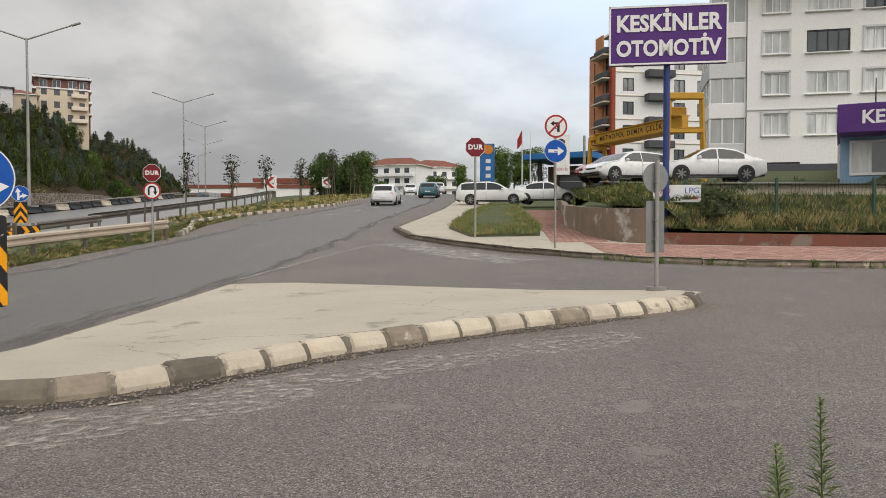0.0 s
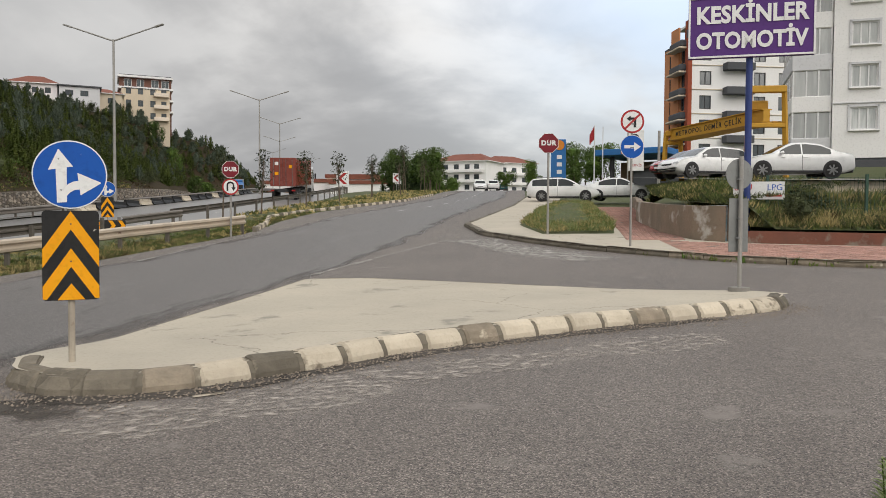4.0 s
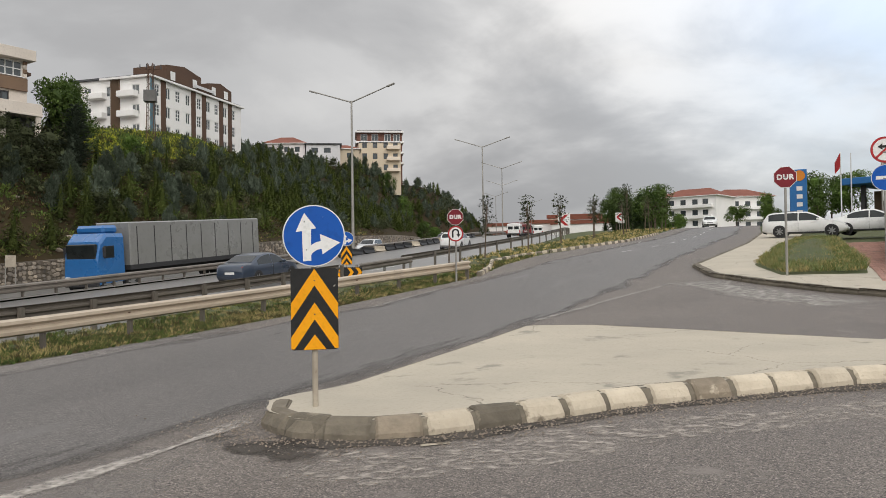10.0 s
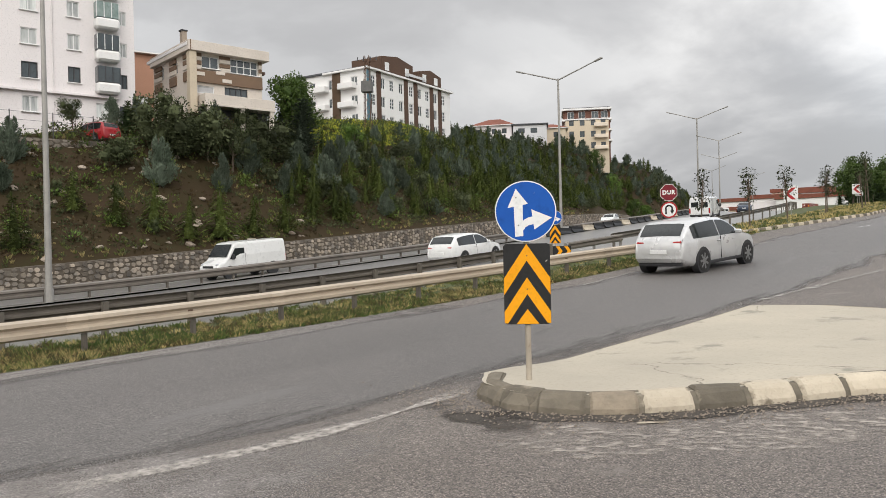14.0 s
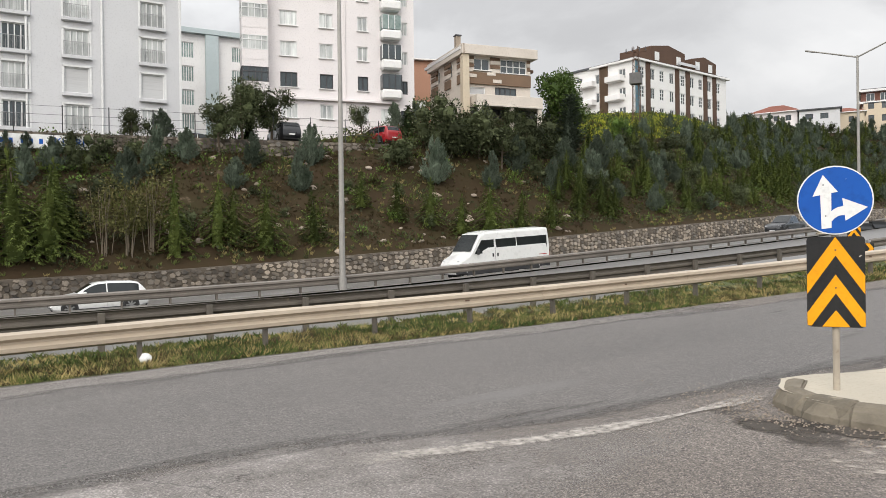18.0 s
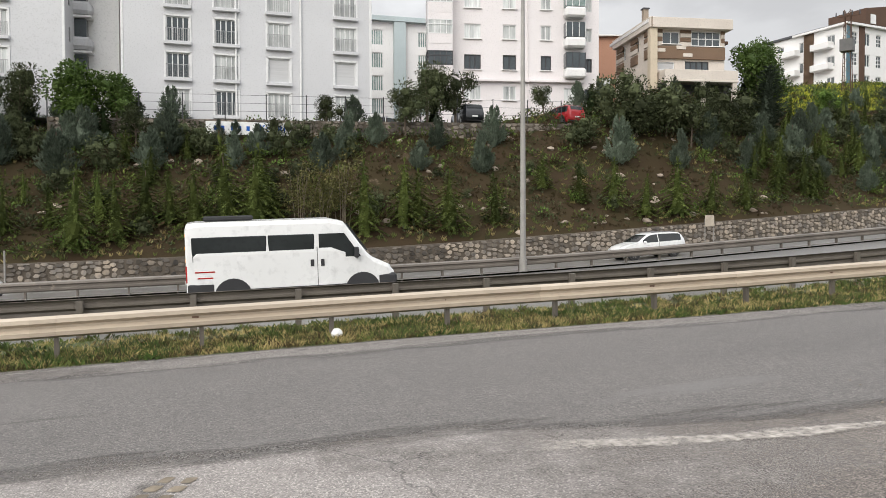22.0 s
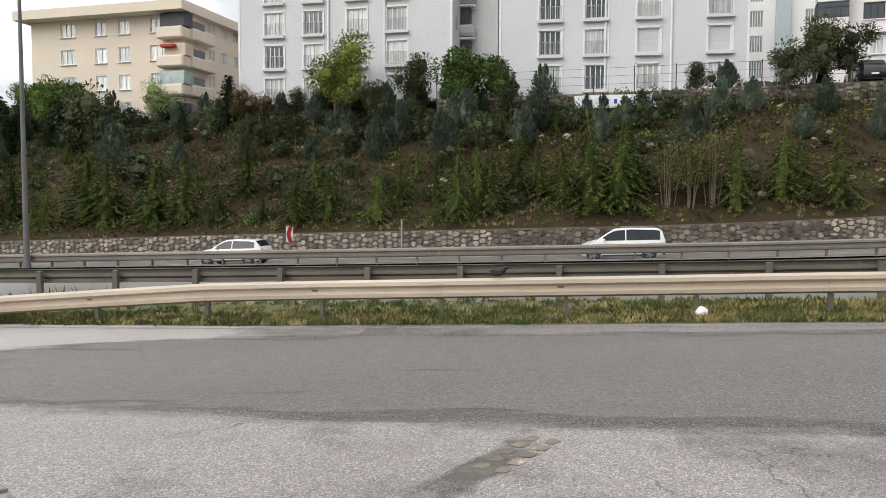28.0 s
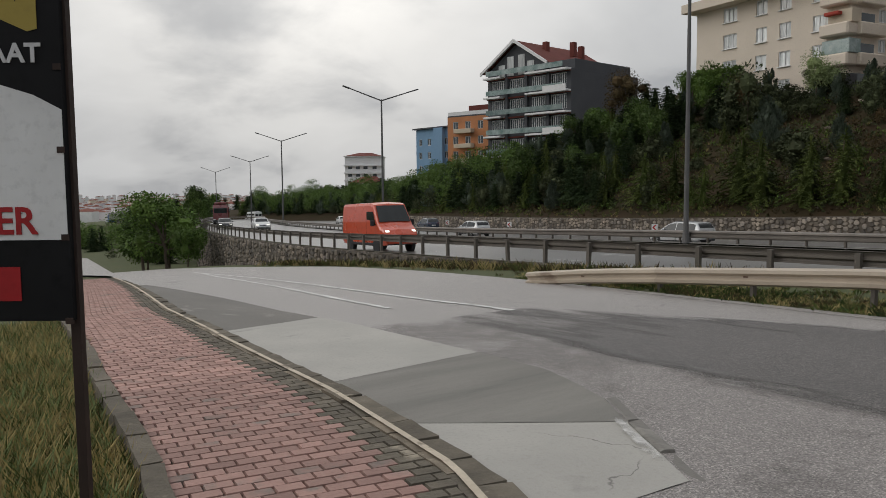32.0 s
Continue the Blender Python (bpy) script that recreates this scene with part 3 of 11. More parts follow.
def offset_line(off, y0, y1, dy=3.0):
    return [(median_x(y) + off, y) for y in np.arange(y0, y1 + 0.1, dy)]


for off in (0.9, 9.6, -5.4, -18.6):
    marks("edge_line", offset_line(off, -190, 220), 0.16, "worn white edge line of the carriageway")
for off in (3.6, 6.6, -9.0, -12.2, -15.4):
    marks("lane_line", offset_line(off, -92, 190), 0.15, "white dash between the lanes", (4, 8))
marks("edge_line", [(x + 0.35, y) for x, y in RAMP_LEFT if -12 < y < 27], 0.11, "worn white edge line beside the guard rail", material="paint_worn")
marks("lane_line", [(-8.95, 18), (-8.9, 27), (-8.3, 32), (-7.6, 36), (-6.6, 40)], 0.15, "worn white lane line", material="paint_worn")
marks("lane_line", [(-6.2, 41.5), (-5.2, 45), (-4.2, 52), (-3.4, 62), (-3.2, 84)], 0.14, "white dash of the road uphill", (2, 2.5))
marks("lane_line", [(-8.91, -9.4), (-9.12, -11.8), (-9.76, -15.8), (-10.93, -22), (-12.6, -30), (-14.57, -39.3)], 0.2, "white line between the slip lanes")
marks("lane_line", [(-7.83, -11.4), (-8.36, -14.2), (-9.81, -20.7), (-11.8, -29), (-14.0, -36.5)], 0.18, "white line along the slip lane")
marks("stop_line", [(-4.1, 14.6), (-3.0, 19.5), (-1.9, 23.5)], 0.22, "worn white give-way line", material="paint_worn", wobble=0.5)
marks("hatch_line", [(-4.65, 7.2), (-4.7, 5.6), (-4.85, 4.4), (-5.25, 3.2), (-5.75, 2.1)], 0.30, "worn whitish line from the island's nose", material="salt_white", wobble=0.7)
ISLAND_EDGE = [(-4.35, 6.42), (-3.75, 6.12), (-3.1, 6.25), (-2.5, 6.6), (-1.95, 7.1), (-1.5, 7.58), (-0.9, 8.2), (-0.2, 8.72), (0.5, 9.2), (1.26, 9.72), (1.95, 10.1), (2.6, 10.45), (3.3, 10.82)]
marks("dirt_band", [(-4.0, 5.55), (-2.6, 5.5), (-1.7, 6.2), (-0.9, 7.1), (0.4, 7.9), (2.0, 8.9), (3.4, 9.7)], 1.25, "pale grit washed up along the kerb", material="dust", lift=0.005, wobble=0.5)
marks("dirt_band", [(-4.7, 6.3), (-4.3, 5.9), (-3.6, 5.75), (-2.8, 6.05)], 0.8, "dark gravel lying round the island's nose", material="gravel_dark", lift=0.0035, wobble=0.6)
# narrow darker band that follows the kerb's foot
marks("dirt_band", [(x + 0.06, y - 0.1) for x, y in ISLAND_EDGE], 0.36, "dark band along the foot of the kerb", material="gravel_dark", lift=0.006, wobble=0.4)
marks("dirt_band", [(-1.5, 24.5), (-0.3, 21.5), (1.2, 19.2), (2.6, 17.6)], 2.2, "pale dusty patch of the side road", material="paint_worn", lift=0.005, wobble=0.5)
marks("dirt_band", [(-4.3, -0.76), (-4.8, -0.49), (-5.7, -0.01), (-6.3, 0.3)], 0.42, "mended trench across the lane, filled with grey grit", material="trench", lift=0.006, wobble=0.35)
marks("edge_line", [(3.4, 17.7), (5.0, 16.6), (7.0, 15.7), (9.2, 15.2), (14, 14.8), (29, 14.2)], 0.11, "worn white line along the kerb", material="paint_worn")


def worn_patches():
    """Two pale remains of paint, and the broken slab at the road's middle."""
    for x, y, w, l, turn, mat in ((-2.72, 5.86, 0.045, 0.15, 35, "paint_line"), (-2.42, 6.3, 0.035, 0.13, 35, "kerb_pale"), *[(-5.2 - 0.16 * i + 0.04 * k, -0.2 + 0.085 * i + 0.075 * k, 0.045 + 0.01 * (i % 2), 0.062, 152, "kerb") for i in range(5) for k in (-1, 1)]):
        bm = bmesh.new()
        n = 16
        ring = []
        for i in range(n):
            a = 2 * math.pi * i / n
            k = 1 + 0.25 * noise.noise((x * 3 + math.cos(a) * 1.5, y * 3 + math.sin(a) * 1.5, 1))
            ca, sa = math.cos(a), math.sin(a)
            px, py = l * k * math.copysign(abs(ca) ** 0.45, ca), w * k * math.copysign(abs(sa) ** 0.45, sa)
            ca, sa = math.cos(radians(turn)), math.sin(radians(turn))
            gx, gy = x + px * ca - py * sa, y + px * sa + py * ca
            ring.append(bm.verts.new((gx, gy, ground(gx, gy) + 0.009)))
        bm.faces.new(ring)
        tagged(part("worn_paint", bm, mat), "flake of worn white paint on the asphalt", "road marking", kind="structure")


worn_patches()


# ---- refuge island ----
ISLAND_FRONT = [(-4.62, 6.95), (-4.35, 6.42), (-3.75, 6.12), (-3.1, 6.25), (-2.5, 6.6), (-1.95, 7.1), (-1.5, 7.58), (-0.9, 8.2), (-0.2, 8.72), (0.5, 9.2), (1.26, 9.72), (1.95, 10.1), (2.6, 10.45), (3.3, 10.82), (3.95, 11.25), (4.15, 11.75)]
ISLAND_REAR = [(-4.62, 6.95), (-4.5, 8.2), (-4.32, 9.9), (-4.1, 11.7), (-3.8, 14.4), (-2.6, 14.5), (-0.7, 13.9), (1.5, 13.15), (3.5, 12.45), (4.15, 11.75)]


def island():
    front, rear = resample(ISLAND_FRONT, 0.1), resample(ISLAND_REAR, 0.1)
    front = [front[int(i * (len(front) - 1) / 60)] for i in range(61)]
    rear = [rear[int(i * (len(rear) - 1) / 60)] for i in range(61)]
    rows = []
    for a, b in zip(front, rear):
        d = b - a
        n = d.normalized() if d.length > 0.01 else Vector((0, 1))
        a2 = a + n * min(0.16, d.length * 0.4)
        row = []
        for k in range(13):
            p = a2 + (b - a2) * (k / 12)
            h = 0.155 + (0.045 - 0.155) * blend(0.0, 1.0, k / 12 * min(d.length / 3.0, 1.0))
            row.append((p.x, p.y, ground(p.x, p.y) + h + 0.008 * noise.noise((p.x * 1.5, p.y * 1.5, 0))))
        rows.append(row)
    ob = sheet("traffic_island", rows, "concrete_slab")
    tagged(ob, "triangular pale concrete traffic island with a low kerb", "traffic island", kind="structure")
    skirt = []
    for b in rear:
        skirt.append([(b.x, b.y, ground(b.x, b.y) + 0.05), (b.x, b.y, ground(b.x, b.y) - 0.05)])
    sheet("island_edge", skirt, "concrete_slab", ob, False)
    # kerb stones, each its own piece, in a bed of dark mortar
    bed = []
    for i, p in enumerate(front):
        d = (front[min(i + 1, 60)] - front[max(i - 1, 0)]).normalized()
        n = Vector((-d.y, d.x))
        bed.append([(p.x + n.x * o, p.y + n.y * o, ground(p.x, p.y) + z) for o, z in ((0.02, -0.06), (0.045, 0.06), (0.12, 0.15), (0.28, 0.165), (0.30, -0.05))])
    sheet("kerb_bed", bed, "kerb_grey", ob, False)
    pts = resample(ISLAND_FRONT, 0.50)
    pts.append(Vector(ISLAND_FRONT[-1]))
    tones = [2, 2, 2, 2, 1, 0, 2, 0, 0, 0, 0, 1, 0, 0, 0, 0, 1, 0, 0, 0, 0]
    for i, (a, b) in enumerate(zip(pts, pts[1:])):
        if (b - a).length < 0.25:
            continue
        t = (b - a).normalized()
        kerb_stone(a + t * random.uniform(0.012, 0.03), b - t * random.uniform(0.012, 0.03), 0.25, 0.185, ("kerb_pale", "kerb", "kerb_grey")[tones[i % len(tones)]], ob, 0.115, round_ends=0.028)


def kerb_stone(a, b, width, height, material, parent, batter=0.05, base=-0.06, round_ends=0.0):
    """One kerb stone from a to b, standing on its left side."""
    d = (b - a)
    t = d.normalized()
    n = Vector((-t.y, t.x))
    a, b = a + t * random.uniform(0.005, 0.014), b - t * random.uniform(0.005, 0.014)
    h = height + random.uniform(-0.012, 0.008)
    prof = [(0.0, base), (0.012, h * 0.35), (batter, h - 0.02), (batter + 0.03, h), (width, h), (width, base)]
    if round_ends:
        prof = [(0.0, base), (0.012, h * 0.3), (batter * 0.55, h * 0.72), (batter, h - 0.015), (batter + 0.05, h), (width, h - 0.006), (width, base)]
    verts, faces = [], []
    long = (b - a).length
    for u, r in ((0.0, round_ends), (round_ends / long, 0.0), (1 - round_ends / long, 0.0), (1.0, round_ends)) if round_ends else ((0.0, 0.0), (0.5, 0.0), (1.0, 0.0)):
        q = a + (b - a) * u
        g = ground(q.x, q.y)
        wob = random.uniform(-0.012, 0.012)
        verts += [(q.x + n.x * (o + wob + r * 0.7), q.y + n.y * (o + wob + r * 0.7), g + z - (r * 0.6 if z > base else 0) + random.uniform(-0.008, 0.008)) for o, z in prof]
    m = len(prof)
    rings = len(verts) // m
    for s in range(rings - 1):
        for i in range(m):
            j = (i + 1) % m
            faces.append((s * m + i, s * m + j, (s + 1) * m + j, (s + 1) * m + i))
    faces += [tuple(range(m)), tuple(reversed(range((rings - 1) * m, rings * m)))]
    me = mesh_of("kerb_stone", verts, faces)
    bm = bmesh.new()
    bm.from_mesh(me)
    bmesh.ops.recalc_face_normals(bm, faces=bm.faces[:])
    bm.to_mesh(me)
    bm.free()
    return put("kerb_stone", me, material, parent)


island()


# ---- guard rails ----
W_BEAM = [(-0.155, -0.005), (-0.12, 0.07), (-0.065, 0.078), (-0.02, 0.008), (0.02, 0.008), (0.065, 0.078), (0.12, 0.07), (0.155, -0.005)]


def guard_rail(name, line, top, spacing, material, label, post="zinc_pole", double=False, post_size=(0.06, 0.11), z_of=None, drop=None, face=1, bolts=False):
    """A W-beam on posts along a polyline; face: the side of the beam's ribs, 1 to the left of the line's run."""
    z_of = z_of or ground
    th = thing(name, (0, 0, 0), 0, label, "guard rail", kind="structure")
    pts = resample(line, spacing)
    hs = [top if drop is None else drop(p, top) for p in pts]
    piece = 2
    for s in range(0, len(pts) - 1, piece):
        seg = pts[s:s + piece + 1]
        for side in ((1, -1) if double else (face,)):
            verts, faces = [], []
            for i, p in enumerate(seg):
                q = s + i
                d = (pts[min(q + 1, len(pts) - 1)] - pts[max(q - 1, 0)]).normalized()
                n = Vector((-d.y, d.x)) * side
                z = z_of(p.x, p.y) + hs[q] - 0.155
                bend = 0.03 * noise.noise((p.x * 0.6, p.y * 0.6, side))
                for dz, o in W_BEAM:
                    verts.append((p.x + n.x * (0.075 + o + bend), p.y + n.y * (0.075 + o + bend), z + dz))
            m = len(W_BEAM)
            for i in range(len(seg) - 1):
                for j in range(m - 1):
                    faces.append((i * m + j, i * m + j + 1, (i + 1) * m + j + 1, (i + 1) * m + j))
            me = mesh_of("beam", verts, faces, False)
            ob = put("beam", me, material, th)
            sol = ob.modifiers.new("thick", "SOLIDIFY")
            sol.thickness, sol.offset = 0.008, 0.0
            if bolts:
                # splice at the piece's end, with its bolts and a rust-edged slot
                p, q = seg[0], seg[1]
                d = (q - p).normalized()
                n = Vector((-d.y, d.x)) * side
                z, slope = z_of(p.x, p.y) + hs[s] - 0.155, (z_of(q.x, q.y) + hs[s + 1] - z_of(p.x, p.y) - hs[s]) / (q - p).length
                for u, dz, o in ((0.05, 0.08, 0.13), (0.05, -0.08, 0.13), (0.28, 0.08, 0.13), (0.28, -0.08, 0.13), (0.16, 0.0, 0.085), (2.1, 0.0, 0.085)):
                    c = p + d * u
                    part("bolt", box((0, 0, 0), (0.045 if dz else 0.10, 0.012, 0.03), 0.004), "rust_edge", ob, m=pose(c.x + n.x * o, c.y + n.y * o, z + dz + slope * u, 0, 0, math.degrees(math.atan2(d.y, d.x))))
                verts2, faces2 = [], []
                for u in (0.0, 0.34):
                    c = p + d * u
                    verts2 += [(c.x + n.x * (0.084 + o), c.y + n.y * (0.084 + o), z + dz + slope * u) for dz, o in W_BEAM]
                faces2 = [(j, j + 1, m + j + 1, m + j) for j in range(m - 1)]
                lap = put("splice", mesh_of("splice", verts2, faces2), material, ob)
                ls = lap.modifiers.new("thick", "SOLIDIFY")
                ls.thickness, ls.offset = 0.006, 0.0
    post_me = None
    for i, p in enumerate(pts):
        h = hs[i] - 0.03
        if h < 0.25:
            continue
        d = (pts[min(i + 1, len(pts) - 1)] - pts[max(i - 1, 0)]).normalized()
        a = math.atan2(d.y, d.x)
        if post_me is None:
            bm = box((0, 0, 0.5), (1, 1, 1))
            post_me = bpy.data.meshes.new("post")
            bm.to_mesh(post_me)
            bm.free()
            post_me.materials.append(M[post])
        ob = new("post", post_me)
        ob.parent = th
        ob.matrix_basis = pose(p.x, p.y, z_of(p.x, p.y) - 0.2, random.uniform(-1.5, 1.5), random.uniform(-1.5, 1.5), math.degrees(a)) @ Matrix.Diagonal((post_size[0], post_size[1], h + 0.2, 1))
    return th


M["rust_edge"] = surf("rust_edge", (0.11, 0.065, 0.04), (0.16, 0.11, 0.08), 0.8, 4, 30, 0.2)
CREAM = [(-9.35, 26.4), (-10.75, 20.5), (-11.85, 13), (-12.45, 5), (-12.55, -4), (-12.75, -9), (-13.3, -14.2)]


def cream_drop(p, top):
    return top if p.y > -5 else top * max(1 - (-5 - p.y) / 9.2, 0.0) ** 0.8 * 1.0 + 0.16 * min(max((-5 - p.y) / 9.2, 0.0), 1.0)


guard_rail("guard_rail_near", CREAM, 0.67, 2.0, "rail_cream", "weathered cream painted guard rail on steel posts", "rail_dark", drop=cream_drop, face=1, bolts=True)
guard_rail("guard_rail_verge", [(median_x(y) + 11.0, y) for y in np.arange(-150, 29, 2.0)], 0.78, 2.0, "rail_dark", "dull dark grey guard rail at the carriageway's edge", "rail_dark", face=1, post_size=(0.12, 0.10))
guard_rail("guard_rail_median", [(median_x(y), y) for y in np.arange(-190, 51, 2.0)], 0.52, 1.5, "rail_zinc", "double galvanised guard rail between the carriageways", "rail_zinc", double=True, z_of=lambda x, y: ground(x, y) + 0.06)


guard_rail("guard_rail_verge", [(median_x(y) + 10.75, y) for y in np.arange(33, 172, 4.0)], 0.78, 4.0, "rail_dark", "dull dark grey guard rail along the carriageway uphill", "rail_dark", face=1, post_size=(0.12, 0.10))
guard_rail("guard_rail_median", [(median_x(y), y) for y in np.arange(51, 190, 4.0)], 0.52, 4.0, "rail_zinc", "galvanised guard rail between the carriageways uphill", "rail_zinc", double=True, z_of=lambda x, y: ground(x, y) + 0.06)


# ---- retaining walls of rubble ----
def rubble_wall(name, line, base, top, label, cell=0.42, out=1, near=None, thick=0.5):
    """A mortared rubble wall along (x, y); base and top give heights; stones stand proud of the mortar, each its own piece near by."""
    th = thing(name, (0, 0, 0), 0, label, "retaining wall", kind="structure")
    pts = resample(line, 2.0)
    rows = []
    for i, p in enumerate(pts):
        d = (pts[min(i + 1, len(pts) - 1)] - pts[max(i - 1, 0)]).normalized()
        n = Vector((-d.y, d.x)) * out
        rows.append([(p.x + n.x * o, p.y + n.y * o, z) for o, z in ((0, base(p) - 0.3), (0, top(p)), (-thick, top(p) + 0.02), (-thick, base(p) - 0.3))])
    sheet("core", rows, "mortar", th, False)
    verts, faces, singles = [], [], []
    fine = resample(line, cell)
    rng = random.Random(5)
    for i, p in enumerate(fine[:-1]):
        d = (fine[i + 1] - p).normalized()
        n = Vector((-d.y, d.x)) * out
        z0, z1 = base(p), top(p)
        z = z0 - rng.uniform(0, 0.2)
        while z < z1 - 0.08:
            h = min(cell * rng.uniform(0.55, 1.0), z1 - z)
            w = cell * rng.uniform(0.8, 1.25)
            c = p + d * (cell * 0.5 + rng.uniform(-0.1, 0.1))
            k = rng.choice((5, 6, 6, 7))
            ring = []
            for j in range(k):
                a = 2 * math.pi * j / k + rng.uniform(-0.25, 0.25)
                ring.append((math.cos(a) * w * 0.53 * rng.uniform(0.88, 1.1), math.sin(a) * h * 0.53 * rng.uniform(0.88, 1.1)))
            deep = rng.uniform(0.03, 0.09)
            v = []
            for o, s in ((-0.03, 1.0), (deep, 0.8)):
                v += [(c.x + d.x * u * s + n.x * o, c.y + d.y * u * s + n.y * o, z + h / 2 + q * s) for u, q in ring]
            f = [tuple(range(k, 2 * k))] + [(j, (j + 1) % k, k + (j + 1) % k, k + j) for j in range(k)]
            if near and near(c) and len(singles) < 300:
                singles.append((v, f))
            else:
                b = len(verts)
                verts += v
                faces += [tuple(b + q for q in t) for t in f]
            z += h
    if verts:
        ob = put("stones", mesh_of("stones", verts, faces), "stone", th, label="grey and brown rubble stones set in mortar")
        ob["kind"] = "stuff"
    for v, f in singles:
        put("stone", mesh_of("stone", v, f), "stone", th)
    return th


rubble_wall("wall_slope", [(median_x(y) - 20.1, y) for y in np.arange(-130, 255, 2.0)], lambda p: along(p.y) - 1.25, lambda p: along(p.y) + 0.5, "low rubble stone retaining wall at the foot of the slope", 0.4, -1, lambda c: -2 < c.y < 32)
rubble_wall("wall_slip", [(median_x(y) + 11.55, y) for y in np.arange(-146, -11, 2.0)], lambda p: ground(p.x + 0.8, p.y) - 0.05, lambda p: along(p.y) + 0.05 + 0.1 * blend(-20, -12, p.y), "rubble stone retaining wall under the carriageway's guard rail", 0.42, -1, lambda c: c.y > -34)

# ---- signs ----
def sign_post(th, height, r=0.03, material="zinc_pole", lean=0.0):
    part("post", cyl((0, 0, -0.05), (lean, 0.0, height), r, r, 12), material, th, smooth=False)


def clamp(th, z):
    part("clamp", box((0, -0.02, z), (0.10, 0.09, 0.03), 0.005), "sign_back", th)


def round_panel(th, z, r, face, rim, rim_w=0.025, y=-0.045):
    plate = part("panel", prism(disc_pts(r, 40, 0, z), y, y - 0.006), "sign_back", th)
    part("rim", prism(disc_pts(r - 0.002, 40, 0, z), y - 0.0065, y - 0.0085), rim, plate)
    part("field", prism(disc_pts(r - rim_w, 40, 0, z), y - 0.009, y - 0.0105), face, plate)
    return plate


def shape(name, th, pts, z, y, material, s=1.0):
    part(name, prism([(px * s, z + pz * s) for px, pz in pts], y, y - 0.0015), material, th)


def turn_sign(loc, turn, s=1.0, mini=False, label="", group=""):
    """Blue straight-or-right arrow disc over a black and amber chevron board."""
    th = thing("traffic_sign", loc, turn, label, "traffic sign", group)
    R = 0.315 * s
    zc = 1.745 * s if not mini else 2.05
    sign_post(th, zc + 0.2 * s, 0.030 * s, "post_cream")
    pl = round_panel(th, zc, R, "sign_blue", "sign_white", 0.013 * s)
    y = -0.056
    shape("arrow", pl, [(-0.35, -0.82), (-0.09, -0.80), (-0.09, 0.22), (-0.38, 0.18)], zc, y, "sign_white", R)
    shape("arrow", pl, [(-0.58, 0.12), (0.08, 0.24), (-0.305, 0.74)], zc, y - 0.0005, "sign_white", R)
    shape("arrow", pl, [(-0.12, -0.66), (-0.02, -0.53), (0.10, -0.45), (0.28, -0.42), (0.24, -0.17), (0.08, -0.20), (-0.05, -0.27), (-0.13, -0.36)], zc, y - 0.0003, "sign_white", R)
    shape("arrow", pl, [(0.84, -0.22), (0.19, 0.06), (0.27, -0.60)], zc, y - 0.0006, "sign_white", R)
    for bx, bz in ((-0.30, 0.45), (-0.24, -0.45)):
        part("bolt", cyl((bx * R, y - 0.003, zc + bz * R), (bx * R, y - 0.007, zc + bz * R), 0.007 * s, 0.007 * s, 8), "sign_back", pl)
    # chevron board
    w, h = 0.238 * s, 0.825 * s
    z0 = zc - R - 0.015 * s - h
    board = part("board", prism([(-w, z0 + 0.03), (-w + 0.01, z0 + 0.01), (-w + 0.03, z0), (w - 0.03, z0), (w - 0.01, z0 + 0.01), (w, z0 + 0.03), (w, z0 + h - 0.03), (w - 0.01, z0 + h - 0.01), (w - 0.03, z0 + h), (-w + 0.03, z0 + h), (-w + 0.01, z0 + h - 0.01), (-w, z0 + h - 0.03)], -0.045, -0.055), "sign_black", th, "black board with amber chevrons, chipped")
    e = w - 0.002
    for k in range(2):
        t = z0 + h - 0.004 - 0.342 * s * k
        low = max(t - 0.52 * s, z0 + 0.012)
        cut = e * (t - 0.17 * s - low) / (0.35 * s)
        pts = [(0, t), (-e, t - 0.35 * s), (-e, low), (-min(cut, e), low), (0, t - 0.17 * s), (min(cut, e), low), (e, low), (e, t - 0.35 * s)]
        part("chevron", prism(list(reversed(pts)), -0.0555, -0.0575), "sign_yellow", board)
        part("bolt", cyl((0, -0.057, t - 0.12 * s), (0, -0.062, t - 0.12 * s), 0.008 * s, 0.008 * s, 8), "rust_edge", board)
    part("chevron", prism([(-0.115 * s, z0 + 0.004), (0.115 * s, z0 + 0.004), (0, z0 + 0.155 * s)], -0.0555, -0.0575), "sign_yellow", board)
    return th


def g(x, y, h=0.0):
    return (x, y, ground(x, y) + h)


turn_sign(g(-3.98, 6.9, 0.13), 32, 1.0, label="blue arrow disc sign above a black and amber chevron board")


def island_back_sign():
    th = thing("traffic_sign", g(3.56, 12.28, 0.13), 200, "grey back of a disc sign and board on a pole", "traffic sign")
    sign_post(th, 2.05, 0.033)
    part("foot", cyl((0, 0, -0.03), (0, 0, 0.05), 0.17, 0.16, 16), "concrete_apron", th)
    round_panel(th, 1.78, 0.235, "sign_blue", "sign_white", 0.014)
    part("board", box((0, -0.05, 1.0), (0.34, 0.01, 0.82), 0.003), "sign_back", th)
    clamp(th, 1.7)
    clamp(th, 1.1)
    clamp(th, 0.8)


island_back_sign()


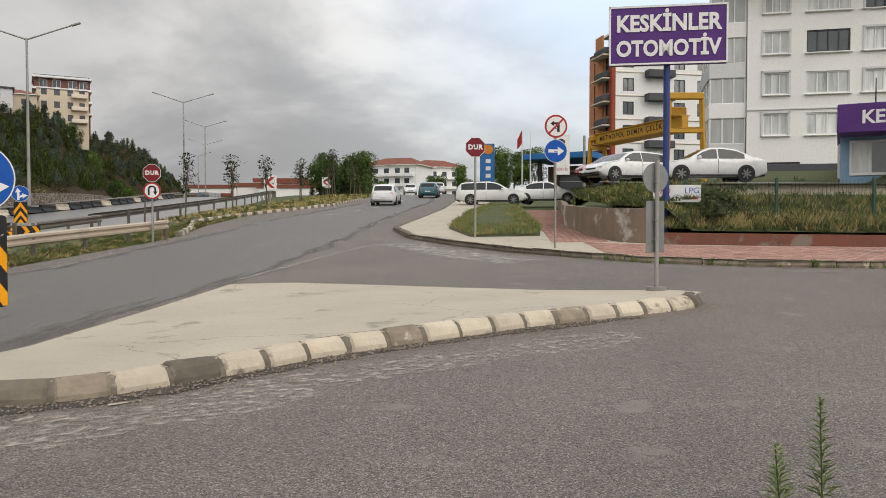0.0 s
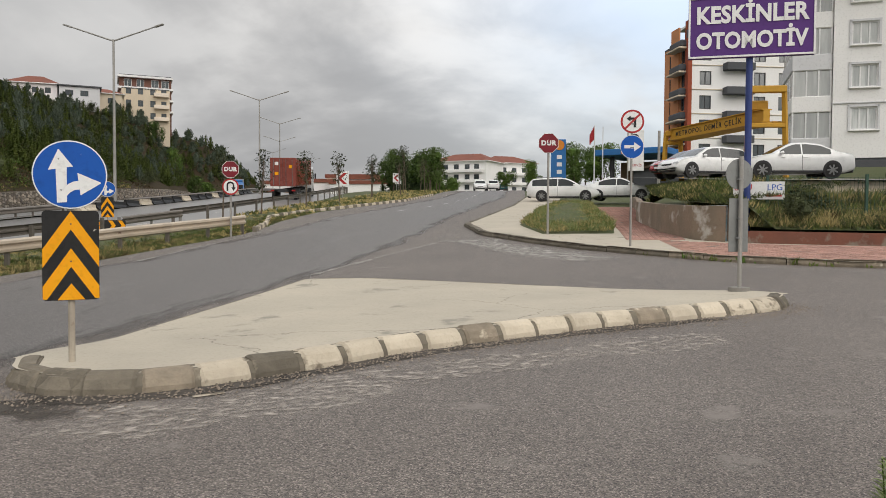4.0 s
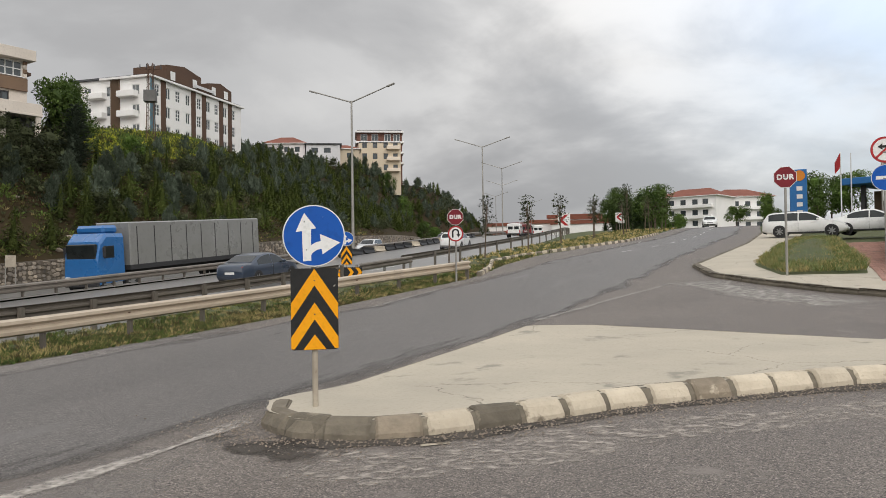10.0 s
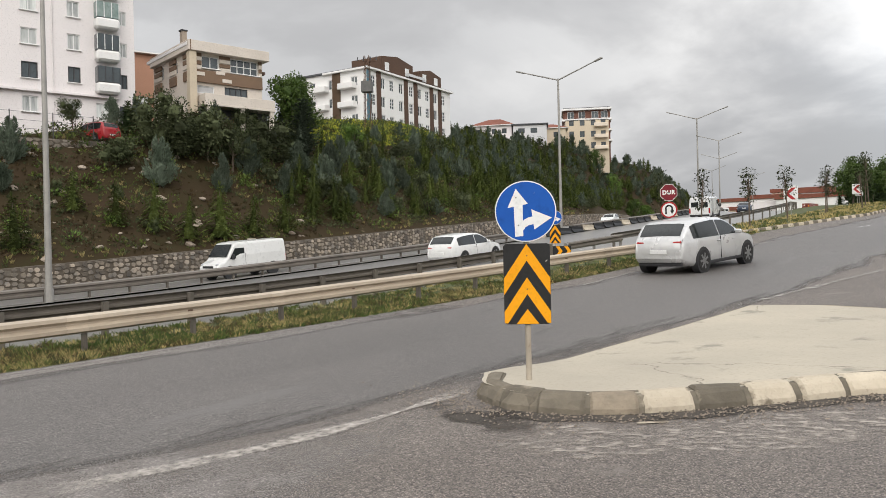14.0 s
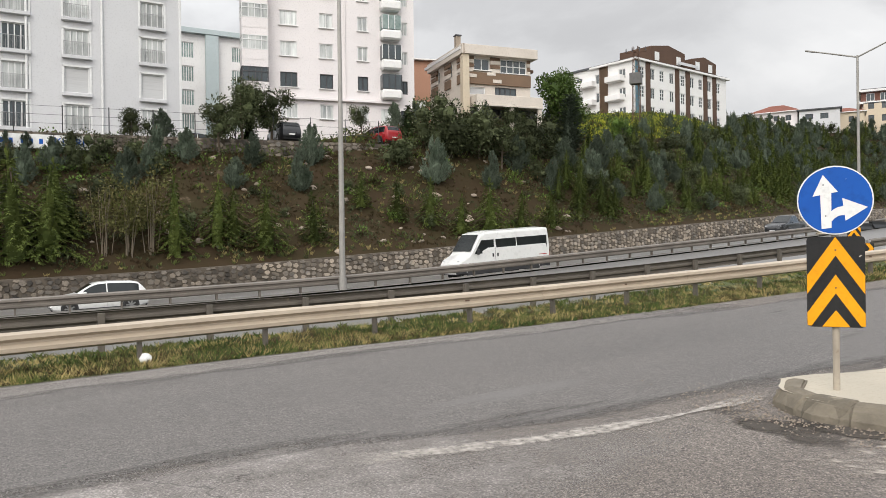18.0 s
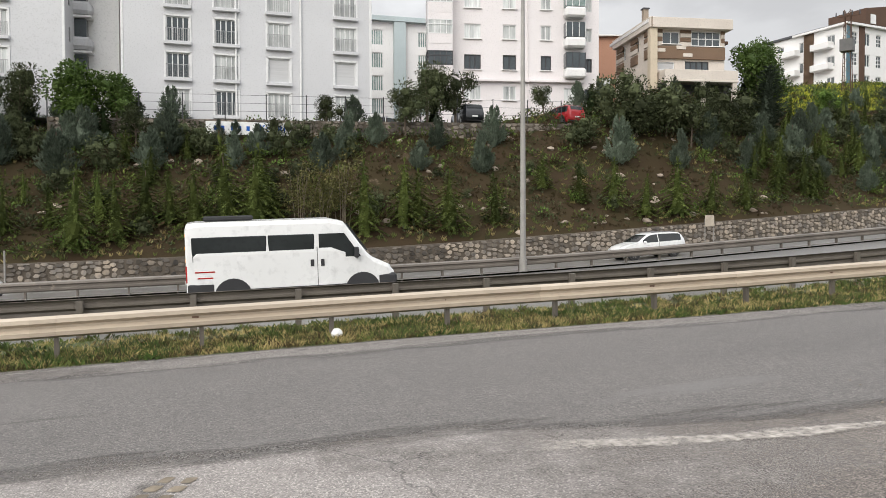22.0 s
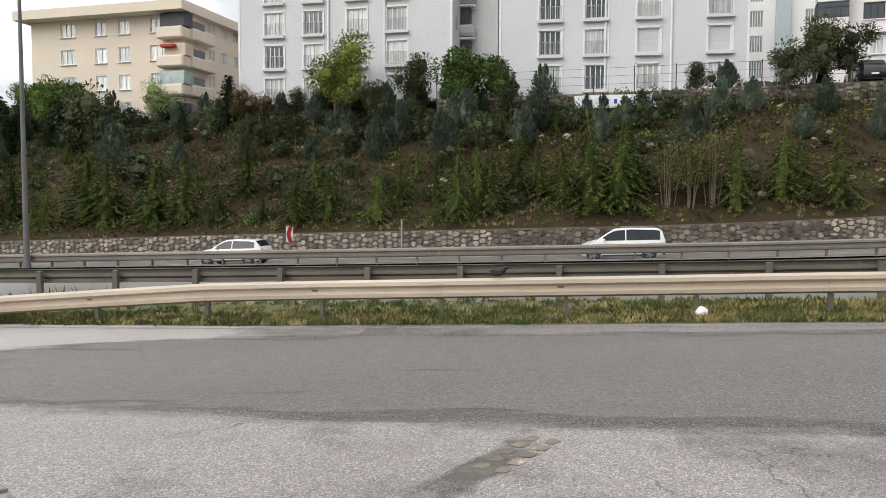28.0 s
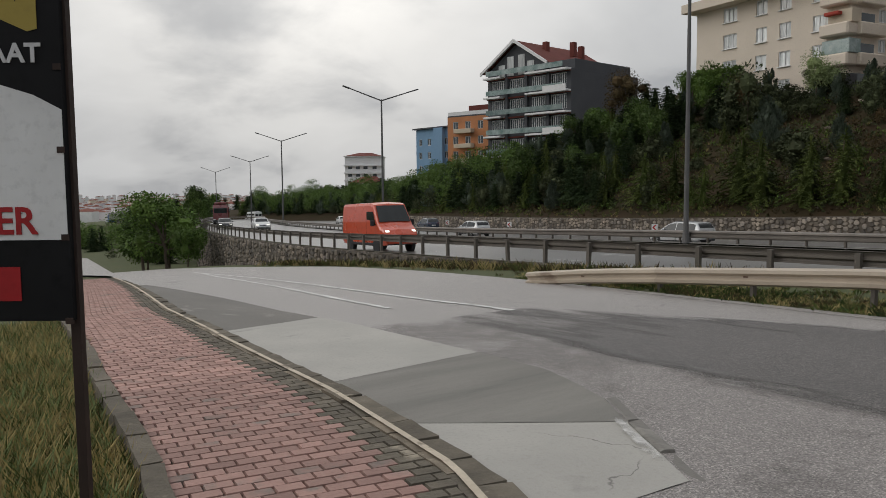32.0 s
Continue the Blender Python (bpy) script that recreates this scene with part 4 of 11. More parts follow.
def stop_sign(loc, turn, height, r, below=None, label="", post="zinc_pole"):
    th = thing("stop_sign", loc, turn, label, "traffic sign")
    sign_post(th, height + r * 0.8, 0.035, post)
    oct8 = disc_pts(r, 8, 0, height, math.pi / 8)
    pl = part("panel", prism(oct8, -0.045, -0.052), "sign_back", th)
    part("rim", prism(disc_pts(r * 0.995, 8, 0, height, math.pi / 8), -0.0525, -0.054), "sign_white", pl)
    part("field", prism(disc_pts(r * 0.95, 8, 0, height, math.pi / 8), -0.0545, -0.056), "sign_darkred", pl)
    letters("lettering", "DUR", r * 0.62, 0.001, "sign_white", pl, pose(0, -0.058, height, 90, 0, 0), 1.15, 0.01)
    clamp(th, height)
    if below == "no_u":
        z = height - r - 0.28
        p2 = round_panel(th, z, 0.275, "sign_white", "sign_red", 0.05)
        bm = bmesh.new()
        for a, b in (((-0.10, -0.14), (-0.10, 0.06)), ((0.10, 0.06), (0.10, -0.03))):
            add_box(bm, ((a[0] + b[0]) / 2, -0.058, z + (a[1] + b[1]) / 2), (0.055, 0.002, abs(a[1] - b[1])))
        n = 10
        for i in range(n):
            t0, t1 = math.pi * i / n, math.pi * (i + 1) / n
            q = [(0.1275 * math.cos(t0), z + 0.06 + 0.11 * math.sin(t0)), (0.1275 * math.cos(t1), z + 0.06 + 0.11 * math.sin(t1)), (0.0725 * math.cos(t1), z + 0.06 + 0.055 * math.sin(t1)), (0.0725 * math.cos(t0), z + 0.06 + 0.055 * math.sin(t0))]
            add_prism(bm, q, -0.057, -0.059)
        add_prism(bm, [(0.10, z - 0.14), (0.17, z - 0.02), (0.03, z - 0.02)], -0.057, -0.059)
        part("arrow", bm, "sign_black", p2)
    return th


stop_sign(g(1.15, 24.1, 0.13), 0, 2.79, 0.325, label="dark red octagonal stop sign on a grey pole")
stop_sign(g(-9.35, 25.3), 12, 2.26, 0.30, "no_u", "red octagonal stop sign over a no-U-turn disc")


def no_left_sign():
    th = thing("traffic_sign", g(3.08, 20.2, 0.13), 5, "no-left-turn disc above a blue right-arrow disc", "traffic sign")
    sign_post(th, 3.45, 0.03)
    z = 3.16
    pl = round_panel(th, z, 0.30, "sign_white", "sign_red", 0.05)
    bm = add_prism(bmesh.new(), [(0.03, z - 0.15), (0.095, z - 0.15), (0.095, z + 0.10), (-0.05, z + 0.10), (-0.05, z + 0.045), (0.03, z + 0.045)], -0.057, -0.059)
    add_prism(bm, [(-0.15, z + 0.07), (-0.05, z + 0.0), (-0.05, z + 0.145)], -0.057, -0.059)
    part("arrow", bm, "sign_black", pl)
    part("bar", prism([(-0.20, z - 0.165), (-0.165, z - 0.20), (0.20, z + 0.165), (0.165, z + 0.20)], -0.0595, -0.061), "sign_red", pl)
    z = 2.52
    pl = round_panel(th, z, 0.30, "sign_blue", "sign_white", 0.014)
    part("arrow", prism([(-0.2, z - 0.04), (0.05, z - 0.04), (0.05, z - 0.115), (0.22, z), (0.05, z + 0.115), (0.05, z + 0.04), (-0.2, z + 0.04)], -0.056, -0.058), "sign_white", pl)
    clamp(th, 3.1)
    clamp(th, 2.5)


no_left_sign()


# ---- the garage's board on its pole ----
M["purple"] = surf("purple", (0.085, 0.022, 0.175), (0.07, 0.018, 0.15), 0.45, 1.5, 12, 0.03)
M["blue_pole"] = surf("blue_pole", (0.02, 0.04, 0.16), (0.03, 0.05, 0.18), 0.5, 2, 15, 0.05)


def purple_board():
    th = thing("advertising_board", g(6.5, 22.1), 0, "purple board with white lettering on a blue pole", "sign board")
    z = 5.3 - ground(6.5, 22.1)
    turn = pose(0, 0, z, 0, 0, -8.8)
    part("pole", cyl((0, 0, -0.3), (0, 0, z - 0.7), 0.09, 0.09, 14), "blue_pole", th)
    bd = part("board", box((0, -0.12, 0), (3.24, 0.14, 1.68), 0.02), "purple", th, m=turn)
    bm = bmesh.new()
    for c, s in (((0, -0.2, 0.80), (3.24, 0.03, 0.05)), ((0, -0.2, -0.80), (3.24, 0.03, 0.05)), ((1.595, -0.2, 0), (0.05, 0.03, 1.66)), ((-1.595, -0.2, 0), (0.05, 0.03, 1.66))):
        add_box(bm, c, s)
    part("trim", bm, "sign_white", bd)
    for text, dz, size in (("KESKİNLER", 0.33, 0.63), ("OTOMOTİV", -0.37, 0.60)):
        ob = letters("lettering", text, size, 0.01, "sign_white", bd, pose(0, -0.205, dz - 0.02, 90, 0, 0), 1.02, 0.022)
        wide = max(v.co.x for v in ob.data.vertices) - min(v.co.x for v in ob.data.vertices)
        ob.matrix_basis = ob.matrix_basis @ Matrix.Diagonal((2.86 / wide, 1, 1, 1))


purple_board()


# ---- street lamps ----
def street_lamp(y, name_mat, off=0.0, arm=5.1, h=11.0):
    x = median_x(y) + off
    d = math.degrees(math.atan2(-(median_x(y + 1) - median_x(y - 1)), 2.0))
    th = thing("street_lamp", (x, y, ground(x, y) + 0.05), d, "tall galvanised lamp post with two raised arms", "street lamp", "street lamps along the highway")
    part("pole", cyl((0, 0, 0), (0, 0, h), 0.115, 0.065, 12), name_mat, th)
    part("base", cyl((0, 0, 0), (0, 0, 0.45), 0.16, 0.15, 12), name_mat, th)
    for s in (1, -1):
        a = part("arm", cyl((0, 0, h - 0.1), (s * arm * 0.55, 0, h + 0.82), 0.055, 0.045, 8), name_mat, th)
        bm = box((0, 0, 0), (0.62, 0.22, 0.11), 0.03)
        part("lamp_head", bm, name_mat, a, m=Matrix.Translation((s * (arm * 0.55 + 0.24), 0, h + 0.89)) @ Matrix.Rotation(-s * 0.30, 4, "Y"))


for y, off in ((12.7, 0.2), (49.0, 0.0), (87.0, 1.1)):
    street_lamp(y, "zinc_pole", off)
for y in (122.0, 158.0, 194.0, 230.0):
    street_lamp(y, "zinc_pole")
for y, off in ((-19.65, 0.3), (-54.6, -1.1), (-93.5, 0.0), (-131.0, 2.4), (-168.0, 3.0)):
    street_lamp(y, "pole_dark", off)


# ---- hand-over gap in the median, with its signs ----
def median_gap():
    turn_sign((-15.75, 29.1, ground(-15.75, 29.1)), 28, 0.95, True, "small blue arrow sign with amber chevrons by the carriageway")
    th = thing("crash_cushion", (-15.2, 28.0, ground(-15.2, 28.0)), 26, "low amber and black chevron panel at the rail's end", "barrier")
    part("panel", box((0, 0, 0.55), (1.35, 0.06, 0.42), 0.03), "sign_black", th)
    for i, s in enumerate((-1, -1, 1, 1)):
        x = (-0.5, -0.16, 0.16, 0.5)[i]
        part("chevron", prism([(x - 0.1, 0.36), (x + 0.04, 0.36), (x + 0.04 + s * 0.13, 0.55), (x + 0.04, 0.74), (x - 0.1, 0.74), (x - 0.1 + s * 0.13, 0.55)], -0.032, -0.036), "sign_yellow", th)
    for x in (-0.5, 0.5):
        part("leg", box((x, 0.03, 0.2), (0.06, 0.06, 0.5)), "rail_dark", th)
    guard_rail("guard_rail_gap", [(-15.0, 28.6), (-14.2, 33.5)], 0.72, 2.0, "rail_zinc", "short galvanised guard rail with a pale blue sheen", face=-1)
    # jersey barriers, black and white
    for i in range(20):
        y = 45 + i * 2.1
        x = median_x(y) + 0.1
        ob = part("jersey_barrier", add_prism(bmesh.new(), [(-0.3, 0), (0.3, 0), (0.22, 0.1), (0.12, 0.22), (0.1, 0.42), (-0.1, 0.42), (-0.12, 0.22), (-0.22, 0.1)], -1.02, 1.02), "kerb_pale" if i % 4 == 0 else "sign_black")
        ob.matrix_basis = pose(x, y, ground(x, y) + 0.02, 0, 0, math.degrees(math.atan2(-(median_x(y + 1) - median_x(y - 1)), 2.0)))
        tagged(ob, "concrete crash barrier painted " + ("white" if i % 4 == 0 else "black"), "barrier", "crash barriers in the median")


median_gap()


def chevron_post(x, y, turn, s=1.0, label="white board with a red chevron on a post"):
    th = thing("chevron_sign", (x, y, ground(x, y) if x - median_x(y) > -20 else hill(x, y)), turn, label, "traffic sign", "red chevron boards")
    sign_post(th, 1.2 * s, 0.03)
    bd = part("board", box((0, -0.05, 1.05 * s), (0.6 * s, 0.02, 0.7 * s), 0.01), "sign_white", th)
    part("chevron", prism([(0.22 * s, 0.78 * s), (-0.06 * s, 1.05 * s), (0.22 * s, 1.32 * s), (0.04 * s, 1.32 * s), (-0.24 * s, 1.05 * s), (0.04 * s, 0.78 * s)], -0.061, -0.064), "sign_red", bd)


chevron_post(-13.3, 60, 10, 1.6)
chevron_post(-14.5, 96, 8, 1.6)
chevron_post(-15.5, 104, 8, 1.4)
for y in (-38.0, -60.0, -76.0):
    chevron_post(median_x(y) - 19.4, y, 120, 0.8, "narrow red and white marker board by the wall")


def marker_box():
    th = thing("utility_box", (median_x(37) - 19.5, 37, ground(median_x(37) - 19.5, 37)), 60, "plain faded beige road board on two legs", "sign")
    part("board", box((0, 0, 1.7), (0.62, 0.03, 0.8), 0.01), "post_cream", th)
    for x in (-0.3, 0.3):
        part("leg", box((x, 0.04, 0.9), (0.05, 0.05, 1.9)), "zinc_pole", th)


marker_box()


def litter_bag():
    bm = bmesh.new()
    bmesh.ops.create_icosphere(bm, subdivisions=2, radius=0.095)
    for v in bm.verts:
        v.co *= 1 + 0.35 * noise.noise(v.co * 9)
        v.co.z *= 0.9
    ob = part("plastic_bag", bm, "sign_white")
    ob.matrix_basis = pose(*g(-12.35, 2.72, 0.10))
    tagged(ob, "crumpled white plastic bag lying in the weeds", "litter")


litter_bag()


# ---- pavement by the slip road ----
PAVE_OUT = [(-9.4, -34), (-7.2, -24), (-4.9, -14), (-4.1, -9.5), (-3.65, -6), (-3.2, -3.8), (-2.7, -2.6)]
PAVE_IN = [(-6.4, -34), (-4.6, -24), (-3.2, -14), (-2.5, -9.5), (-2.15, -7.5), (-1.85, -5.4), (-1.5, -3.8), (-1.3, -2.6)]


def pave_z(x, y):
    return ground(x, y) + 0.13


def brick_pavement():
    rows = []
    base = strip("pavement_slip", lambda y: line_x(PAVE_OUT, y) + 0.12, PAVE_IN, -34, -2.6, "joint", 0.105, 0.5, 6)
    tagged(base, "pavement of weathered red concrete pavers", "pavement", kind="structure")
    # stretcher-bond pavers across the run of the pavement
    L, W = 0.175, 0.118
    big_v, big_f, singles = [], [], 0
    edge_v, edge_f = [], []
    rng = random.Random(11)
    run = list(reversed(resample([((a[0] + line_x(PAVE_IN, a[1])) / 2, a[1]) for a in PAVE_OUT], W)))
    for s, c in enumerate(run):
        d = (run[min(s + 3, len(run) - 1)] - run[max(s - 3, 0)]).normalized()
        n = Vector((-d.y, d.x))
        half = (line_x(PAVE_IN, c.y) - line_x(PAVE_OUT, c.y)) / 2 * abs(n.x)
        u = -half + 0.17
        first = s % 2 == 0
        if n.x < 0:
            n = -n
        while u < half - 0.03:
            wide = min(L / 2 if first else L, half - u)
            first = False
            x, y = c.x + n.x * (u + wide / 2), c.y + n.y * (u + wide / 2)
            u += wide
            z = pave_z(x, y) - 0.012 + rng.uniform(-0.003, 0.003)
            k, q2 = n, d
            hl, hw = wide / 2 - 0.005, W / 2 - 0.005
            sy = (pave_z(x, y + 0.1) - pave_z(x, y - 0.1)) / 0.2
            v = []
            for zz, q in ((0.0, 0.0), (0.022, 0.004)):
                for a, b in ((-1, -1), (1, -1), (1, 1), (-1, 1)):
                    ox, oy = k.x * a * (hl - q) + q2.x * b * (hw - q), k.y * a * (hl - q) + q2.y * b * (hw - q)
                    v.append((ox, oy, zz + oy * sy + 0.012 * ox))
            f = [(4, 5, 6, 7), (0, 1, 5, 4), (1, 2, 6, 5), (2, 3, 7, 6), (3, 0, 4, 7)]
            if u < -half + 0.17 + 2 * L:
                # two dark stones along the kerb
                b0 = len(edge_v)
                edge_v += [(p[0] + x, p[1] + y, p[2] + z) for p in v]
                edge_f += [tuple(b0 + i for i in t) for t in f]
            elif singles < 300 and y > -7.2:
                singles += 1
                put("paver", mesh_of("paver", v, f), "brick_paver", base, Matrix.Translation((x, y, z)))
            else:
                b0 = len(big_v)
                big_v += [(p[0] + x, p[1] + y, p[2] + z) for p in v]
                big_f += [tuple(b0 + i for i in t) for t in f]
    ob = put("pavers", mesh_of("pavers", big_v, big_f), "brick_paver", base, label="red concrete pavers in rows")
    ob["kind"] = "stuff"
    ob = put("pavers", mesh_of("pavers", edge_v, edge_f), "kerb_grey", base, label="dark grey edging pavers")
    ob["kind"] = "stuff"
    # kerb stones along the roadway, whitewashed lip
    pts = list(reversed(resample(PAVE_OUT, 0.5)))
    for i, (a, b) in enumerate(zip(pts, pts[1:])):
        kerb_stone(a, b, 0.14, 0.13, ("kerb", "kerb_grey", "kerb", "kerb")[i % 4], base, 0.02)
        kerb_stone(a, b, -0.26, 0.035, "kerb_grey", base, -0.02)
    ribbon("painted_edge", [(x + 0.075, y) for x, y in PAVE_OUT], 0.05, "kerb_pale", 0.142, 0.25, 0.15, parent=base)
    pts = resample([(x + 0.0, y) for x, y in PAVE_IN], 0.7)
    for a, b in zip(pts, pts[1:]):
        kerb_stone(a, b, -0.13, 0.17, "kerb_grey", base, -0.02)


brick_pavement()

M["concrete_pale"] = surf("concrete_pale", (0.44, 0.42, 0.38), (0.36, 0.345, 0.315), 0.8, 0.7, 30, 0.3, spots=((0.28, 0.27, 0.245), 1.1, 0.09), sheen=0.5, cracks=(0.3, 0.003, 0.06))
M["concrete_grey"] = surf("concrete_grey", (0.17, 0.16, 0.145), (0.21, 0.198, 0.18), 0.9, 0.6, 30, 0.3, spots=((0.27, 0.255, 0.23), 0.9, 0.12), stretch=(2.2, 0.5, 1))
# concrete apron between slip road and pavement, poured in bays
APRON_OUT = [(-8.2, -26), (-7.66, -21.8), (-6.9, -16), (-6.45, -12.8), (-6.2, -9), (-6.1, -7.0), (-5.98, -5.8), (-5.55, -4.7), (-5.0, -3.95), (-4.25, -2.9)]


def apron_bay(kerb0, kerb1, out0, out1, mat):
    """One bay between skewed joints: the y of its ends at the kerb and at the roadway."""
    rows = []
    n = max(int(abs(kerb1 - kerb0) / 0.3), 4)
    for i in range(n + 1):
        yk, yo = kerb0 + (kerb1 - kerb0) * i / n, out0 + (out1 - out0) * i / n
        xk, xo = line_x(PAVE_OUT, yk) - 0.25, line_x(APRON_OUT, yo)
        rows.append([(xo + (xk - xo) * j / 6, yo + (yk - yo) * j / 6, ground(xo + (xk - xo) * j / 6, yo + (yk - yo) * j / 6) + 0.009 + 0.003 * noise.noise((yo, j * 0.6, 1))) for j in range(7)])
    tagged(sheet("apron_bay", rows, mat), "brushed concrete bay along the kerb", "pavement", kind="structure", group="concrete bays")


apron_bay(-26.0, -10.9, -26.0, -11.25, "concrete_grey")
apron_bay(-10.89, -6.8, -11.24, -7.0, "concrete_pale")
apron_bay(-6.79, -5.1, -6.99, -3.98, "concrete_apron")
apron_bay(-5.085, -3.0, -3.965, -2.9, "concrete_pale")
apron_kerb = thing("apron_kerb", (0, 0, 0), 0, "flush grey kerb stones round the concrete's edge", "kerb", kind="structure")
for p, q in ((-4.6, -4.0), (-3.97, -3.35), (-3.33, -2.9)):
    kerb_stone(Vector((line_x(APRON_OUT, p) + 0.02, p)), Vector((line_x(APRON_OUT, q) + 0.02, q)), 0.11, 0.02, "concrete_grey", apron_kerb, 0.01)
tagged(ribbon("edge_kerb", [(-5.1, -4.2), (-4.86, -3.88), (-4.2, -2.95)], 0.09, "paint_line", 0.03, 0.2, 0.4), "whitewashed edge of the concrete", "road marking", kind="structure")


VERGE_KERB = []
# whitewashed kerb where the upper road meets the verge
for p, q in zip(*(lambda r: (r, r[1:]))(resample([(-9.2, 27.5), (-9.9, 31), (-11.3, 35.7), (-11.0, 40.2), (-9.5, 46.5), (-7.6, 55.6), (-7.0, 70)], 0.6))):
    VERGE_KERB.append((p, q))


# ---- far corner: kerb, pavement, grass, brick path, garden wall ----
KERB_N = [(30, 15.2), (14, 15.7), (9.2, 16.1), (7, 16.6), (4.9, 17.6), (3.2, 19.2), (1.9, 20.5), (0.4, 22.8), (-1.0, 25.5), (-1.77, 29.7)]
WALL_N = [(30, 18.6), (20, 19.0), (11.1, 19.5), (6.5, 21.0), (5.3, 22.0), (4.9, 24.5), (5.0, 30), (6.2, 38), (7.2, 46)]


def corner_pavement():
    inner = [(x, y) for x, y in WALL_N]
    a, b = resample(KERB_N, 0.1), resample(inner[:7], 0.1)
    n = 60
    rows = []
    for i in range(n + 1):
        p, q = a[int(i * (len(a) - 1) / n)], b[int(i * (len(b) - 1) / n)]
        rows.append([(p.x + (q.x - p.x) * k / 8, p.y + (q.y - p.y) * k / 8, ground(p.x + (q.x - p.x) * k / 8, p.y + (q.y - p.y) * k / 8) + 0.125) for k in range(9)])
    base = sheet("pavement_corner", rows, "concrete_slab")
    tagged(base, "concrete and red paver pavement round the corner", "pavement", kind="structure")
    pts = resample(KERB_N, 0.9)
    for i, (p, q) in enumerate(zip(pts, pts[1:])):
        kerb_stone(p, q, -0.2, 0.15, "kerb" if p.x > 4 else "kerb_grey", base, -0.03)
    up = resample([(-1.77, 29.7), (-0.8, 38), (0, 45), (1.0, 61)], 1.0)
    for p, q in zip(up, up[1:]):
        kerb_stone(p, q, -0.18, 0.12, "kerb_grey", base, -0.02)
    tagged(strip("pavement_upper", [(-1.6, 29.5), (-0.6, 38), (0.2, 45), (1.2, 61)], [(0.3, 29.5), (1.2, 38), (2.4, 45), (4, 61)], 29.5, 61, "concrete_slab", 0.12, 1.0, 3), "narrow concrete pavement uphill", "pavement", kind="structure")
    # red paver surface along the garden wall
    rng = random.Random(4)
    verts, faces = [], []
    for row in range(26):
        for col in range(130):
            x = 4.2 + col * 0.2 + (0.1 if row % 2 else 0)
            f = row / 26
            yk = float(np.interp(x, [p[0] for p in reversed(KERB_N[:6])], [p[1] for p in reversed(KERB_N[:6])])) + 0.35
            yw = float(np.interp(x, [p[0] for p in reversed(WALL_N[:5])], [p[1] for p in reversed(WALL_N[:5])])) - 0.1
            y = yk + row * 0.13
            if y > yw or x > 16:
                continue
            z = ground(x, y) + 0.128
            v = [(x + a * 0.093, y + b * 0.058, z + c + rng.uniform(-0.002, 0.002)) for c in (-0.01, 0.014) for a, b in ((-1, -1), (1, -1), (1, 1), (-1, 1))]
            b0 = len(verts)
            verts += v
            faces += [tuple(b0 + i for i in t) for t in ((4, 5, 6, 7), (0, 1, 5, 4), (1, 2, 6, 5), (2, 3, 7, 6), (3, 0, 4, 7))]
    # curved path beside the grass
    for i in range(150):
        y = 22.0 + i * 0.13
        x0, x1 = 3.3 + (y - 22) * 0.055 + 0.10 * math.sin(y * 0.3), 4.75 + (y - 22) * 0.075
        x = x0
        while x < x1:
            z = ground(x, y) + 0.128
            v = [(x + a * 0.093, y + b * 0.058, z + c) for c in (-0.01, 0.016) for a, b in ((-1, -1), (1, -1), (1, 1), (-1, 1))]
            b0 = len(verts)
            verts += v
            faces += [tuple(b0 + k for k in t) for t in ((4, 5, 6, 7), (0, 1, 5, 4), (1, 2, 6, 5), (2, 3, 7, 6), (3, 0, 4, 7))]
            x += 0.2
    ob = put("pavers", mesh_of("pavers", verts, faces), "brick_paver", base, label="red pavers in rows")
    ob["kind"] = "stuff"
    # mound of grass behind the stop sign
    rows = []
    for i in range(21):
        y = 24.3 + i * 1.1
        x0, x1 = (float(np.interp(y, [24.3, 28.4, 38, 46.3], v)) for v in ([1.0, 0.3, 1.2, 2.6], [3.2, 3.7, 4.1, 4.6]))
        rows.append([(x0 + (x1 - x0) * k / 6, y, ground(x0 + (x1 - x0) * k / 6, y) + 0.13 + 0.25 * math.sin(math.pi * k / 6) * min(i, 20 - i, 4) / 4) for k in range(7)])
    tagged(sheet("grass_plot", rows, "grass_ground"), "triangular plot of long grass", "lawn", kind="structure")


corner_pavement()
verge_kerb = thing("verge_kerb", (0, 0, 0), 0, "row of black and whitewashed kerb stones at the verge", "kerb", kind="structure")
for i, (p, q) in enumerate(VERGE_KERB):
    kerb_stone(p, q, 0.16, 0.17, "kerb_pale" if i % 2 else "kerb_grey", verge_kerb, 0.03)

M["plaster_old"] = surf("plaster_old", (0.25, 0.185, 0.135), (0.17, 0.14, 0.105), 0.92, 1.2, 14, 0.5, spots=((0.42, 0.39, 0.35), 1.1, 0.17))
M["brick_red"] = surf("brick_red", (0.23, 0.09, 0.06), (0.16, 0.075, 0.055), 0.92, 2.0, 25, 0.5, spots=((0.24, 0.20, 0.16), 1.4, 0.17), vary=0.2)
M["fence_green"] = surf("fence_green", (0.02, 0.06, 0.04), (0.03, 0.07, 0.05), 0.5, 2, 20, 0.1)
M["mural_blue"] = surf("mural_blue", (0.15, 0.30, 0.38), (0.40, 0.42, 0.42), 0.85, 3.0, 20, 0.2, spots=((0.6, 0.6, 0.58), 3.0, 0.15))


def bank_top(x, y):
    return 1.2 - 0.58 * blend(6.2, 9.5, x) + 0.06 * max(y - 25, 0)


BANK_ROWS = []


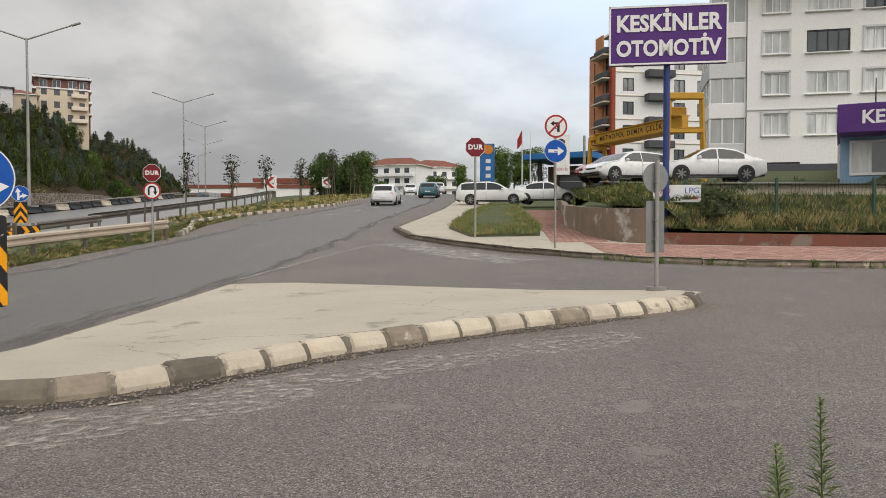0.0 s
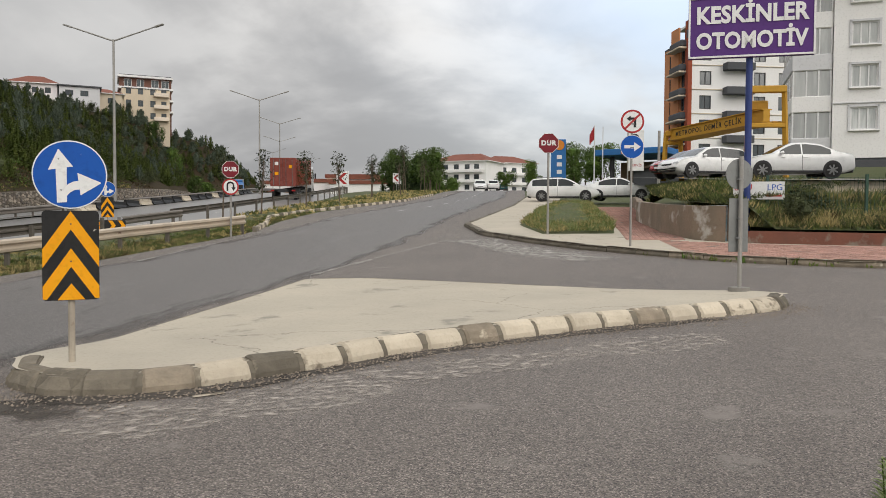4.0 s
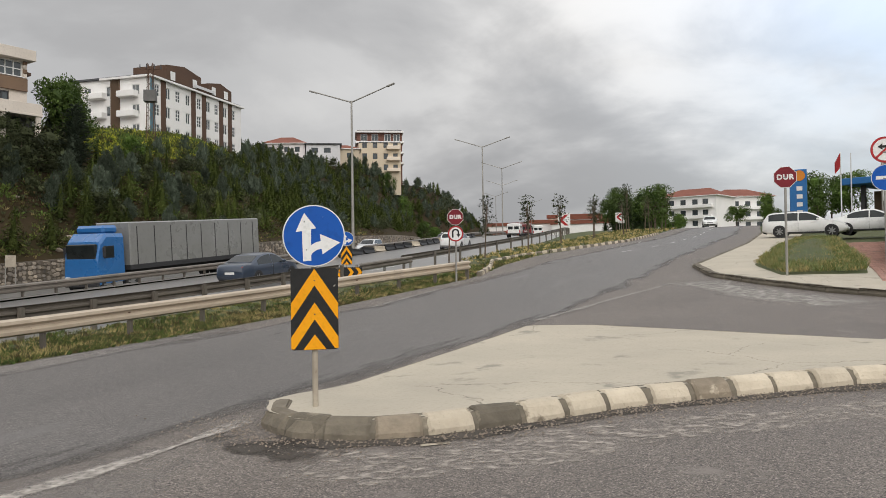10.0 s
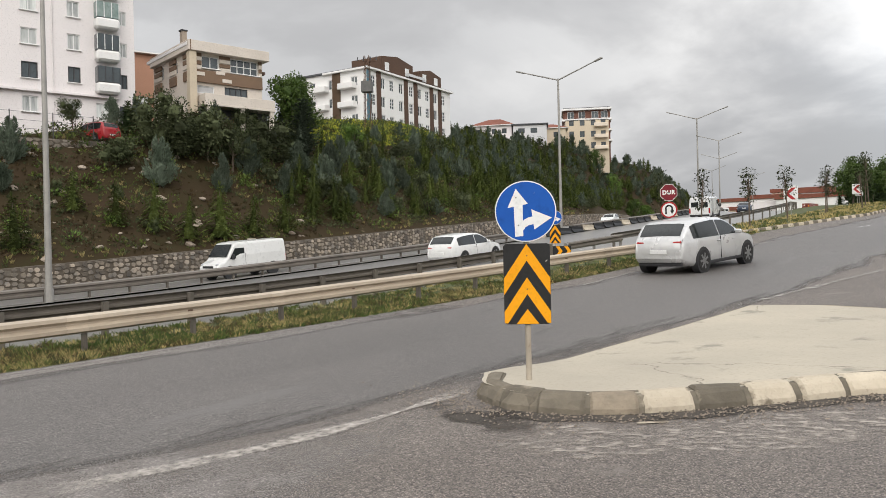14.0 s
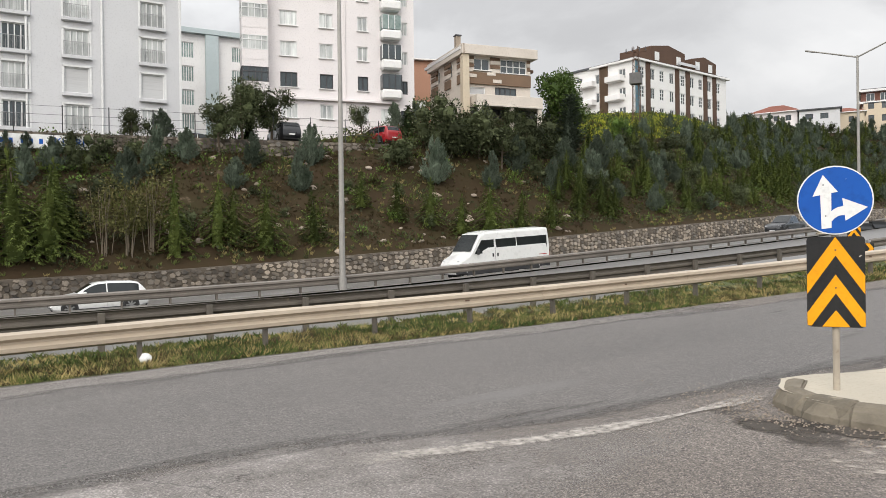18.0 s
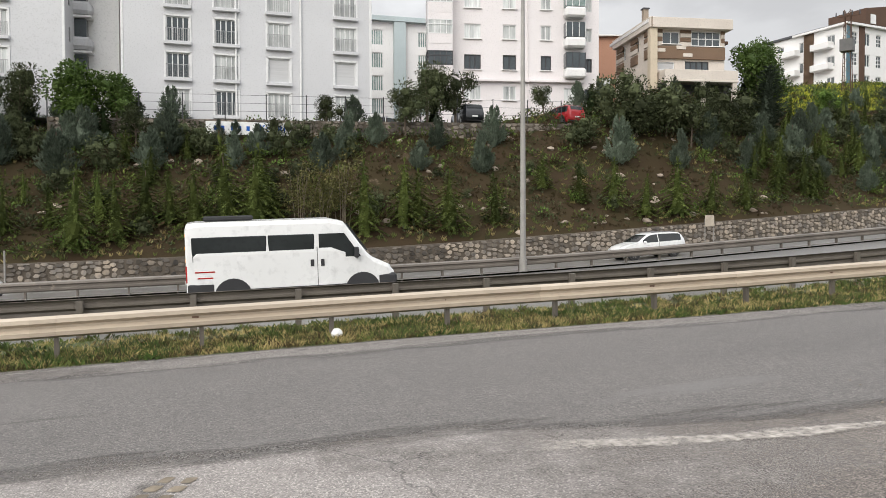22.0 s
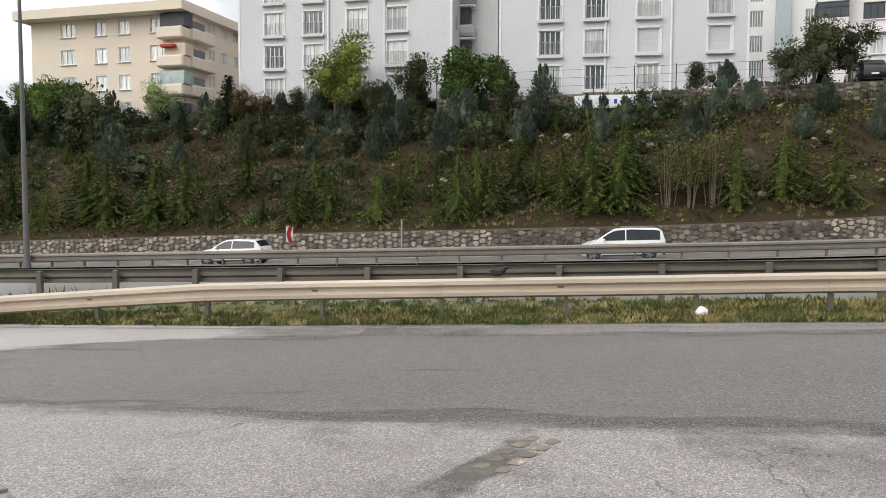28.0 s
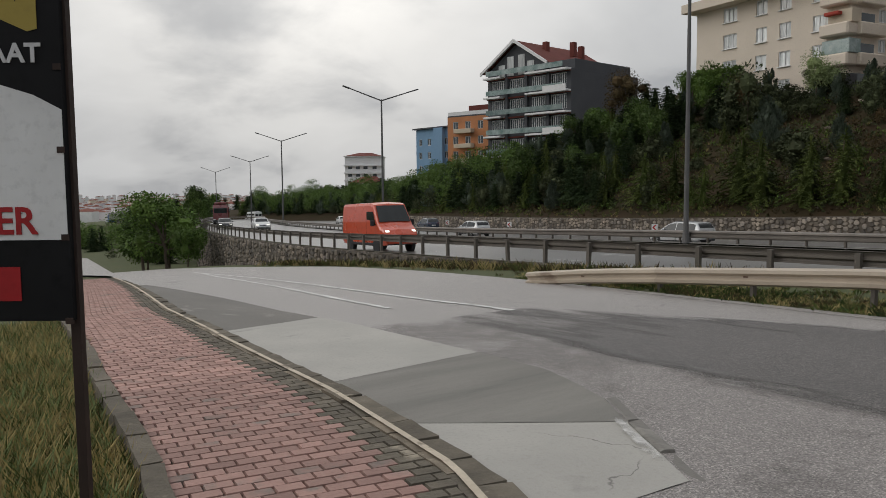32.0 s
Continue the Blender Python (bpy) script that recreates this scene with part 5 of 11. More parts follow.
def garden_wall():
    """Curved plastered wall by the path, low brick footing along the pavement, mesh fence above."""
    th = thing("garden_wall", (0, 0, 0), 0, "stained plaster garden wall with a graffiti patch", "wall", kind="structure")

    def run(name, line, h0, h1, mat, thick=0.25):
        pts = resample(line, 0.5)
        rows = []
        n_all = max(len(pts) - 1, 1)
        for i, p in enumerate(pts):
            d = (pts[min(i + 1, len(pts) - 1)] - pts[max(i - 1, 0)]).normalized()
            n = Vector((d.y, -d.x))
            h = h0 + (h1 - h0) * i / n_all
            z = ground(p.x, p.y) + 0.1
            rows.append([(p.x, p.y, z - 0.2), (p.x, p.y, z + h), (p.x + n.x * thick, p.y + n.y * thick, z + h), (p.x + n.x * thick, p.y + n.y * thick, z - 0.2)])
        return sheet(name, rows, mat, th, False)

    run("plaster_wall", [(7.2, 46), (6.2, 38), (5.0, 30), (4.9, 24.5), (5.3, 22.0), (6.2, 21.15)], 0.4, 0.98, "plaster_old")
    run("mural", [(5.25, 22.25), (5.6, 21.62), (6.15, 21.1)], 0.95, 1.0, "mural_blue", -0.012)
    run("brick_footing", [(6.2, 21.15), (11.1, 19.5), (20, 19.0), (30, 18.6)], 0.33, 0.30, "brick_red")
    verts, faces = [], []
    rng = random.Random(8)
    course = resample([(6.2, 21.15), (11.1, 19.5), (16.5, 19.2)], 0.215)
    for i, (p, q) in enumerate(zip(course, course[1:])):
        d = (q - p).normalized()
        n = Vector((d.y, -d.x))
        for k in range(4):
            if rng.random() < 0.12:
                continue
            c = p + d * (0.107 * (k % 2))
            z = ground(c.x, c.y) + 0.11 + 0.078 * k
            o = 0.012 + rng.uniform(0, 0.014)
            b0 = len(verts)
            for dz in (0.0, 0.066):
                for u, v in ((0.004, 0.0), (0.205, 0.0), (0.205, o), (0.004, o)):
                    verts.append((c.x + d.x * u + n.x * v, c.y + d.y * u + n.y * v, z + dz))
            faces += [tuple(b0 + t for t in f) for f in ((0, 1, 5, 4), (1, 2, 6, 5), (2, 3, 7, 6), (3, 0, 4, 7), (4, 5, 6, 7), (3, 2, 1, 0))]
    ob = put("bricks", mesh_of("bricks", verts, faces), "brick_red", th, label="worn red bricks of the low footing")
    ob["kind"] = "stuff"
    # bank behind the wall
    rows = []
    line = resample([(7.6, 46), (6.6, 38), (5.4, 30), (5.3, 24.5), (5.7, 22.4), (6.5, 21.4), (11.2, 19.8), (20, 19.3), (30, 18.9)], 0.8)
    for i, p in enumerate(line):
        h0 = 1.0 if p.x < 6.4 and p.y > 21.5 else 0.36
        q = Vector((max(p.x + 1.2, 10.0 if p.y > 24 else p.x + 0.2), p.y + (4.5 if p.y < 24 else 1.5)))
        rows.append([(p.x + (q.x - p.x) * k / 6, p.y + (q.y - p.y) * k / 6, (1 - k / 6) * (ground(p.x, p.y) + 0.1 + h0) + (k / 6) * bank_top(p.x, q.y) + 0.12 * math.sin(math.pi * k / 6)) for k in range(7)])
    BANK_ROWS.extend(rows)
    tagged(sheet("bank", rows, "grass_ground"), "weedy bank behind the garden wall", "bank", kind="structure")


garden_wall()


def mesh_fence():
    pts = resample([(7.2, 22.6), (11.2, 21.0), (16, 20.5), (24, 20.0)], 2.45)
    th = thing("mesh_fence", (0, 0, 0), 0, "dark green welded mesh fence on posts", "fence")
    wire = bmesh.new()
    for i, p in enumerate(pts):
        z = ground(p.x, p.y) + 0.7
        part("post", box((p.x, p.y, z + 0.5), (0.07, 0.07, 1.35)), "fence_green", th)
        if i + 1 < len(pts):
            q = pts[i + 1]
            zq = ground(q.x, q.y) + 0.7
            for k in range(1, 25):
                c = p + (q - p) * (k / 25)
                zz = z + (zq - z) * k / 25
                add_box(wire, (c.x, c.y, zz + 0.52), (0.006, 0.006, 1.15))
            for k in range(6):
                h = 0.05 + k * 0.21
                add_cyl(wire, (p.x, p.y, z + h), (q.x, q.y, zq + h), 0.004, 0.004, 4)
    part("wire_mesh", wire, "fence_green", th)


mesh_fence()

M["sign_red_text"] = surf("sign_red_text", (0.5, 0.03, 0.03), (0.45, 0.03, 0.03), 0.5, 2, 10, 0.0)


def lpg_board():
    th = thing("small_board", (6.95, 22.55, ground(6.95, 22.55) + 1.15), -8, "white fence board with red and blue lettering", "sign board")
    bd = part("board", box((0, 0, 0.3), (1.35, 0.03, 0.5), 0.005), "sign_white", th)
    letters("lettering", "UZU", 0.24, 0.002, "sign_red_text", bd, pose(-0.42, -0.018, 0.38, 90, 0, 0))
    letters("lettering", "LPG", 0.24, 0.002, "sign_blue", bd, pose(0.42, -0.018, 0.38, 90, 0, 0))
    letters("lettering", "YETKİL", 0.13, 0.002, "sign_black", bd, pose(-0.4, -0.018, 0.16, 90, 0, 0))
    part("bar", box((0.4, -0.018, 0.16), (0.4, 0.004, 0.06)), "sign_red_text", bd)


lpg_board()


def advert_at_the_verge():
    """The tall board right beside the pavement at the end of the walk."""
    M["advert_black"] = surf("advert_black", (0.009, 0.009, 0.010), (0.014, 0.014, 0.015), 0.6, 2, 15, 0.02, sheen=0.15)
    M["letter_silver"] = surf("letter_silver", (0.62, 0.62, 0.62), (0.52, 0.52, 0.52), 0.5, 2, 15, 0.02)
    M["advert_gold"] = surf("advert_gold", (0.38, 0.29, 0.06), (0.33, 0.25, 0.05), 0.45, 2, 15, 0.02)
    M["rust_post"] = surf("rust_post", (0.045, 0.026, 0.02), (0.03, 0.02, 0.016), 0.7, 3, 25, 0.2)
    th = thing("advertising_board", (-1.02, -3.66, ground(-1.02, -3.66)), 141.7, "tall black and white advertising board on rusty posts", "sign board")
    zero = -ground(-1.02, -3.66)

    def panel(name, pts, y, mat):
        return part(name, prism([(x, zero + z) for x, z in pts], y, y - 0.003), mat, bd)

    bd = part("board", box((-0.63, 0.0, zero + 0.30), (1.26, 0.035, 1.72), 0.003), "advert_black", th)
    curve = [(-1.25, 0.36), (-0.9, 0.45), (-0.6, 0.46), (-0.28, 0.41), (-0.12, 0.36), (-0.008, 0.30)]
    panel("white_field", [(-1.25, -0.225), (-0.008, -0.225)] + list(reversed(curve)), -0.018, "sign_white")
    panel("gold_shape", [(-0.42, 1.1), (-0.24, 0.66), (-0.13, 0.61), (-0.09, 0.62), (-0.09, 1.1), (-0.16, 1.1), (-0.17, 0.72), (-0.33, 1.1)], -0.018, "advert_gold")
    panel("red_block", [(-0.5, -0.475), (-0.21, -0.475), (-0.21, -0.335), (-0.5, -0.335)], -0.018, "sign_red")
    letters("lettering", "AAT", 0.105, 0.002, "letter_silver", bd, pose(-0.185, -0.021, zero + 0.522, 90, 0, 0), 1.05, 0.003)
    letters("lettering", "ER", 0.155, 0.002, "sign_red", bd, pose(-0.215, -0.024, zero - 0.152, 90, 0, 0), 1.0, 0.003)
    for x in (-0.008, -1.24):
        post = part("post", box((x, 0.03, zero * 0.5 + 0.55), (0.04, 0.04, zero + 1.3)), "rust_post", th)
        for z in (-0.56, -0.215, 0.14, 0.47):
            part("bolt", box((0, -0.045, zero + z), (0.03, 0.02, 0.025)), "rust_post", post, m=Matrix.Translation((x - 0.01, 0.03, 0)))


advert_at_the_verge()


def wall_foot_posts():
    """A small red and white curve marker and a thin pipe before the stone wall."""
    x, y = -47.6, -14.86
    z = ground(x, y)
    th = thing("curve_marker", (x, y, z), 140, "small red and white curve marker on a thin post", "road sign")
    part("post", cyl((0, 0, -0.2), (0, 0, 2.1), 0.03), "zinc_pole", th)
    board = part("board", box((0, -0.05, 1.55), (0.5, 0.02, 1.0)), "sign_white", th, "white board with a red chevron")
    bm = bmesh.new()
    for k in (-1, 1):
        vs = [bm.verts.new(p) for p in ((-0.24, -0.066, 1.55), (0.06, -0.066, 1.55), (0.24, -0.066, 1.55 + k * 0.5), (-0.06, -0.066, 1.55 + k * 0.5))]
        bm.faces.new(vs if k > 0 else vs[::-1])
    part("chevron", bm, "sign_red", board, "red chevron")
    x, y = -47.2, -7.6
    th = thing("pipe_post", (x, y, ground(x, y)), 0, "thin grey pipe standing before the stone wall", "post")
    part("pipe", cyl((0, 0, -0.2), (0.01, 0, 2.3), 0.05), "zinc_pole", th)


wall_foot_posts()

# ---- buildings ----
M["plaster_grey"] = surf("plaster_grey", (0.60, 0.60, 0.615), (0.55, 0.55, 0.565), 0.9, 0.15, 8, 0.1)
M["plaster_white"] = surf("plaster_white", (0.80, 0.79, 0.78), (0.73, 0.72, 0.71), 0.9, 0.2, 8, 0.1)
M["plaster_pink"] = surf("plaster_pink", (0.79, 0.745, 0.745), (0.73, 0.69, 0.69), 0.9, 0.2, 8, 0.1)
M["plaster_cream"] = surf("plaster_cream", (0.72, 0.625, 0.52), (0.66, 0.575, 0.48), 0.9, 0.2, 8, 0.1)
M["plaster_beige"] = surf("plaster_beige", (0.60, 0.51, 0.39), (0.54, 0.46, 0.355), 0.9, 0.2, 8, 0.1)
M["plaster_villa"] = surf("plaster_villa", (0.66, 0.595, 0.53), (0.58, 0.52, 0.46), 0.9, 0.5, 8, 0.1, spots=((0.45, 0.38, 0.30), 1.2, 0.06))
M["rock"] = surf("rock", (0.30, 0.25, 0.20), (0.22, 0.18, 0.145), 0.92, 1.5, 10, 0.5, vary=0.25)
M["plaster_orange"] = surf("plaster_orange", (0.50, 0.22, 0.10), (0.44, 0.19, 0.09), 0.9, 0.2, 8, 0.1)
M["plaster_terra"] = surf("plaster_terra", (0.42, 0.23, 0.155), (0.37, 0.20, 0.135), 0.9, 0.2, 8, 0.1)
M["plaster_blue"] = surf("plaster_blue", (0.20, 0.33, 0.48), (0.17, 0.29, 0.43), 0.9, 0.2, 8, 0.1)
M["teal_pale"] = surf("teal_pale", (0.46, 0.53, 0.54), (0.42, 0.48, 0.49), 0.8, 0.3, 8, 0.1)
M["plaster_red"] = surf("plaster_red", (0.30, 0.07, 0.035), (0.26, 0.06, 0.03), 0.9, 0.2, 8, 0.1)
M["brick_brown"] = surf("brick_brown", (0.16, 0.075, 0.055), (0.13, 0.065, 0.05), 0.9, 0.2, 8, 0.1)
M["plaster_darkgrey"] = surf("plaster_darkgrey", (0.085, 0.088, 0.095), (0.07, 0.072, 0.08), 0.85, 0.2, 8, 0.1)
M["slate_brown"] = surf("slate_brown", (0.085, 0.05, 0.035), (0.11, 0.065, 0.045), 0.85, 0.4, 10, 0.2)
M["taupe"] = surf("taupe", (0.20, 0.13, 0.085), (0.17, 0.115, 0.08), 0.85, 0.4, 10, 0.2)
M["roof_tile"] = surf("roof_tile", (0.22, 0.075, 0.05), (0.17, 0.065, 0.045), 0.9, 0.4, 8, 0.3)
M["roof_red"] = surf("roof_red", (0.17, 0.045, 0.035), (0.13, 0.04, 0.03), 0.9, 0.4, 8, 0.3)
M["frame_white"] = surf("frame_white", (0.74, 0.74, 0.735), (0.66, 0.66, 0.66), 0.5, 2, 10, 0.0)
# for dark frames, and for solid boxes that stand in for unlit space
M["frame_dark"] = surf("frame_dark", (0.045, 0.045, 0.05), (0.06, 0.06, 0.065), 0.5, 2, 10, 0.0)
M["steel_rail"] = surf("steel_rail", (0.40, 0.40, 0.40), (0.3, 0.3, 0.3), 0.4, 2, 10, 0.0, metal=0.5)
M["glass_dark"] = glass("glass_dark")
M["glass_curtain"] = surf("glass_curtain", (0.62, 0.635, 0.62), (0.22, 0.235, 0.235), 0.12, 0.9, 6, 0.0, sheen=0.8, stretch=(2.5, 1, 0.3), vary=0.25)
M["glass_pale"] = surf("glass_pale", (0.50, 0.51, 0.50), (0.30, 0.31, 0.31), 0.15, 0.9, 6, 0.0, sheen=0.8, stretch=(2.5, 1, 0.3), vary=0.2)
M["glass_green"] = surf("glass_green", (0.10, 0.16, 0.15), (0.30, 0.36, 0.34), 0.10, 0.8, 6, 0.0, sheen=0.8, vary=0.2)
M["glass_blue"] = surf("glass_blue", (0.03, 0.10, 0.14), (0.06, 0.15, 0.19), 0.10, 0.8, 6, 0.0, sheen=0.8)
M["shutter"] = surf("shutter", (0.52, 0.52, 0.525), (0.47, 0.47, 0.475), 0.6, 0.5, 3, 0.3, stretch=(0.2, 1, 8))
M["awning_red"] = surf("awning_red", (0.40, 0.06, 0.04), (0.35, 0.05, 0.035), 0.8, 2, 10, 0.1)

WINDOW_MESH = {}


def pierced(name, w, h, holes, depth):
    """A flat plate about the origin, facing -y, with rectangular holes through it, in one piece."""
    xs = sorted({round(v, 4) for v in (-w / 2, w / 2, *[x for hx, hz, hw, hh in holes for x in (hx - hw / 2, hx + hw / 2)])})
    zs = sorted({round(v, 4) for v in (-h / 2, h / 2, *[z for hx, hz, hw, hh in holes for z in (hz - hh / 2, hz + hh / 2)])})
    solid = {}
    for i in range(len(xs) - 1):
        for j in range(len(zs) - 1):
            cx, cz = (xs[i] + xs[i + 1]) / 2, (zs[j] + zs[j + 1]) / 2
            solid[i, j] = not any(abs(cx - hx) < hw / 2 and abs(cz - hz) < hh / 2 for hx, hz, hw, hh in holes)
    verts, faces, at = [], [], {}

    def v(i, j, k):
        if (i, j, k) not in at:
            at[i, j, k] = len(verts)
            verts.append((xs[i], (-0.5, 0.5)[k] * depth, zs[j]))
        return at[i, j, k]

    for (i, j), on in solid.items():
        if not on:
            continue
        faces.append((v(i, j, 0), v(i + 1, j, 0), v(i + 1, j + 1, 0), v(i, j + 1, 0)))
        faces.append((v(i, j + 1, 1), v(i + 1, j + 1, 1), v(i + 1, j, 1), v(i, j, 1)))
        for di, dj, p, q in ((-1, 0, (i, j + 1), (i, j)), (1, 0, (i + 1, j), (i + 1, j + 1)), (0, -1, (i, j), (i + 1, j)), (0, 1, (i + 1, j + 1), (i, j + 1))):
            if not solid.get((i + di, j + dj), False):
                faces.append((v(*q, 0), v(*p, 0), v(*p, 1), v(*q, 1)))
    return mesh_of(name, verts, faces)


def window_meshes(w, h, panes, bar, frame_mat, glass_mat, rows=1):
    """Shared meshes of a window: frame with mullions, and its panes."""
    key = (round(w, 2), round(h, 2), panes, frame_mat, glass_mat, rows)
    if key not in WINDOW_MESH:
        t = bar
        pw, ph = (w - t * (panes + 1)) / panes, (h - t * (rows + 1)) / rows
        holes = [(-w / 2 + t + pw / 2 + i * (pw + t), -h / 2 + t + ph / 2 + j * (ph + t), pw, ph) for i in range(panes) for j in range(rows)]
        me = pierced("window", w, h, holes, 0.08)
        me.materials.append(M[frame_mat])
        bm = box((0, 0.03, 0), (w - t, 0.012, h - t))
        gm = bpy.data.meshes.new("pane")
        bm.to_mesh(gm)
        bm.free()
        gm.materials.append(M[glass_mat])
        WINDOW_MESH[key] = (me, gm)
    return WINDOW_MESH[key]


def wall_with_holes(name, th, m, L, z0, z1, holes, mat, thick=0.22):
    """A wall in the plane y = 0 of m, facing -y, with recessed openings (x, z, w, h about their centres)."""
    xs = sorted({0.0, L, *[x for cx, cz, w, h in holes for x in (cx - w / 2, cx + w / 2)]})
    zs = sorted({z0, z1, *[z for cx, cz, w, h in holes for z in (cz - h / 2, cz + h / 2)]})
    verts, faces, at = [], [], {}

    def v(x, y, z):
        k = (round(x, 4), round(y, 4), round(z, 4))
        if k not in at:
            at[k] = len(verts)
            verts.append(k)
        return at[k]

    for i in range(len(xs) - 1):
        run = None
        for j in range(len(zs) - 1):
            cx, cz = (xs[i] + xs[i + 1]) / 2, (zs[j] + zs[j + 1]) / 2
            if any(abs(cx - hx) < w / 2 and abs(cz - hz) < h / 2 for hx, hz, w, h in holes):
                continue
            faces.append((v(xs[i], 0, zs[j]), v(xs[i + 1], 0, zs[j]), v(xs[i + 1], 0, zs[j + 1]), v(xs[i], 0, zs[j + 1])))
    for hx, hz, w, h in holes:
        a, b, c, d = (hx - w / 2, hz - h / 2), (hx + w / 2, hz - h / 2), (hx + w / 2, hz + h / 2), (hx - w / 2, hz + h / 2)
        for p, q in ((a, b), (b, c), (c, d), (d, a)):
            faces.append((v(p[0], 0, p[1]), v(p[0], thick, p[1]), v(q[0], thick, q[1]), v(q[0], 0, q[1])))
    return put(name, mesh_of(name, verts, faces), mat, th, m)


def windows_on(th, m, wins, depth=0.12):
    """Hang windows (x, z, w, h, look) on the wall plane of m."""
    for x, z, w, h, kind in wins:
        panes, frame_mat, glass_mat, rows = {
            "plain": (2, "frame_white", "glass_curtain", 1), "three": (3, "frame_white", "glass_curtain", 1), "dark": (2, "frame_dark", "glass_dark", 1),
            "wide": (4, "frame_white", "glass_curtain", 1), "french": (4, "frame_white", "glass_curtain", 1), "frenchdark": (4, "frame_white", "glass_dark", 1),
            "shut": (1, "frame_white", "shutter", 1), "darkthree": (3, "frame_dark", "glass_dark", 1), "widedark": (4, "frame_dark", "glass_dark", 1), "green": (5, "frame_white", "glass_green", 1),
            "clear": (2, "frame_white", "glass_dark", 1), "single": (1, "frame_white", "glass_dark", 1), "tall": (2, "frame_white", "glass_dark", 3), "band": (7, "frame_white", "glass_dark", 1), "villa": (4, "frame_white", "glass_dark", 2), "blue": (4, "frame_white", "glass_blue", 1)}[kind]
        me, gm = window_meshes(w, h, panes, 0.085, frame_mat, glass_mat, rows)
        ob = new("window", me)
        ob.parent = th
        ob.matrix_basis = m @ Matrix.Translation((x, depth, z))
        pn = new("pane", gm)
        pn.parent = ob
        if kind.startswith("french"):
            rk = ("railing", round(w, 2), round(h, 2))
            if rk not in WINDOW_MESH:
                gap = (w + 0.06 - 0.024 * 13) / 12
                WINDOW_MESH[rk] = pierced("railing", w + 0.06, h * 0.52, [(-w / 2 - 0.03 + 0.024 + gap / 2 + i * (gap + 0.024), 0, gap, h * 0.52 - 0.08) for i in range(12)], 0.03)
            put("railing", WINDOW_MESH[rk], "steel_rail", ob, Matrix.Translation((0, -depth - 0.06, -h * 0.22)))


def block(name, A, B, deep, z0, z1, mat, wins=(), side=(), left=(), label="", side_mat=None, roof=None, category="apartment building", over=0.0, roof_h=0.0, roof_mat="plaster_darkgrey", extra=None):
    """A building: the front runs from plan point A to B (left to right as seen), with walls, windows and a roof slab."""
    d = Vector((B[0] - A[0], B[1] - A[1]))
    L = d.length
    th = thing(name, (A[0], A[1], z0), math.degrees(math.atan2(d.y, d.x)), label, category)
    H = z1 - z0
    hole = lambda ws: [(x, z, w, h) for x, z, w, h, _ in ws]
    base = -6.0
    I = Matrix.Identity(4)
    mr, ml = Matrix.Translation((L, 0, 0)) @ Matrix.Rotation(math.pi / 2, 4, "Z"), Matrix.Translation((0, deep, 0)) @ Matrix.Rotation(-math.pi / 2, 4, "Z")
    wall_with_holes("front_wall", th, I, L, base, H, hole(wins), mat)
    windows_on(th, I, wins)
    wall_with_holes("side_wall", th, mr, deep, base, H, hole(side), side_mat or mat)
    windows_on(th, mr, side)
    wall_with_holes("side_wall", th, ml, deep, base, H, hole(left), side_mat or mat)
    windows_on(th, ml, left)
    part("rear_wall", box((L / 2, deep - 0.1, (H + base) / 2), (L - 0.1, 0.2, H - base)), mat, th)
    # near-black filler added inside the walls, in place of unlit rooms
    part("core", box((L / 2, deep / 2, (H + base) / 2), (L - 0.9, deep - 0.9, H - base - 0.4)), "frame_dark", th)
    if roof_h:
        e = over
        bm = bmesh.new()
        ridge = 0.25 * min(L, deep)
        vs = [bm.verts.new(p) for p in ((-e, -e, H), (L + e, -e, H), (L + e, deep + e, H), (-e, deep + e, H), (ridge + 1, deep / 2, H + roof_h), (L - ridge - 1, deep / 2, H + roof_h))]
        for f in ((0, 1, 5, 4), (1, 2, 5), (2, 3, 4, 5), (3, 0, 4), (3, 2, 1, 0)):
            bm.faces.new([vs[i] for i in f])
        part("roof", bm, roof_mat, th)
        part("eaves_board", box((L / 2, deep / 2, H - 0.08), (L + 2 * e + 0.1, deep + 2 * e + 0.1, 0.16)), "plaster_white", th)
    else:
        part("roof", box((L / 2, deep / 2, H + 0.12), (L + 2 * over, deep + 2 * over, 0.3), 0.02), roof_mat, th)
    if extra:
        extra(th, L, H)
    return th


def grid_wins(cols, floors, fh, z, w, h, kind="plain", pick=None):
    """Windows on a grid; cols: x of their centres; z: height of the lowest centres; pick(i, j) may name another look."""
    return [(x, z + j * fh, w, h, (pick(i, j) if pick else None) or kind) for i, x in enumerate(cols) for j in range(floors)]


def slab(th, name, c, s, mat, bevel=0.02):
    return part(name, box(c, s, bevel), mat, th)


# grey apartment blocks above the retaining wall
def grey_pick(seed):
    rng = random.Random(seed)
    table = {}

    def pick(i, j):
        if (i, j) not in table:
            table[(i, j)] = rng.choice(("french", "french", "frenchdark", "french", "frenchdark"))
        return table[(i, j)]
    return pick


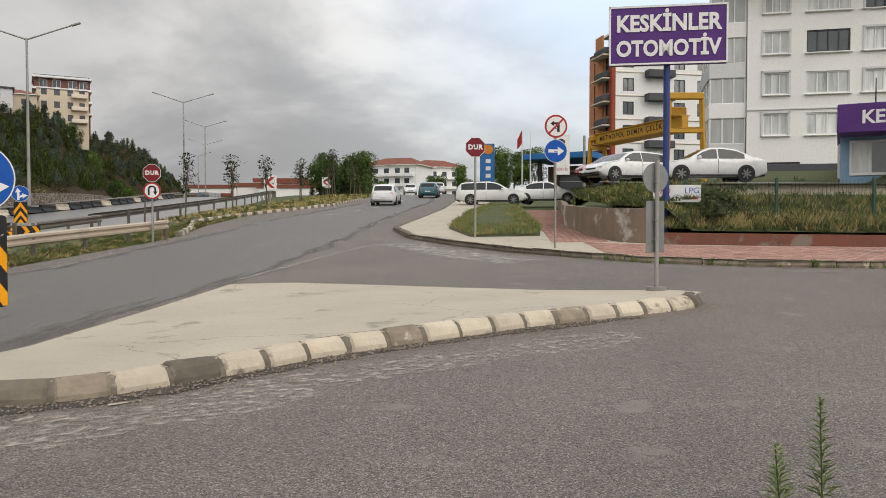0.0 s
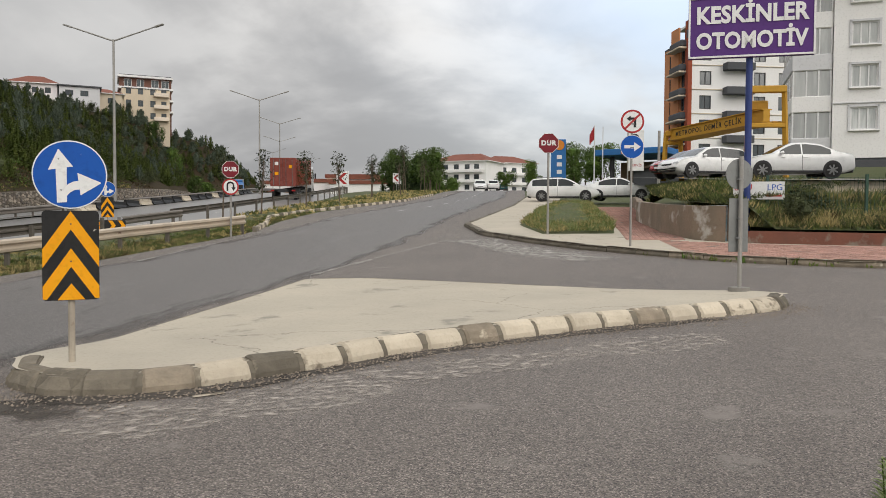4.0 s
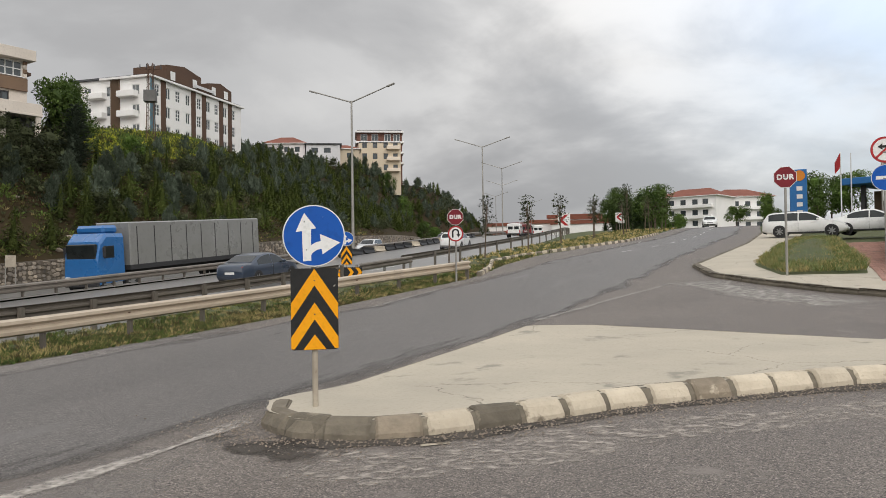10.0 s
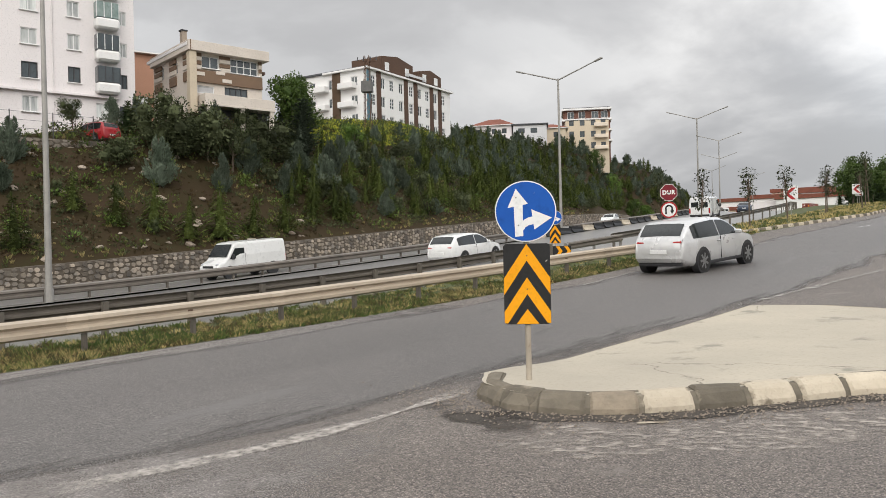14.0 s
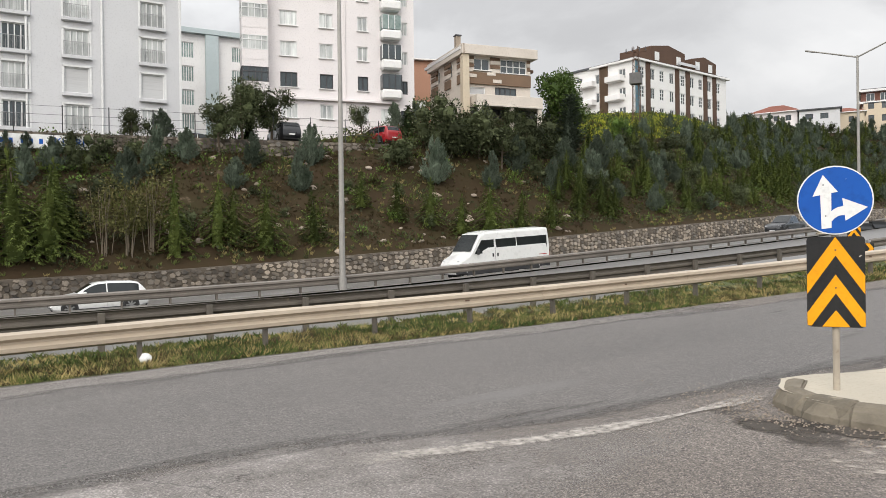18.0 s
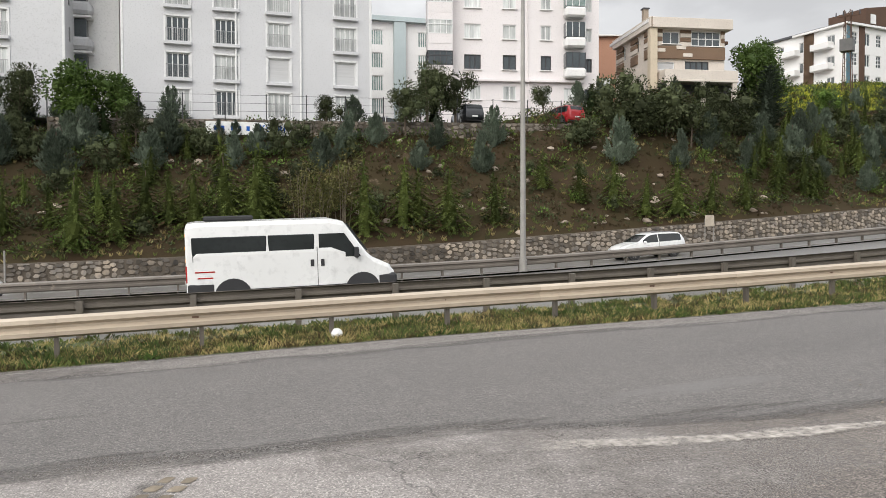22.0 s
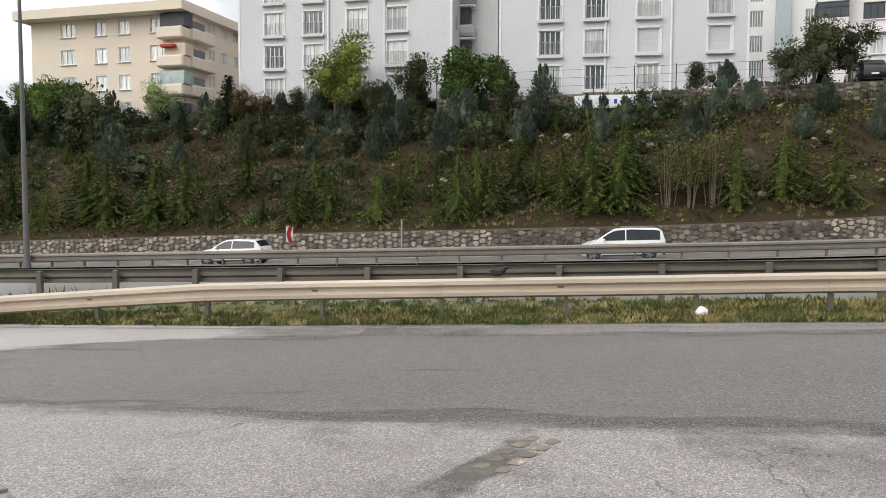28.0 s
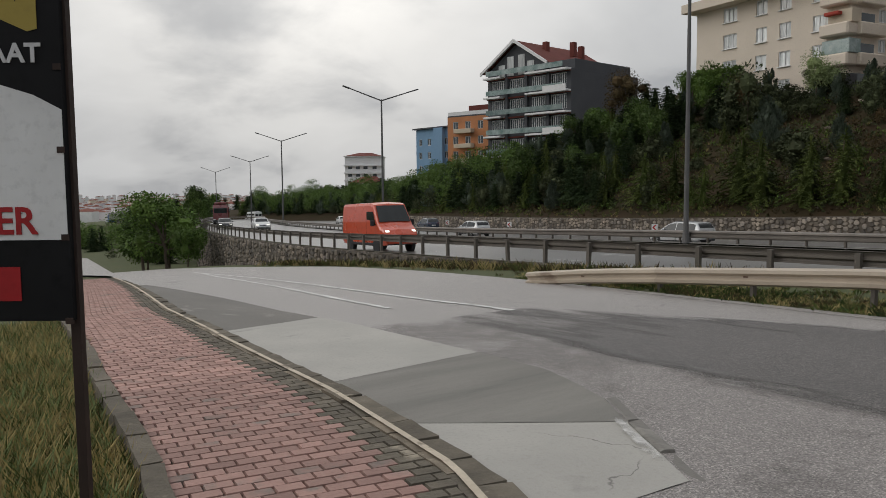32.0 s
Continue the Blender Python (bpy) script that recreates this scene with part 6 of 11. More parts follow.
def grey_dress(cols, fh, z, floors, w):
    def extra(th, L, H):
        for x in cols:
            for j in range(floors):
                slab(th, "balcony_sill", (x, -0.17, z + j * fh - 1.14), (w + 0.34, 0.34, 0.26), "plaster_grey")
                bm = bmesh.new()
                for c, s in (((x - w / 2 - 0.09, -0.03, z + j * fh), (0.16, 0.06, 2.2)), ((x + w / 2 + 0.09, -0.03, z + j * fh), (0.16, 0.06, 2.2)), ((x, -0.03, z + j * fh + 1.06), (w + 0.34, 0.06, 0.14))):
                    add_box(bm, c, s)
                part("window_trim", bm, "frame_white", th)
        slab(th, "plinth", (L / 2, -0.08, 0.1), (L + 0.2, 0.16, 0.5), "plaster_darkgrey")
        for x in (L * 0.435, L * 0.70):
            part("downpipe", cyl((x, -0.1, 0), (x, -0.1, H), 0.09, 0.09, 8), "frame_white", th)
        for x in (-0.05, L + 0.02):
            slab(th, "corner_strip", (x, 0.02, H / 2), (0.2, 0.14, H), "frame_white")
    return extra


fh = 2.86
pk = grey_pick(3)
shuts = {(2, 1), (3, 1)}
cols = [4.05, 7.75, 11.9, 17.4]
block("apartment_block", (-65.4, -2.2), (-64.2, 17.3), 14, 8.5, 8.5 + 7 * fh, "plaster_grey", grid_wins(cols, 7, fh, 1.75, 1.75, 2.0, "french", lambda i, j: "shut" if (i, j) in shuts else pk(i, j)), grid_wins([3, 7.5], 7, fh, 1.6, 1.3, 1.4, "plain"), grid_wins([11], 7, fh, 1.6, 0.7, 1.2, "dark"), "grey rendered apartment block with white French windows", extra=grey_dress(cols, fh, 1.75, 7, 1.75))
pk2 = grey_pick(8)
cols2 = [3.3, 7.0, 11.0, 14.6]
block("apartment_block", (-68.0, -25.6), (-65.8, -6.4), 14, 8.2, 8.2 + 7 * fh, "plaster_grey", grid_wins(cols2, 7, fh, 1.75, 1.75, 2.0, "french", pk2), grid_wins([2.2], 7, fh, 1.6, 0.6, 1.2, "dark"), grid_wins([3, 9], 7, fh, 1.6, 1.3, 1.4), "grey rendered apartment block with white French windows", extra=grey_dress(cols2, fh, 1.75, 7, 1.75))


def stair_balconies():
    """Dark glazed balconies and pale curved ones in the gap between the two grey blocks."""
    th = thing("balcony_tower", (-70.5, -6.3, 8.3), 83, "recessed tower of grey balconies with dark screens", "apartment building")
    part("wall", box((1.8, 3.0, 8), (3.8, 6, 28)), "plaster_white", th)
    for j in range(7):
        z = 1.2 + j * fh
        part("balcony", box((0.5, -0.6, z), (2.6, 1.4, 1.0), 0.25), "plaster_grey", th)
        part("screen", box((0.35, -0.35, z + 1.25), (2.0, 0.9, 1.5), 0.02), "glass_dark", th)
        part("slab", box((0.5, -0.55, z + 2.15), (2.6, 1.3, 0.18), 0.02), "plaster_white", th)


stair_balconies()

# low buildings seen in the alley
block("apartment_block", (-94.0, 25.0), (-93.3, 34.0), 12, 13.5, 26.0, "plaster_white", grid_wins([1.2, 4.0, 7.2], 4, 2.85, 2.0, 1.5, 1.9, "green"), (), (), "white apartment block with pale green glazed bays", extra=lambda th, L, H: [slab(th, "parapet", (L / 2, -0.2, H + 0.3), (L + 0.6, 1.0, 0.6), "teal_pale"), slab(th, "bay", (4.0, -0.35, H / 2), (1.5, 0.5, H), "teal_pale"), slab(th, "bay", (7.9, -0.35, H / 2), (0.6, 0.9, H), "plaster_pink")])
block("apartment_block", (-89, -8.5), (-87.5, -1), 10, 9, 34, "plaster_white", grid_wins([1.5, 4.5], 8, 2.9, 1.8, 1.5, 1.5, "dark"), (), (), "tall white apartment block in the gap", extra=lambda th, L, H: [slab(th, "balcony", (3.0, -0.7, 1.0 + 2.9 * j), (4.2, 1.4, 0.9), "plaster_grey", 0.2) for j in range(8)])


# pale pink block with a glazed corner bay
def pink_block():
    A, B = (-66.86, 24.53), (-63.28, 39.1)
    f = 2.8
    z0, zg = 9.2, 3.42
    n = 5
    wins = []
    for x, w, k in ((3.05, 1.55, "three"), (6.5, 1.25, "plain"), (9.95, 1.0, "plain")):
        for j in range(n):
            wins.append((x, zg + j * f, w, 1.35, ("darkthree" if w > 1.4 else "dark") if j == 1 else k))
    wins += [(13.98, zg - 0.15 + j * f, 0.72, 1.25, "dark" if j < 2 else "plain") for j in range(n)]
    wins.append((12.4, zg - 0.1, 1.5, 1.3, "three"))

    def extra(th, L, H):
        # over the ground floor, bays and balconies stand forward
        for j in range(1, n):
            z = zg + j * f
            bay = part("corner_bay", box((-0.05, -0.35, z - 1.05), (2.3, 1.7, 1.0), 0.04), "plaster_pink", th)
            part("bay_lintel", box((-0.05, -0.35, z + 1.0), (2.3, 1.7, 0.75), 0.04), "plaster_pink", bay)
            dark = j == 1
            part("pane", box((-0.05, -1.16, z + 0.04), (2.1, 0.03, 1.2), 0.01), "glass_dark" if dark else "glass_curtain", bay)
            part("pane", box((-1.16, -0.35, z + 0.04), (0.03, 1.5, 1.2), 0.01), "glass_dark" if dark else "glass_curtain", bay)
            bm = bmesh.new()
            for x in (-1.15, -0.6, -0.05, 0.5, 1.05):
                add_box(bm, (x, -1.18, z + 0.04), (0.08, 0.06, 1.26))
            for y in (-0.7, 0.0, 0.45):
                add_box(bm, (-1.18, y, z + 0.04), (0.06, 0.08, 1.26))
            for dz in (-0.6, 0.22, 0.62):
                add_box(bm, (-0.05, -1.18, z + 0.04 + dz), (2.3, 0.07, 0.08))
                add_box(bm, (-1.18, -0.35, z + 0.04 + dz), (0.07, 1.7, 0.08))
            part("frame", bm, "frame_dark" if dark else "frame_white", bay)
            part("balcony", box((12.55, -0.45, z - 1.0), (2.0, 1.1, 0.95), 0.18), "plaster_white", th)
            gl = part("balcony_glass", box((12.55, -0.40, z + 0.2), (1.85, 0.95, 1.35), 0.03), "glass_dark" if j in (1, 2) else "glass_green", th)
            bm = bmesh.new()
            for x in (-0.92, -0.31, 0.31, 0.92):
                add_box(bm, (12.55 + x, -0.89, z + 0.2), (0.06, 0.05, 1.35))
            part("frame", bm, "frame_dark" if j == 1 else "frame_white", gl)
        # thin ledges added to cast the shadow line of the forward storeys
        for x0, x1, o in ((1.1, 5.2, 0.42), (5.2, 8.3, 0.34), (8.3, 13.5, 0.42)):
            slab(th, "storey_edge", ((x0 + x1) / 2, -o / 2, zg + 1.1), (x1 - x0, o, 0.22), "plaster_pink")
        for x, w in ((3.05, 1.55), (6.5, 1.25), (9.95, 1.0)):
            for j in range(n):
                slab(th, "window_sill", (x, -0.07, zg + j * f - 0.72), (w + 0.2, 0.2, 0.08), "plaster_white")
        slab(th, "drainpipe", (8.25, -0.08, H / 2 + 1), (0.10, 0.10, H - 2), "plaster_pink")
        slab(th, "cornice", (L / 2 + 0.3, 5, H + 0.05), (L + 1.6, 12, 0.35), "plaster_white")
        slab(th, "parapet", (L - 2.2, 0.5, H - 0.2), (4.8, 2.4, 0.7), "plaster_white")

    return block("apartment_block", A, B, 13, z0, z0 + zg + n * f - 0.9, "plaster_pink", wins, grid_wins([2.0, 5.5], n, f, zg, 0.9, 1.3, "plain"), grid_wins([4, 9], n, f, zg, 1.2, 1.3, "plain"), "pale pink apartment block with a glazed corner bay", extra=extra)


pink_block()
block("apartment_block", (-84, 46), (-80, 58), 10, 10, 23.6, "plaster_terra", grid_wins([2, 6], 3, 2.9, 2.0, 1.2, 1.3), (), (), "terracotta rendered block behind the villa", roof_h=1.2, over=0.5, roof_mat="roof_tile")


def villa():
    """The flat-roofed house with taupe bands, a terrace with the shade below it made as a dark slab, and a chimney."""
    A, B = (-61.9, 43.9), (-60.37, 51.13)
    z0 = 13.2
    wins = [(2.0, 4.83, 1.74, 1.15, "clear"), (5.5, 4.83, 2.95, 1.4, "villa"), (1.5, 2.2, 1.7, 0.75, "shut"), (4.6, 2.2, 2.4, 0.95, "widedark")]
    left = [(2.2, 4.7, 1.0, 1.3, "clear"), (5.6, 4.7, 1.0, 1.3, "clear")]

    def extra(th, L, H):
        slab(th, "fascia", (L / 2, 4.0, H - 0.02), (L + 0.9, 9.6, 0.95), "plaster_villa")
        slab(th, "fascia_joint", (-0.25, -0.82, H - 0.02), (0.08, 0.06, 0.95), "taupe")
        slab(th, "corner_pier", (0.05, -0.25, H / 2 - 0.2), (0.7, 0.7, H), "plaster_beige")
        # the upper storey stands forward: taupe stone with pale blocks
        slab(th, "stone_band", (L / 2 + 0.2, -0.12, 3.42), (L - 0.5, 0.24, 1.15), "taupe")
        for x, w in ((0.75, 0.74), (3.44, 1.1), (7.2, 0.35)):
            for z, m in ((4.25, "plaster_villa"), (4.68, "taupe"), (5.1, "plaster_villa"), (5.42, "taupe")):
                slab(th, "stone_block", (x, -0.05, z), (w, 0.1, 0.36), m)
        for x, z in ((0.85, 3.62), (3.55, 3.2), (2.9, 3.9)):
            slab(th, "stone_block", (x, -0.26, z), (0.95, 0.06, 0.34), "plaster_villa")
        for z, m in ((3.4, "taupe"), (4.25, "plaster_villa"), (4.7, "taupe"), (5.3, "taupe")):
            for y, w in ((0.75, 1.3), (3.9, 1.6), (7.6, 1.8)):
                slab(th, "stone_block", (-0.06, y, z), (0.14, w, 0.42 if z > 4 else 0.9), m)
        slab(th, "window_sill", (2.0, -0.14, 4.2), (1.95, 0.26, 0.08), "plaster_white")
        slab(th, "window_sill", (5.5, -0.14, 4.08), (3.15, 0.26, 0.08), "plaster_white")
        slab(th, "chimney", (0.1, 1.6, H + 1.0), (0.5, 0.5, 1.5), "rock")
        slab(th, "chimney_cap", (0.1, 1.6, H + 1.8), (0.66, 0.66, 0.14), "frame_dark")
        slab(th, "roof_deck", (L + 0.9, 4.6, H - 0.9), (1.8, 4.0, 0.3), "slate_brown")
        slab(th, "terrace_parapet", (4.2, -1.75, 1.05), (7.2, 0.18, 0.95), "plaster_villa")
        slab(th, "terrace_parapet", (0.7, -0.9, 1.05), (0.18, 1.6, 0.95), "plaster_villa")
        slab(th, "terrace_parapet", (7.72, -0.9, 1.05), (0.18, 1.6, 0.95), "plaster_villa")
        slab(th, "terrace_slab", (4.2, -0.9, 0.52), (7.3, 1.95, 0.2), "plaster_villa")
        for x in (0.95, 4.4, 7.5):
            slab(th, "column", (x, -1.6, -0.9), (0.4, 0.35, 2.7), "plaster_villa")
        # near-black slab painted in for the shade below the terrace
        slab(th, "undercroft", (4.2, -0.2, -0.9), (6.9, 0.3, 2.6), "frame_dark")

    block("villa", A, B, 9, z0, z0 + 6.1, "plaster_villa", wins, (), left, "pale flat-roofed villa with taupe stone bands and a raised terrace", category="house", extra=extra, over=0.5, roof_mat="plaster_white")


villa()


def white_brown_block():
    A, B = (-80.3, 88.6), (-82.6, 113.3)
    z0, f = 18.7, 2.9
    wins = []
    for i, x in enumerate((1.6, 4.2, 6.6, 9.2, 12.2, 14.8, 17.2, 19.8, 22.4)):
        for j in range(3):
            wins.append((x, 1.6 + j * f, 1.15, 1.7, "tall" if i % 2 == 0 else "clear"))
    left = [(x, 1.6 + j * f, 1.3, 1.5, "clear") for x in (2, 6, 10.5) for j in range(3)]

    def extra(th, L, H):
        for x in (3.0, 10.6, 13.5, 18.5, 21.2):
            slab(th, "brown_panel", (x, -0.05, H / 2), (1.1, 0.14, H), "slate_brown")
        slab(th, "glass_corner", (0.35, -0.06, H / 2 - 0.2), (0.9, 0.16, H), "glass_blue")
        for x0, x1, h in ((4.0, 13.0, 2.6), (15.0, 22.0, 2.2)):
            at = part("attic", add_prism(bmesh.new(), [(x0, H), (x1, H), (x1, H + h), ((x0 + x1) / 2, H + h + 0.7), (x0, H + h)], 0.1, 6.0), "slate_brown", th)
            for x in (x0 + 1.5, x1 - 1.8):
                part("window", box((x, 0.06, H + 1.2), (1.1, 0.1, 1.3), 0.02), "frame_white", at)
        slab(th, "eaves_board", (L / 2, 4, H), (L + 1.0, 9, 0.3), "plaster_white")
        for j in range(3):
            for x in (3, 8.5):
                part("balcony", box((-0.55, 12 - x, 0.9 + j * f), (1.2, 3.0, 0.9), 0.05), "plaster_white", th)
            slab(th, "brown_panel", (-0.06, 6.0, H / 2), (0.14, 1.6, H), "taupe")
        part("bar", box(((L * 0.55), -0.14, H + 0.9), (5.5, 0.05, 0.45)), "plaster_grey", th, "unreadable lettering")

    block("apartment_block", A, B, 13, z0, z0 + 3 * f + 0.5, "plaster_white", wins, (), left, "white apartment block with brown panels and attic", extra=extra, over=0.3)


white_brown_block()
block("house", (-97, 168.0), (-90, 172), 10, 22, 29, "plaster_beige", grid_wins([2, 5.5], 2, 2.9, 2.4, 1.1, 1.3, "dark"), (), (), "beige house with a low tiled roof on the hill", category="house", roof_h=1.6, over=0.5, roof_mat="roof_tile")
block("apartment_block", (-93.3, 178), (-83.9, 183.5), 12, 24, 31.5, "plaster_beige", grid_wins([1.5, 4.2, 7.0, 9.5], 3, 2.9, 1.2, 1.2, 1.5, "dark"), grid_wins([3], 3, 2.9, 1.2, 1.2, 1.5, "dark"), (), "beige apartment block with balconies on the hilltop", extra=lambda th, L, H: [slab(th, "balcony", (L - 2, -0.6, 0.5 + 2.9 * j), (3.4, 1.2, 0.9), "plaster_cream", 0.05) for j in range(3)])
block("apartment_block", (-100.2, 190), (-89.2, 196), 12, 28, 37.0, "brick_brown", grid_wins([2, 5, 8.5, 11], 3, 2.9, 1.4, 1.8, 1.9, "clear"), grid_wins([3, 7], 3, 2.9, 1.4, 1.5, 1.5, "dark"), (), "dark red apartment block with white floor bands", extra=lambda th, L, H: [slab(th, "floor_band", (L / 2, 5.5, 2.9 * j), (L + 0.8, 13, 0.5), "plaster_white") for j in range(4)])
block("house", (-108, 157.0), (-99, 161), 10, 24, 29.5, "plaster_pink", grid_wins([2, 5.5, 8], 1, 2.9, 4.0, 1.2, 1.2, "dark"), (), (), "pink house with a red tiled roof", category="house", roof_h=2.2, over=0.6, roof_mat="roof_tile")
block("house", (-98, 160.0), (-91, 164), 9, 25, 29, "plaster_grey", grid_wins([2, 5], 1, 2.9, 2.6, 1.6, 1.2, "dark"), (), (), "low grey house on the hilltop", category="house", over=0.4)


def pylon_transformer():
    th = thing("transformer_tower", (-71.5, 79.0, hill(-71.5, 79.0) - 0.3), 30, "rusty lattice mast carrying a transformer and insulators", "utility pole")
    bm = bmesh.new()
    for x in (-0.5, 0.5):
        for y in (-0.5, 0.5):
            add_cyl(bm, (x, y, 0), (x * 0.6, y * 0.6, 10.5), 0.06, 0.05, 5)
    for k in range(9):
        z = 0.6 + k * 1.1
        add_cyl(bm, (-0.45, -0.45, z), (0.45, -0.45, z + 1.0), 0.03, 0.03, 4)
        add_cyl(bm, (0.45, -0.45, z), (-0.45, -0.45, z + 1.0), 0.03, 0.03, 4)
    part("mast", bm, "slate_brown", th)
    part("transformer", box((0, -0.2, 6.2), (1.5, 1.2, 1.5), 0.05), "pole_dark", th)
    part("crossarm", box((0, 0, 9.8), (2.8, 0.12, 0.12)), "slate_brown", th)
    for x in (-1.3, -0.5, 0.5, 1.3):
        part("insulator", cyl((x, 0, 9.85), (x, 0, 10.4), 0.09, 0.05, 8), "frame_dark", th)


pylon_transformer()


# cream block, its corner balconies turned to the slope
def cream_block():
    A, B = (-77.4, -51.8), (-74.4, -33.8)
    z0, f, n = 8.0, 2.78, 4
    wins = []
    for x, w in ((4.6, 1.8), (8.6, 1.35), (11.4, 1.35), (15.4, 1.9)):
        for j in range(n):
            wins.append((x, 1.3 + j * f, w, 1.5, "three" if w > 1.5 else "plain"))

    def extra(th, L, H):
        slab(th, "eaves_board", (L / 2, 5.2, H + 0.1), (L + 1.8, 13.5, 0.95), "plaster_cream")
        for j in range(n):
            z = 0.0 + j * f
            # loggias and dark openings are solid boxes, their shade put in as colour
            dark = part("loggia", box((L - 0.02, 2.0, z + 1.0), (0.1, 3.4, 1.7)), "glass_dark", th)
            if j:
                part("balcony", box((L - 1.0, -0.1, z + 0.25), (3.0, 1.8, 1.15), 0.15), "plaster_cream", th)
                part("balcony", box((L + 0.45, 2.4, z + 0.25), (1.0, 4.0, 1.15), 0.1), "plaster_cream", th)
            if j in (1,):
                part("balcony_glass", box((L - 0.8, 0.0, z + 1.45), (2.8, 1.7, 1.3), 0.05), "glass_green", th)
            elif j == 3:
                part("opening", box((L - 0.8, 0.05, z + 1.5), (2.8, 1.4, 1.3), 0.02), "frame_dark", th)
            elif j == 2:
                part("awning", box((L - 1.1, -0.9, z + 1.7), (1.5, 0.6, 0.3), 0.05), "awning_red", th)
                part("opening", box((L - 0.6, 0.1, z + 1.4), (2.4, 1.4, 1.2), 0.02), "plaster_beige", th)
            else:
                part("opening", box((L - 0.9, 0.06, z + 0.6), (2.6, 1.4, 2.2), 0.02), "frame_dark", th)
        for x, wd in ((4.6, 1.8), (8.6, 1.35), (11.4, 1.35), (15.4, 1.9)):
            for j in range(n):
                slab(th, "window_sill", (x, -0.08, 1.3 + j * f - 0.8), (wd + 0.2, 0.2, 0.08), "plaster_white")
        for x in (5.0, 11.5, 12.6):
            slab(th, "chimney", (x, 4.0, H + 1.2), (0.7, 0.7, 1.4), "roof_red")
        slab(th, "side_balcony", (-0.6, 3.0, H - 1.6), (1.2, 3.0, 1.0), "plaster_cream")

    block("apartment_block", A, B, 12, z0, z0 + n * f - 0.15, "plaster_cream", wins, grid_wins([5, 7.5, 10], n, f, 1.8, 1.2, 1.2, "plain"), (), "cream apartment block with projecting eaves and corner balconies", extra=extra, over=0.5, roof_mat="plaster_cream")


cream_block()


def gable_block():
    A, B = (-82.4, -92.6), (-83.8, -76.4)
    z0, f, n = 1.0, 3.0, 5
    wins = []
    L = 16.26
    for j in range(n):
        for x in (2.2, 6.0, 10.4, 14.0):
            wins.append((x, 1.7 + j * f, 2.9, 2.1, "band"))

    def extra(th, L, H):
        for j in range(n + 1):
            for x0, x1 in ((0.0, 3.6), (8.6, L)):
                part("balcony", box(((x0 + x1) / 2, -0.6, 0.15 + j * f), (x1 - x0, 1.3, 0.28), 0.03), "plaster_white", th)
            if j % 2 == 0 and j:
                part("parapet", box((L - 2.2, -1.15, 0.6 + j * f), (4.2, 0.15, 0.8), 0.02), "plaster_white", th)
            part("balcony_rail", box((L / 2, -1.2, 0.85 + j * f), (L * 0.92, 0.03, 0.75)), "glass_green", th)
            part("floor_band", box((L / 2, -0.12, 0.0 + j * f), (L, 0.3, 0.22)), "roof_red", th)
        for x in (4.2, 8.1, 12.3):
            slab(th, "pier", (x, -0.2, H / 2), (0.5, 0.45, H), "plaster_darkgrey")
        g1 = part("gable", add_prism(bmesh.new(), [(0, H), (11.5, H), (11.5, H + 1.6), (6.0, H + 5.0), (0, H + 1.2)], 0.0, 12.0), "plaster_darkgrey", th)
        for x, h in ((3.0, 1.8), (4.8, 2.9), (7.0, 3.0), (8.8, 1.9)):
            part("window", box((x, -0.05, H + 0.3 + h / 2), (1.3, 0.1, h), 0.02), "glass_curtain", g1)
        part("bargeboard", add_prism(bmesh.new(), [(-0.9, H + 0.75), (-0.9, H + 1.2), (6.0, H + 5.6), (12.5, H + 1.6), (12.5, H + 1.15), (6.0, H + 5.1)], -0.9, -0.6), "plaster_white", g1)
        bm = bmesh.new()
        vs = [bm.verts.new(p) for p in ((-0.9, -0.8, H + 1.05), (6.0, -0.8, H + 5.45), (6.0, 16, H + 5.45), (-0.9, 16, H + 1.05), (13.5, -0.8, H + 1.0), (13.5, 16, H + 1.0))]
        for q in ((0, 1, 2, 3), (1, 4, 5, 2)):
            bm.faces.new([vs[i] for i in q])
        part("roof", bm, "roof_red", th)
        for x, y in ((8.0, 4.5), (10.5, 8), (9.0, 12)):
            slab(th, "chimney", (x, y, H + 4.4), (0.8, 0.8, 2.2), "roof_red")
        slab(th, "top_storey", (L / 2 + 1.5, 8, H + 0.9), (L - 3.2, 14, 1.6), "plaster_darkgrey")

    block("apartment_block", A, B, 17, z0, z0 + n * f, "plaster_darkgrey", wins, (), (), "modern grey block with glazed gable and red roof", extra=extra)


gable_block()
block("apartment_block", (-95.3, -119), (-97.3, -109.4), 14, 1.0, 12.8, "plaster_orange", grid_wins([2, 5, 8], 4, 2.8, 1.7, 1.3, 1.5, "clear"), grid_wins([3, 7], 4, 2.8, 1.7, 1.4, 1.3, "clear"), (), "orange rendered apartment block with balconies", extra=lambda th, L, H: [*[slab(th, "balcony", (4.5, -0.6, 0.6 + 2.8 * j), (4.2, 1.2, 0.8), "plaster_beige", 0.05) for j in range(4)], slab(th, "terrace_rail", (L / 2, 0.2, H + 0.6), (L, 0.1, 0.8), "frame_white"), slab(th, "stair_head", (L / 2 + 1, 6, H + 1.2), (6, 6, 2.2), "roof_red")])
block("apartment_block", (-100.2, -136), (-100.4, -125.2), 12, 0.0, 11.6, "plaster_blue", grid_wins([1.5, 4.5, 7.5, 10], 3, 2.8, 3.2, 1.1, 1.4, "clear"), (), (), "blue rendered apartment block with dark eaves", extra=lambda th, L, H: [slab(th, "bay", (L - 2.5, -0.4, H / 2 + 1), (3.0, 0.8, H - 2), "plaster_blue"), slab(th, "plinth", (L / 2, -0.5, 0.3), (L + 0.6, 1.0, 3.0), "plaster_white")], over=0.6)
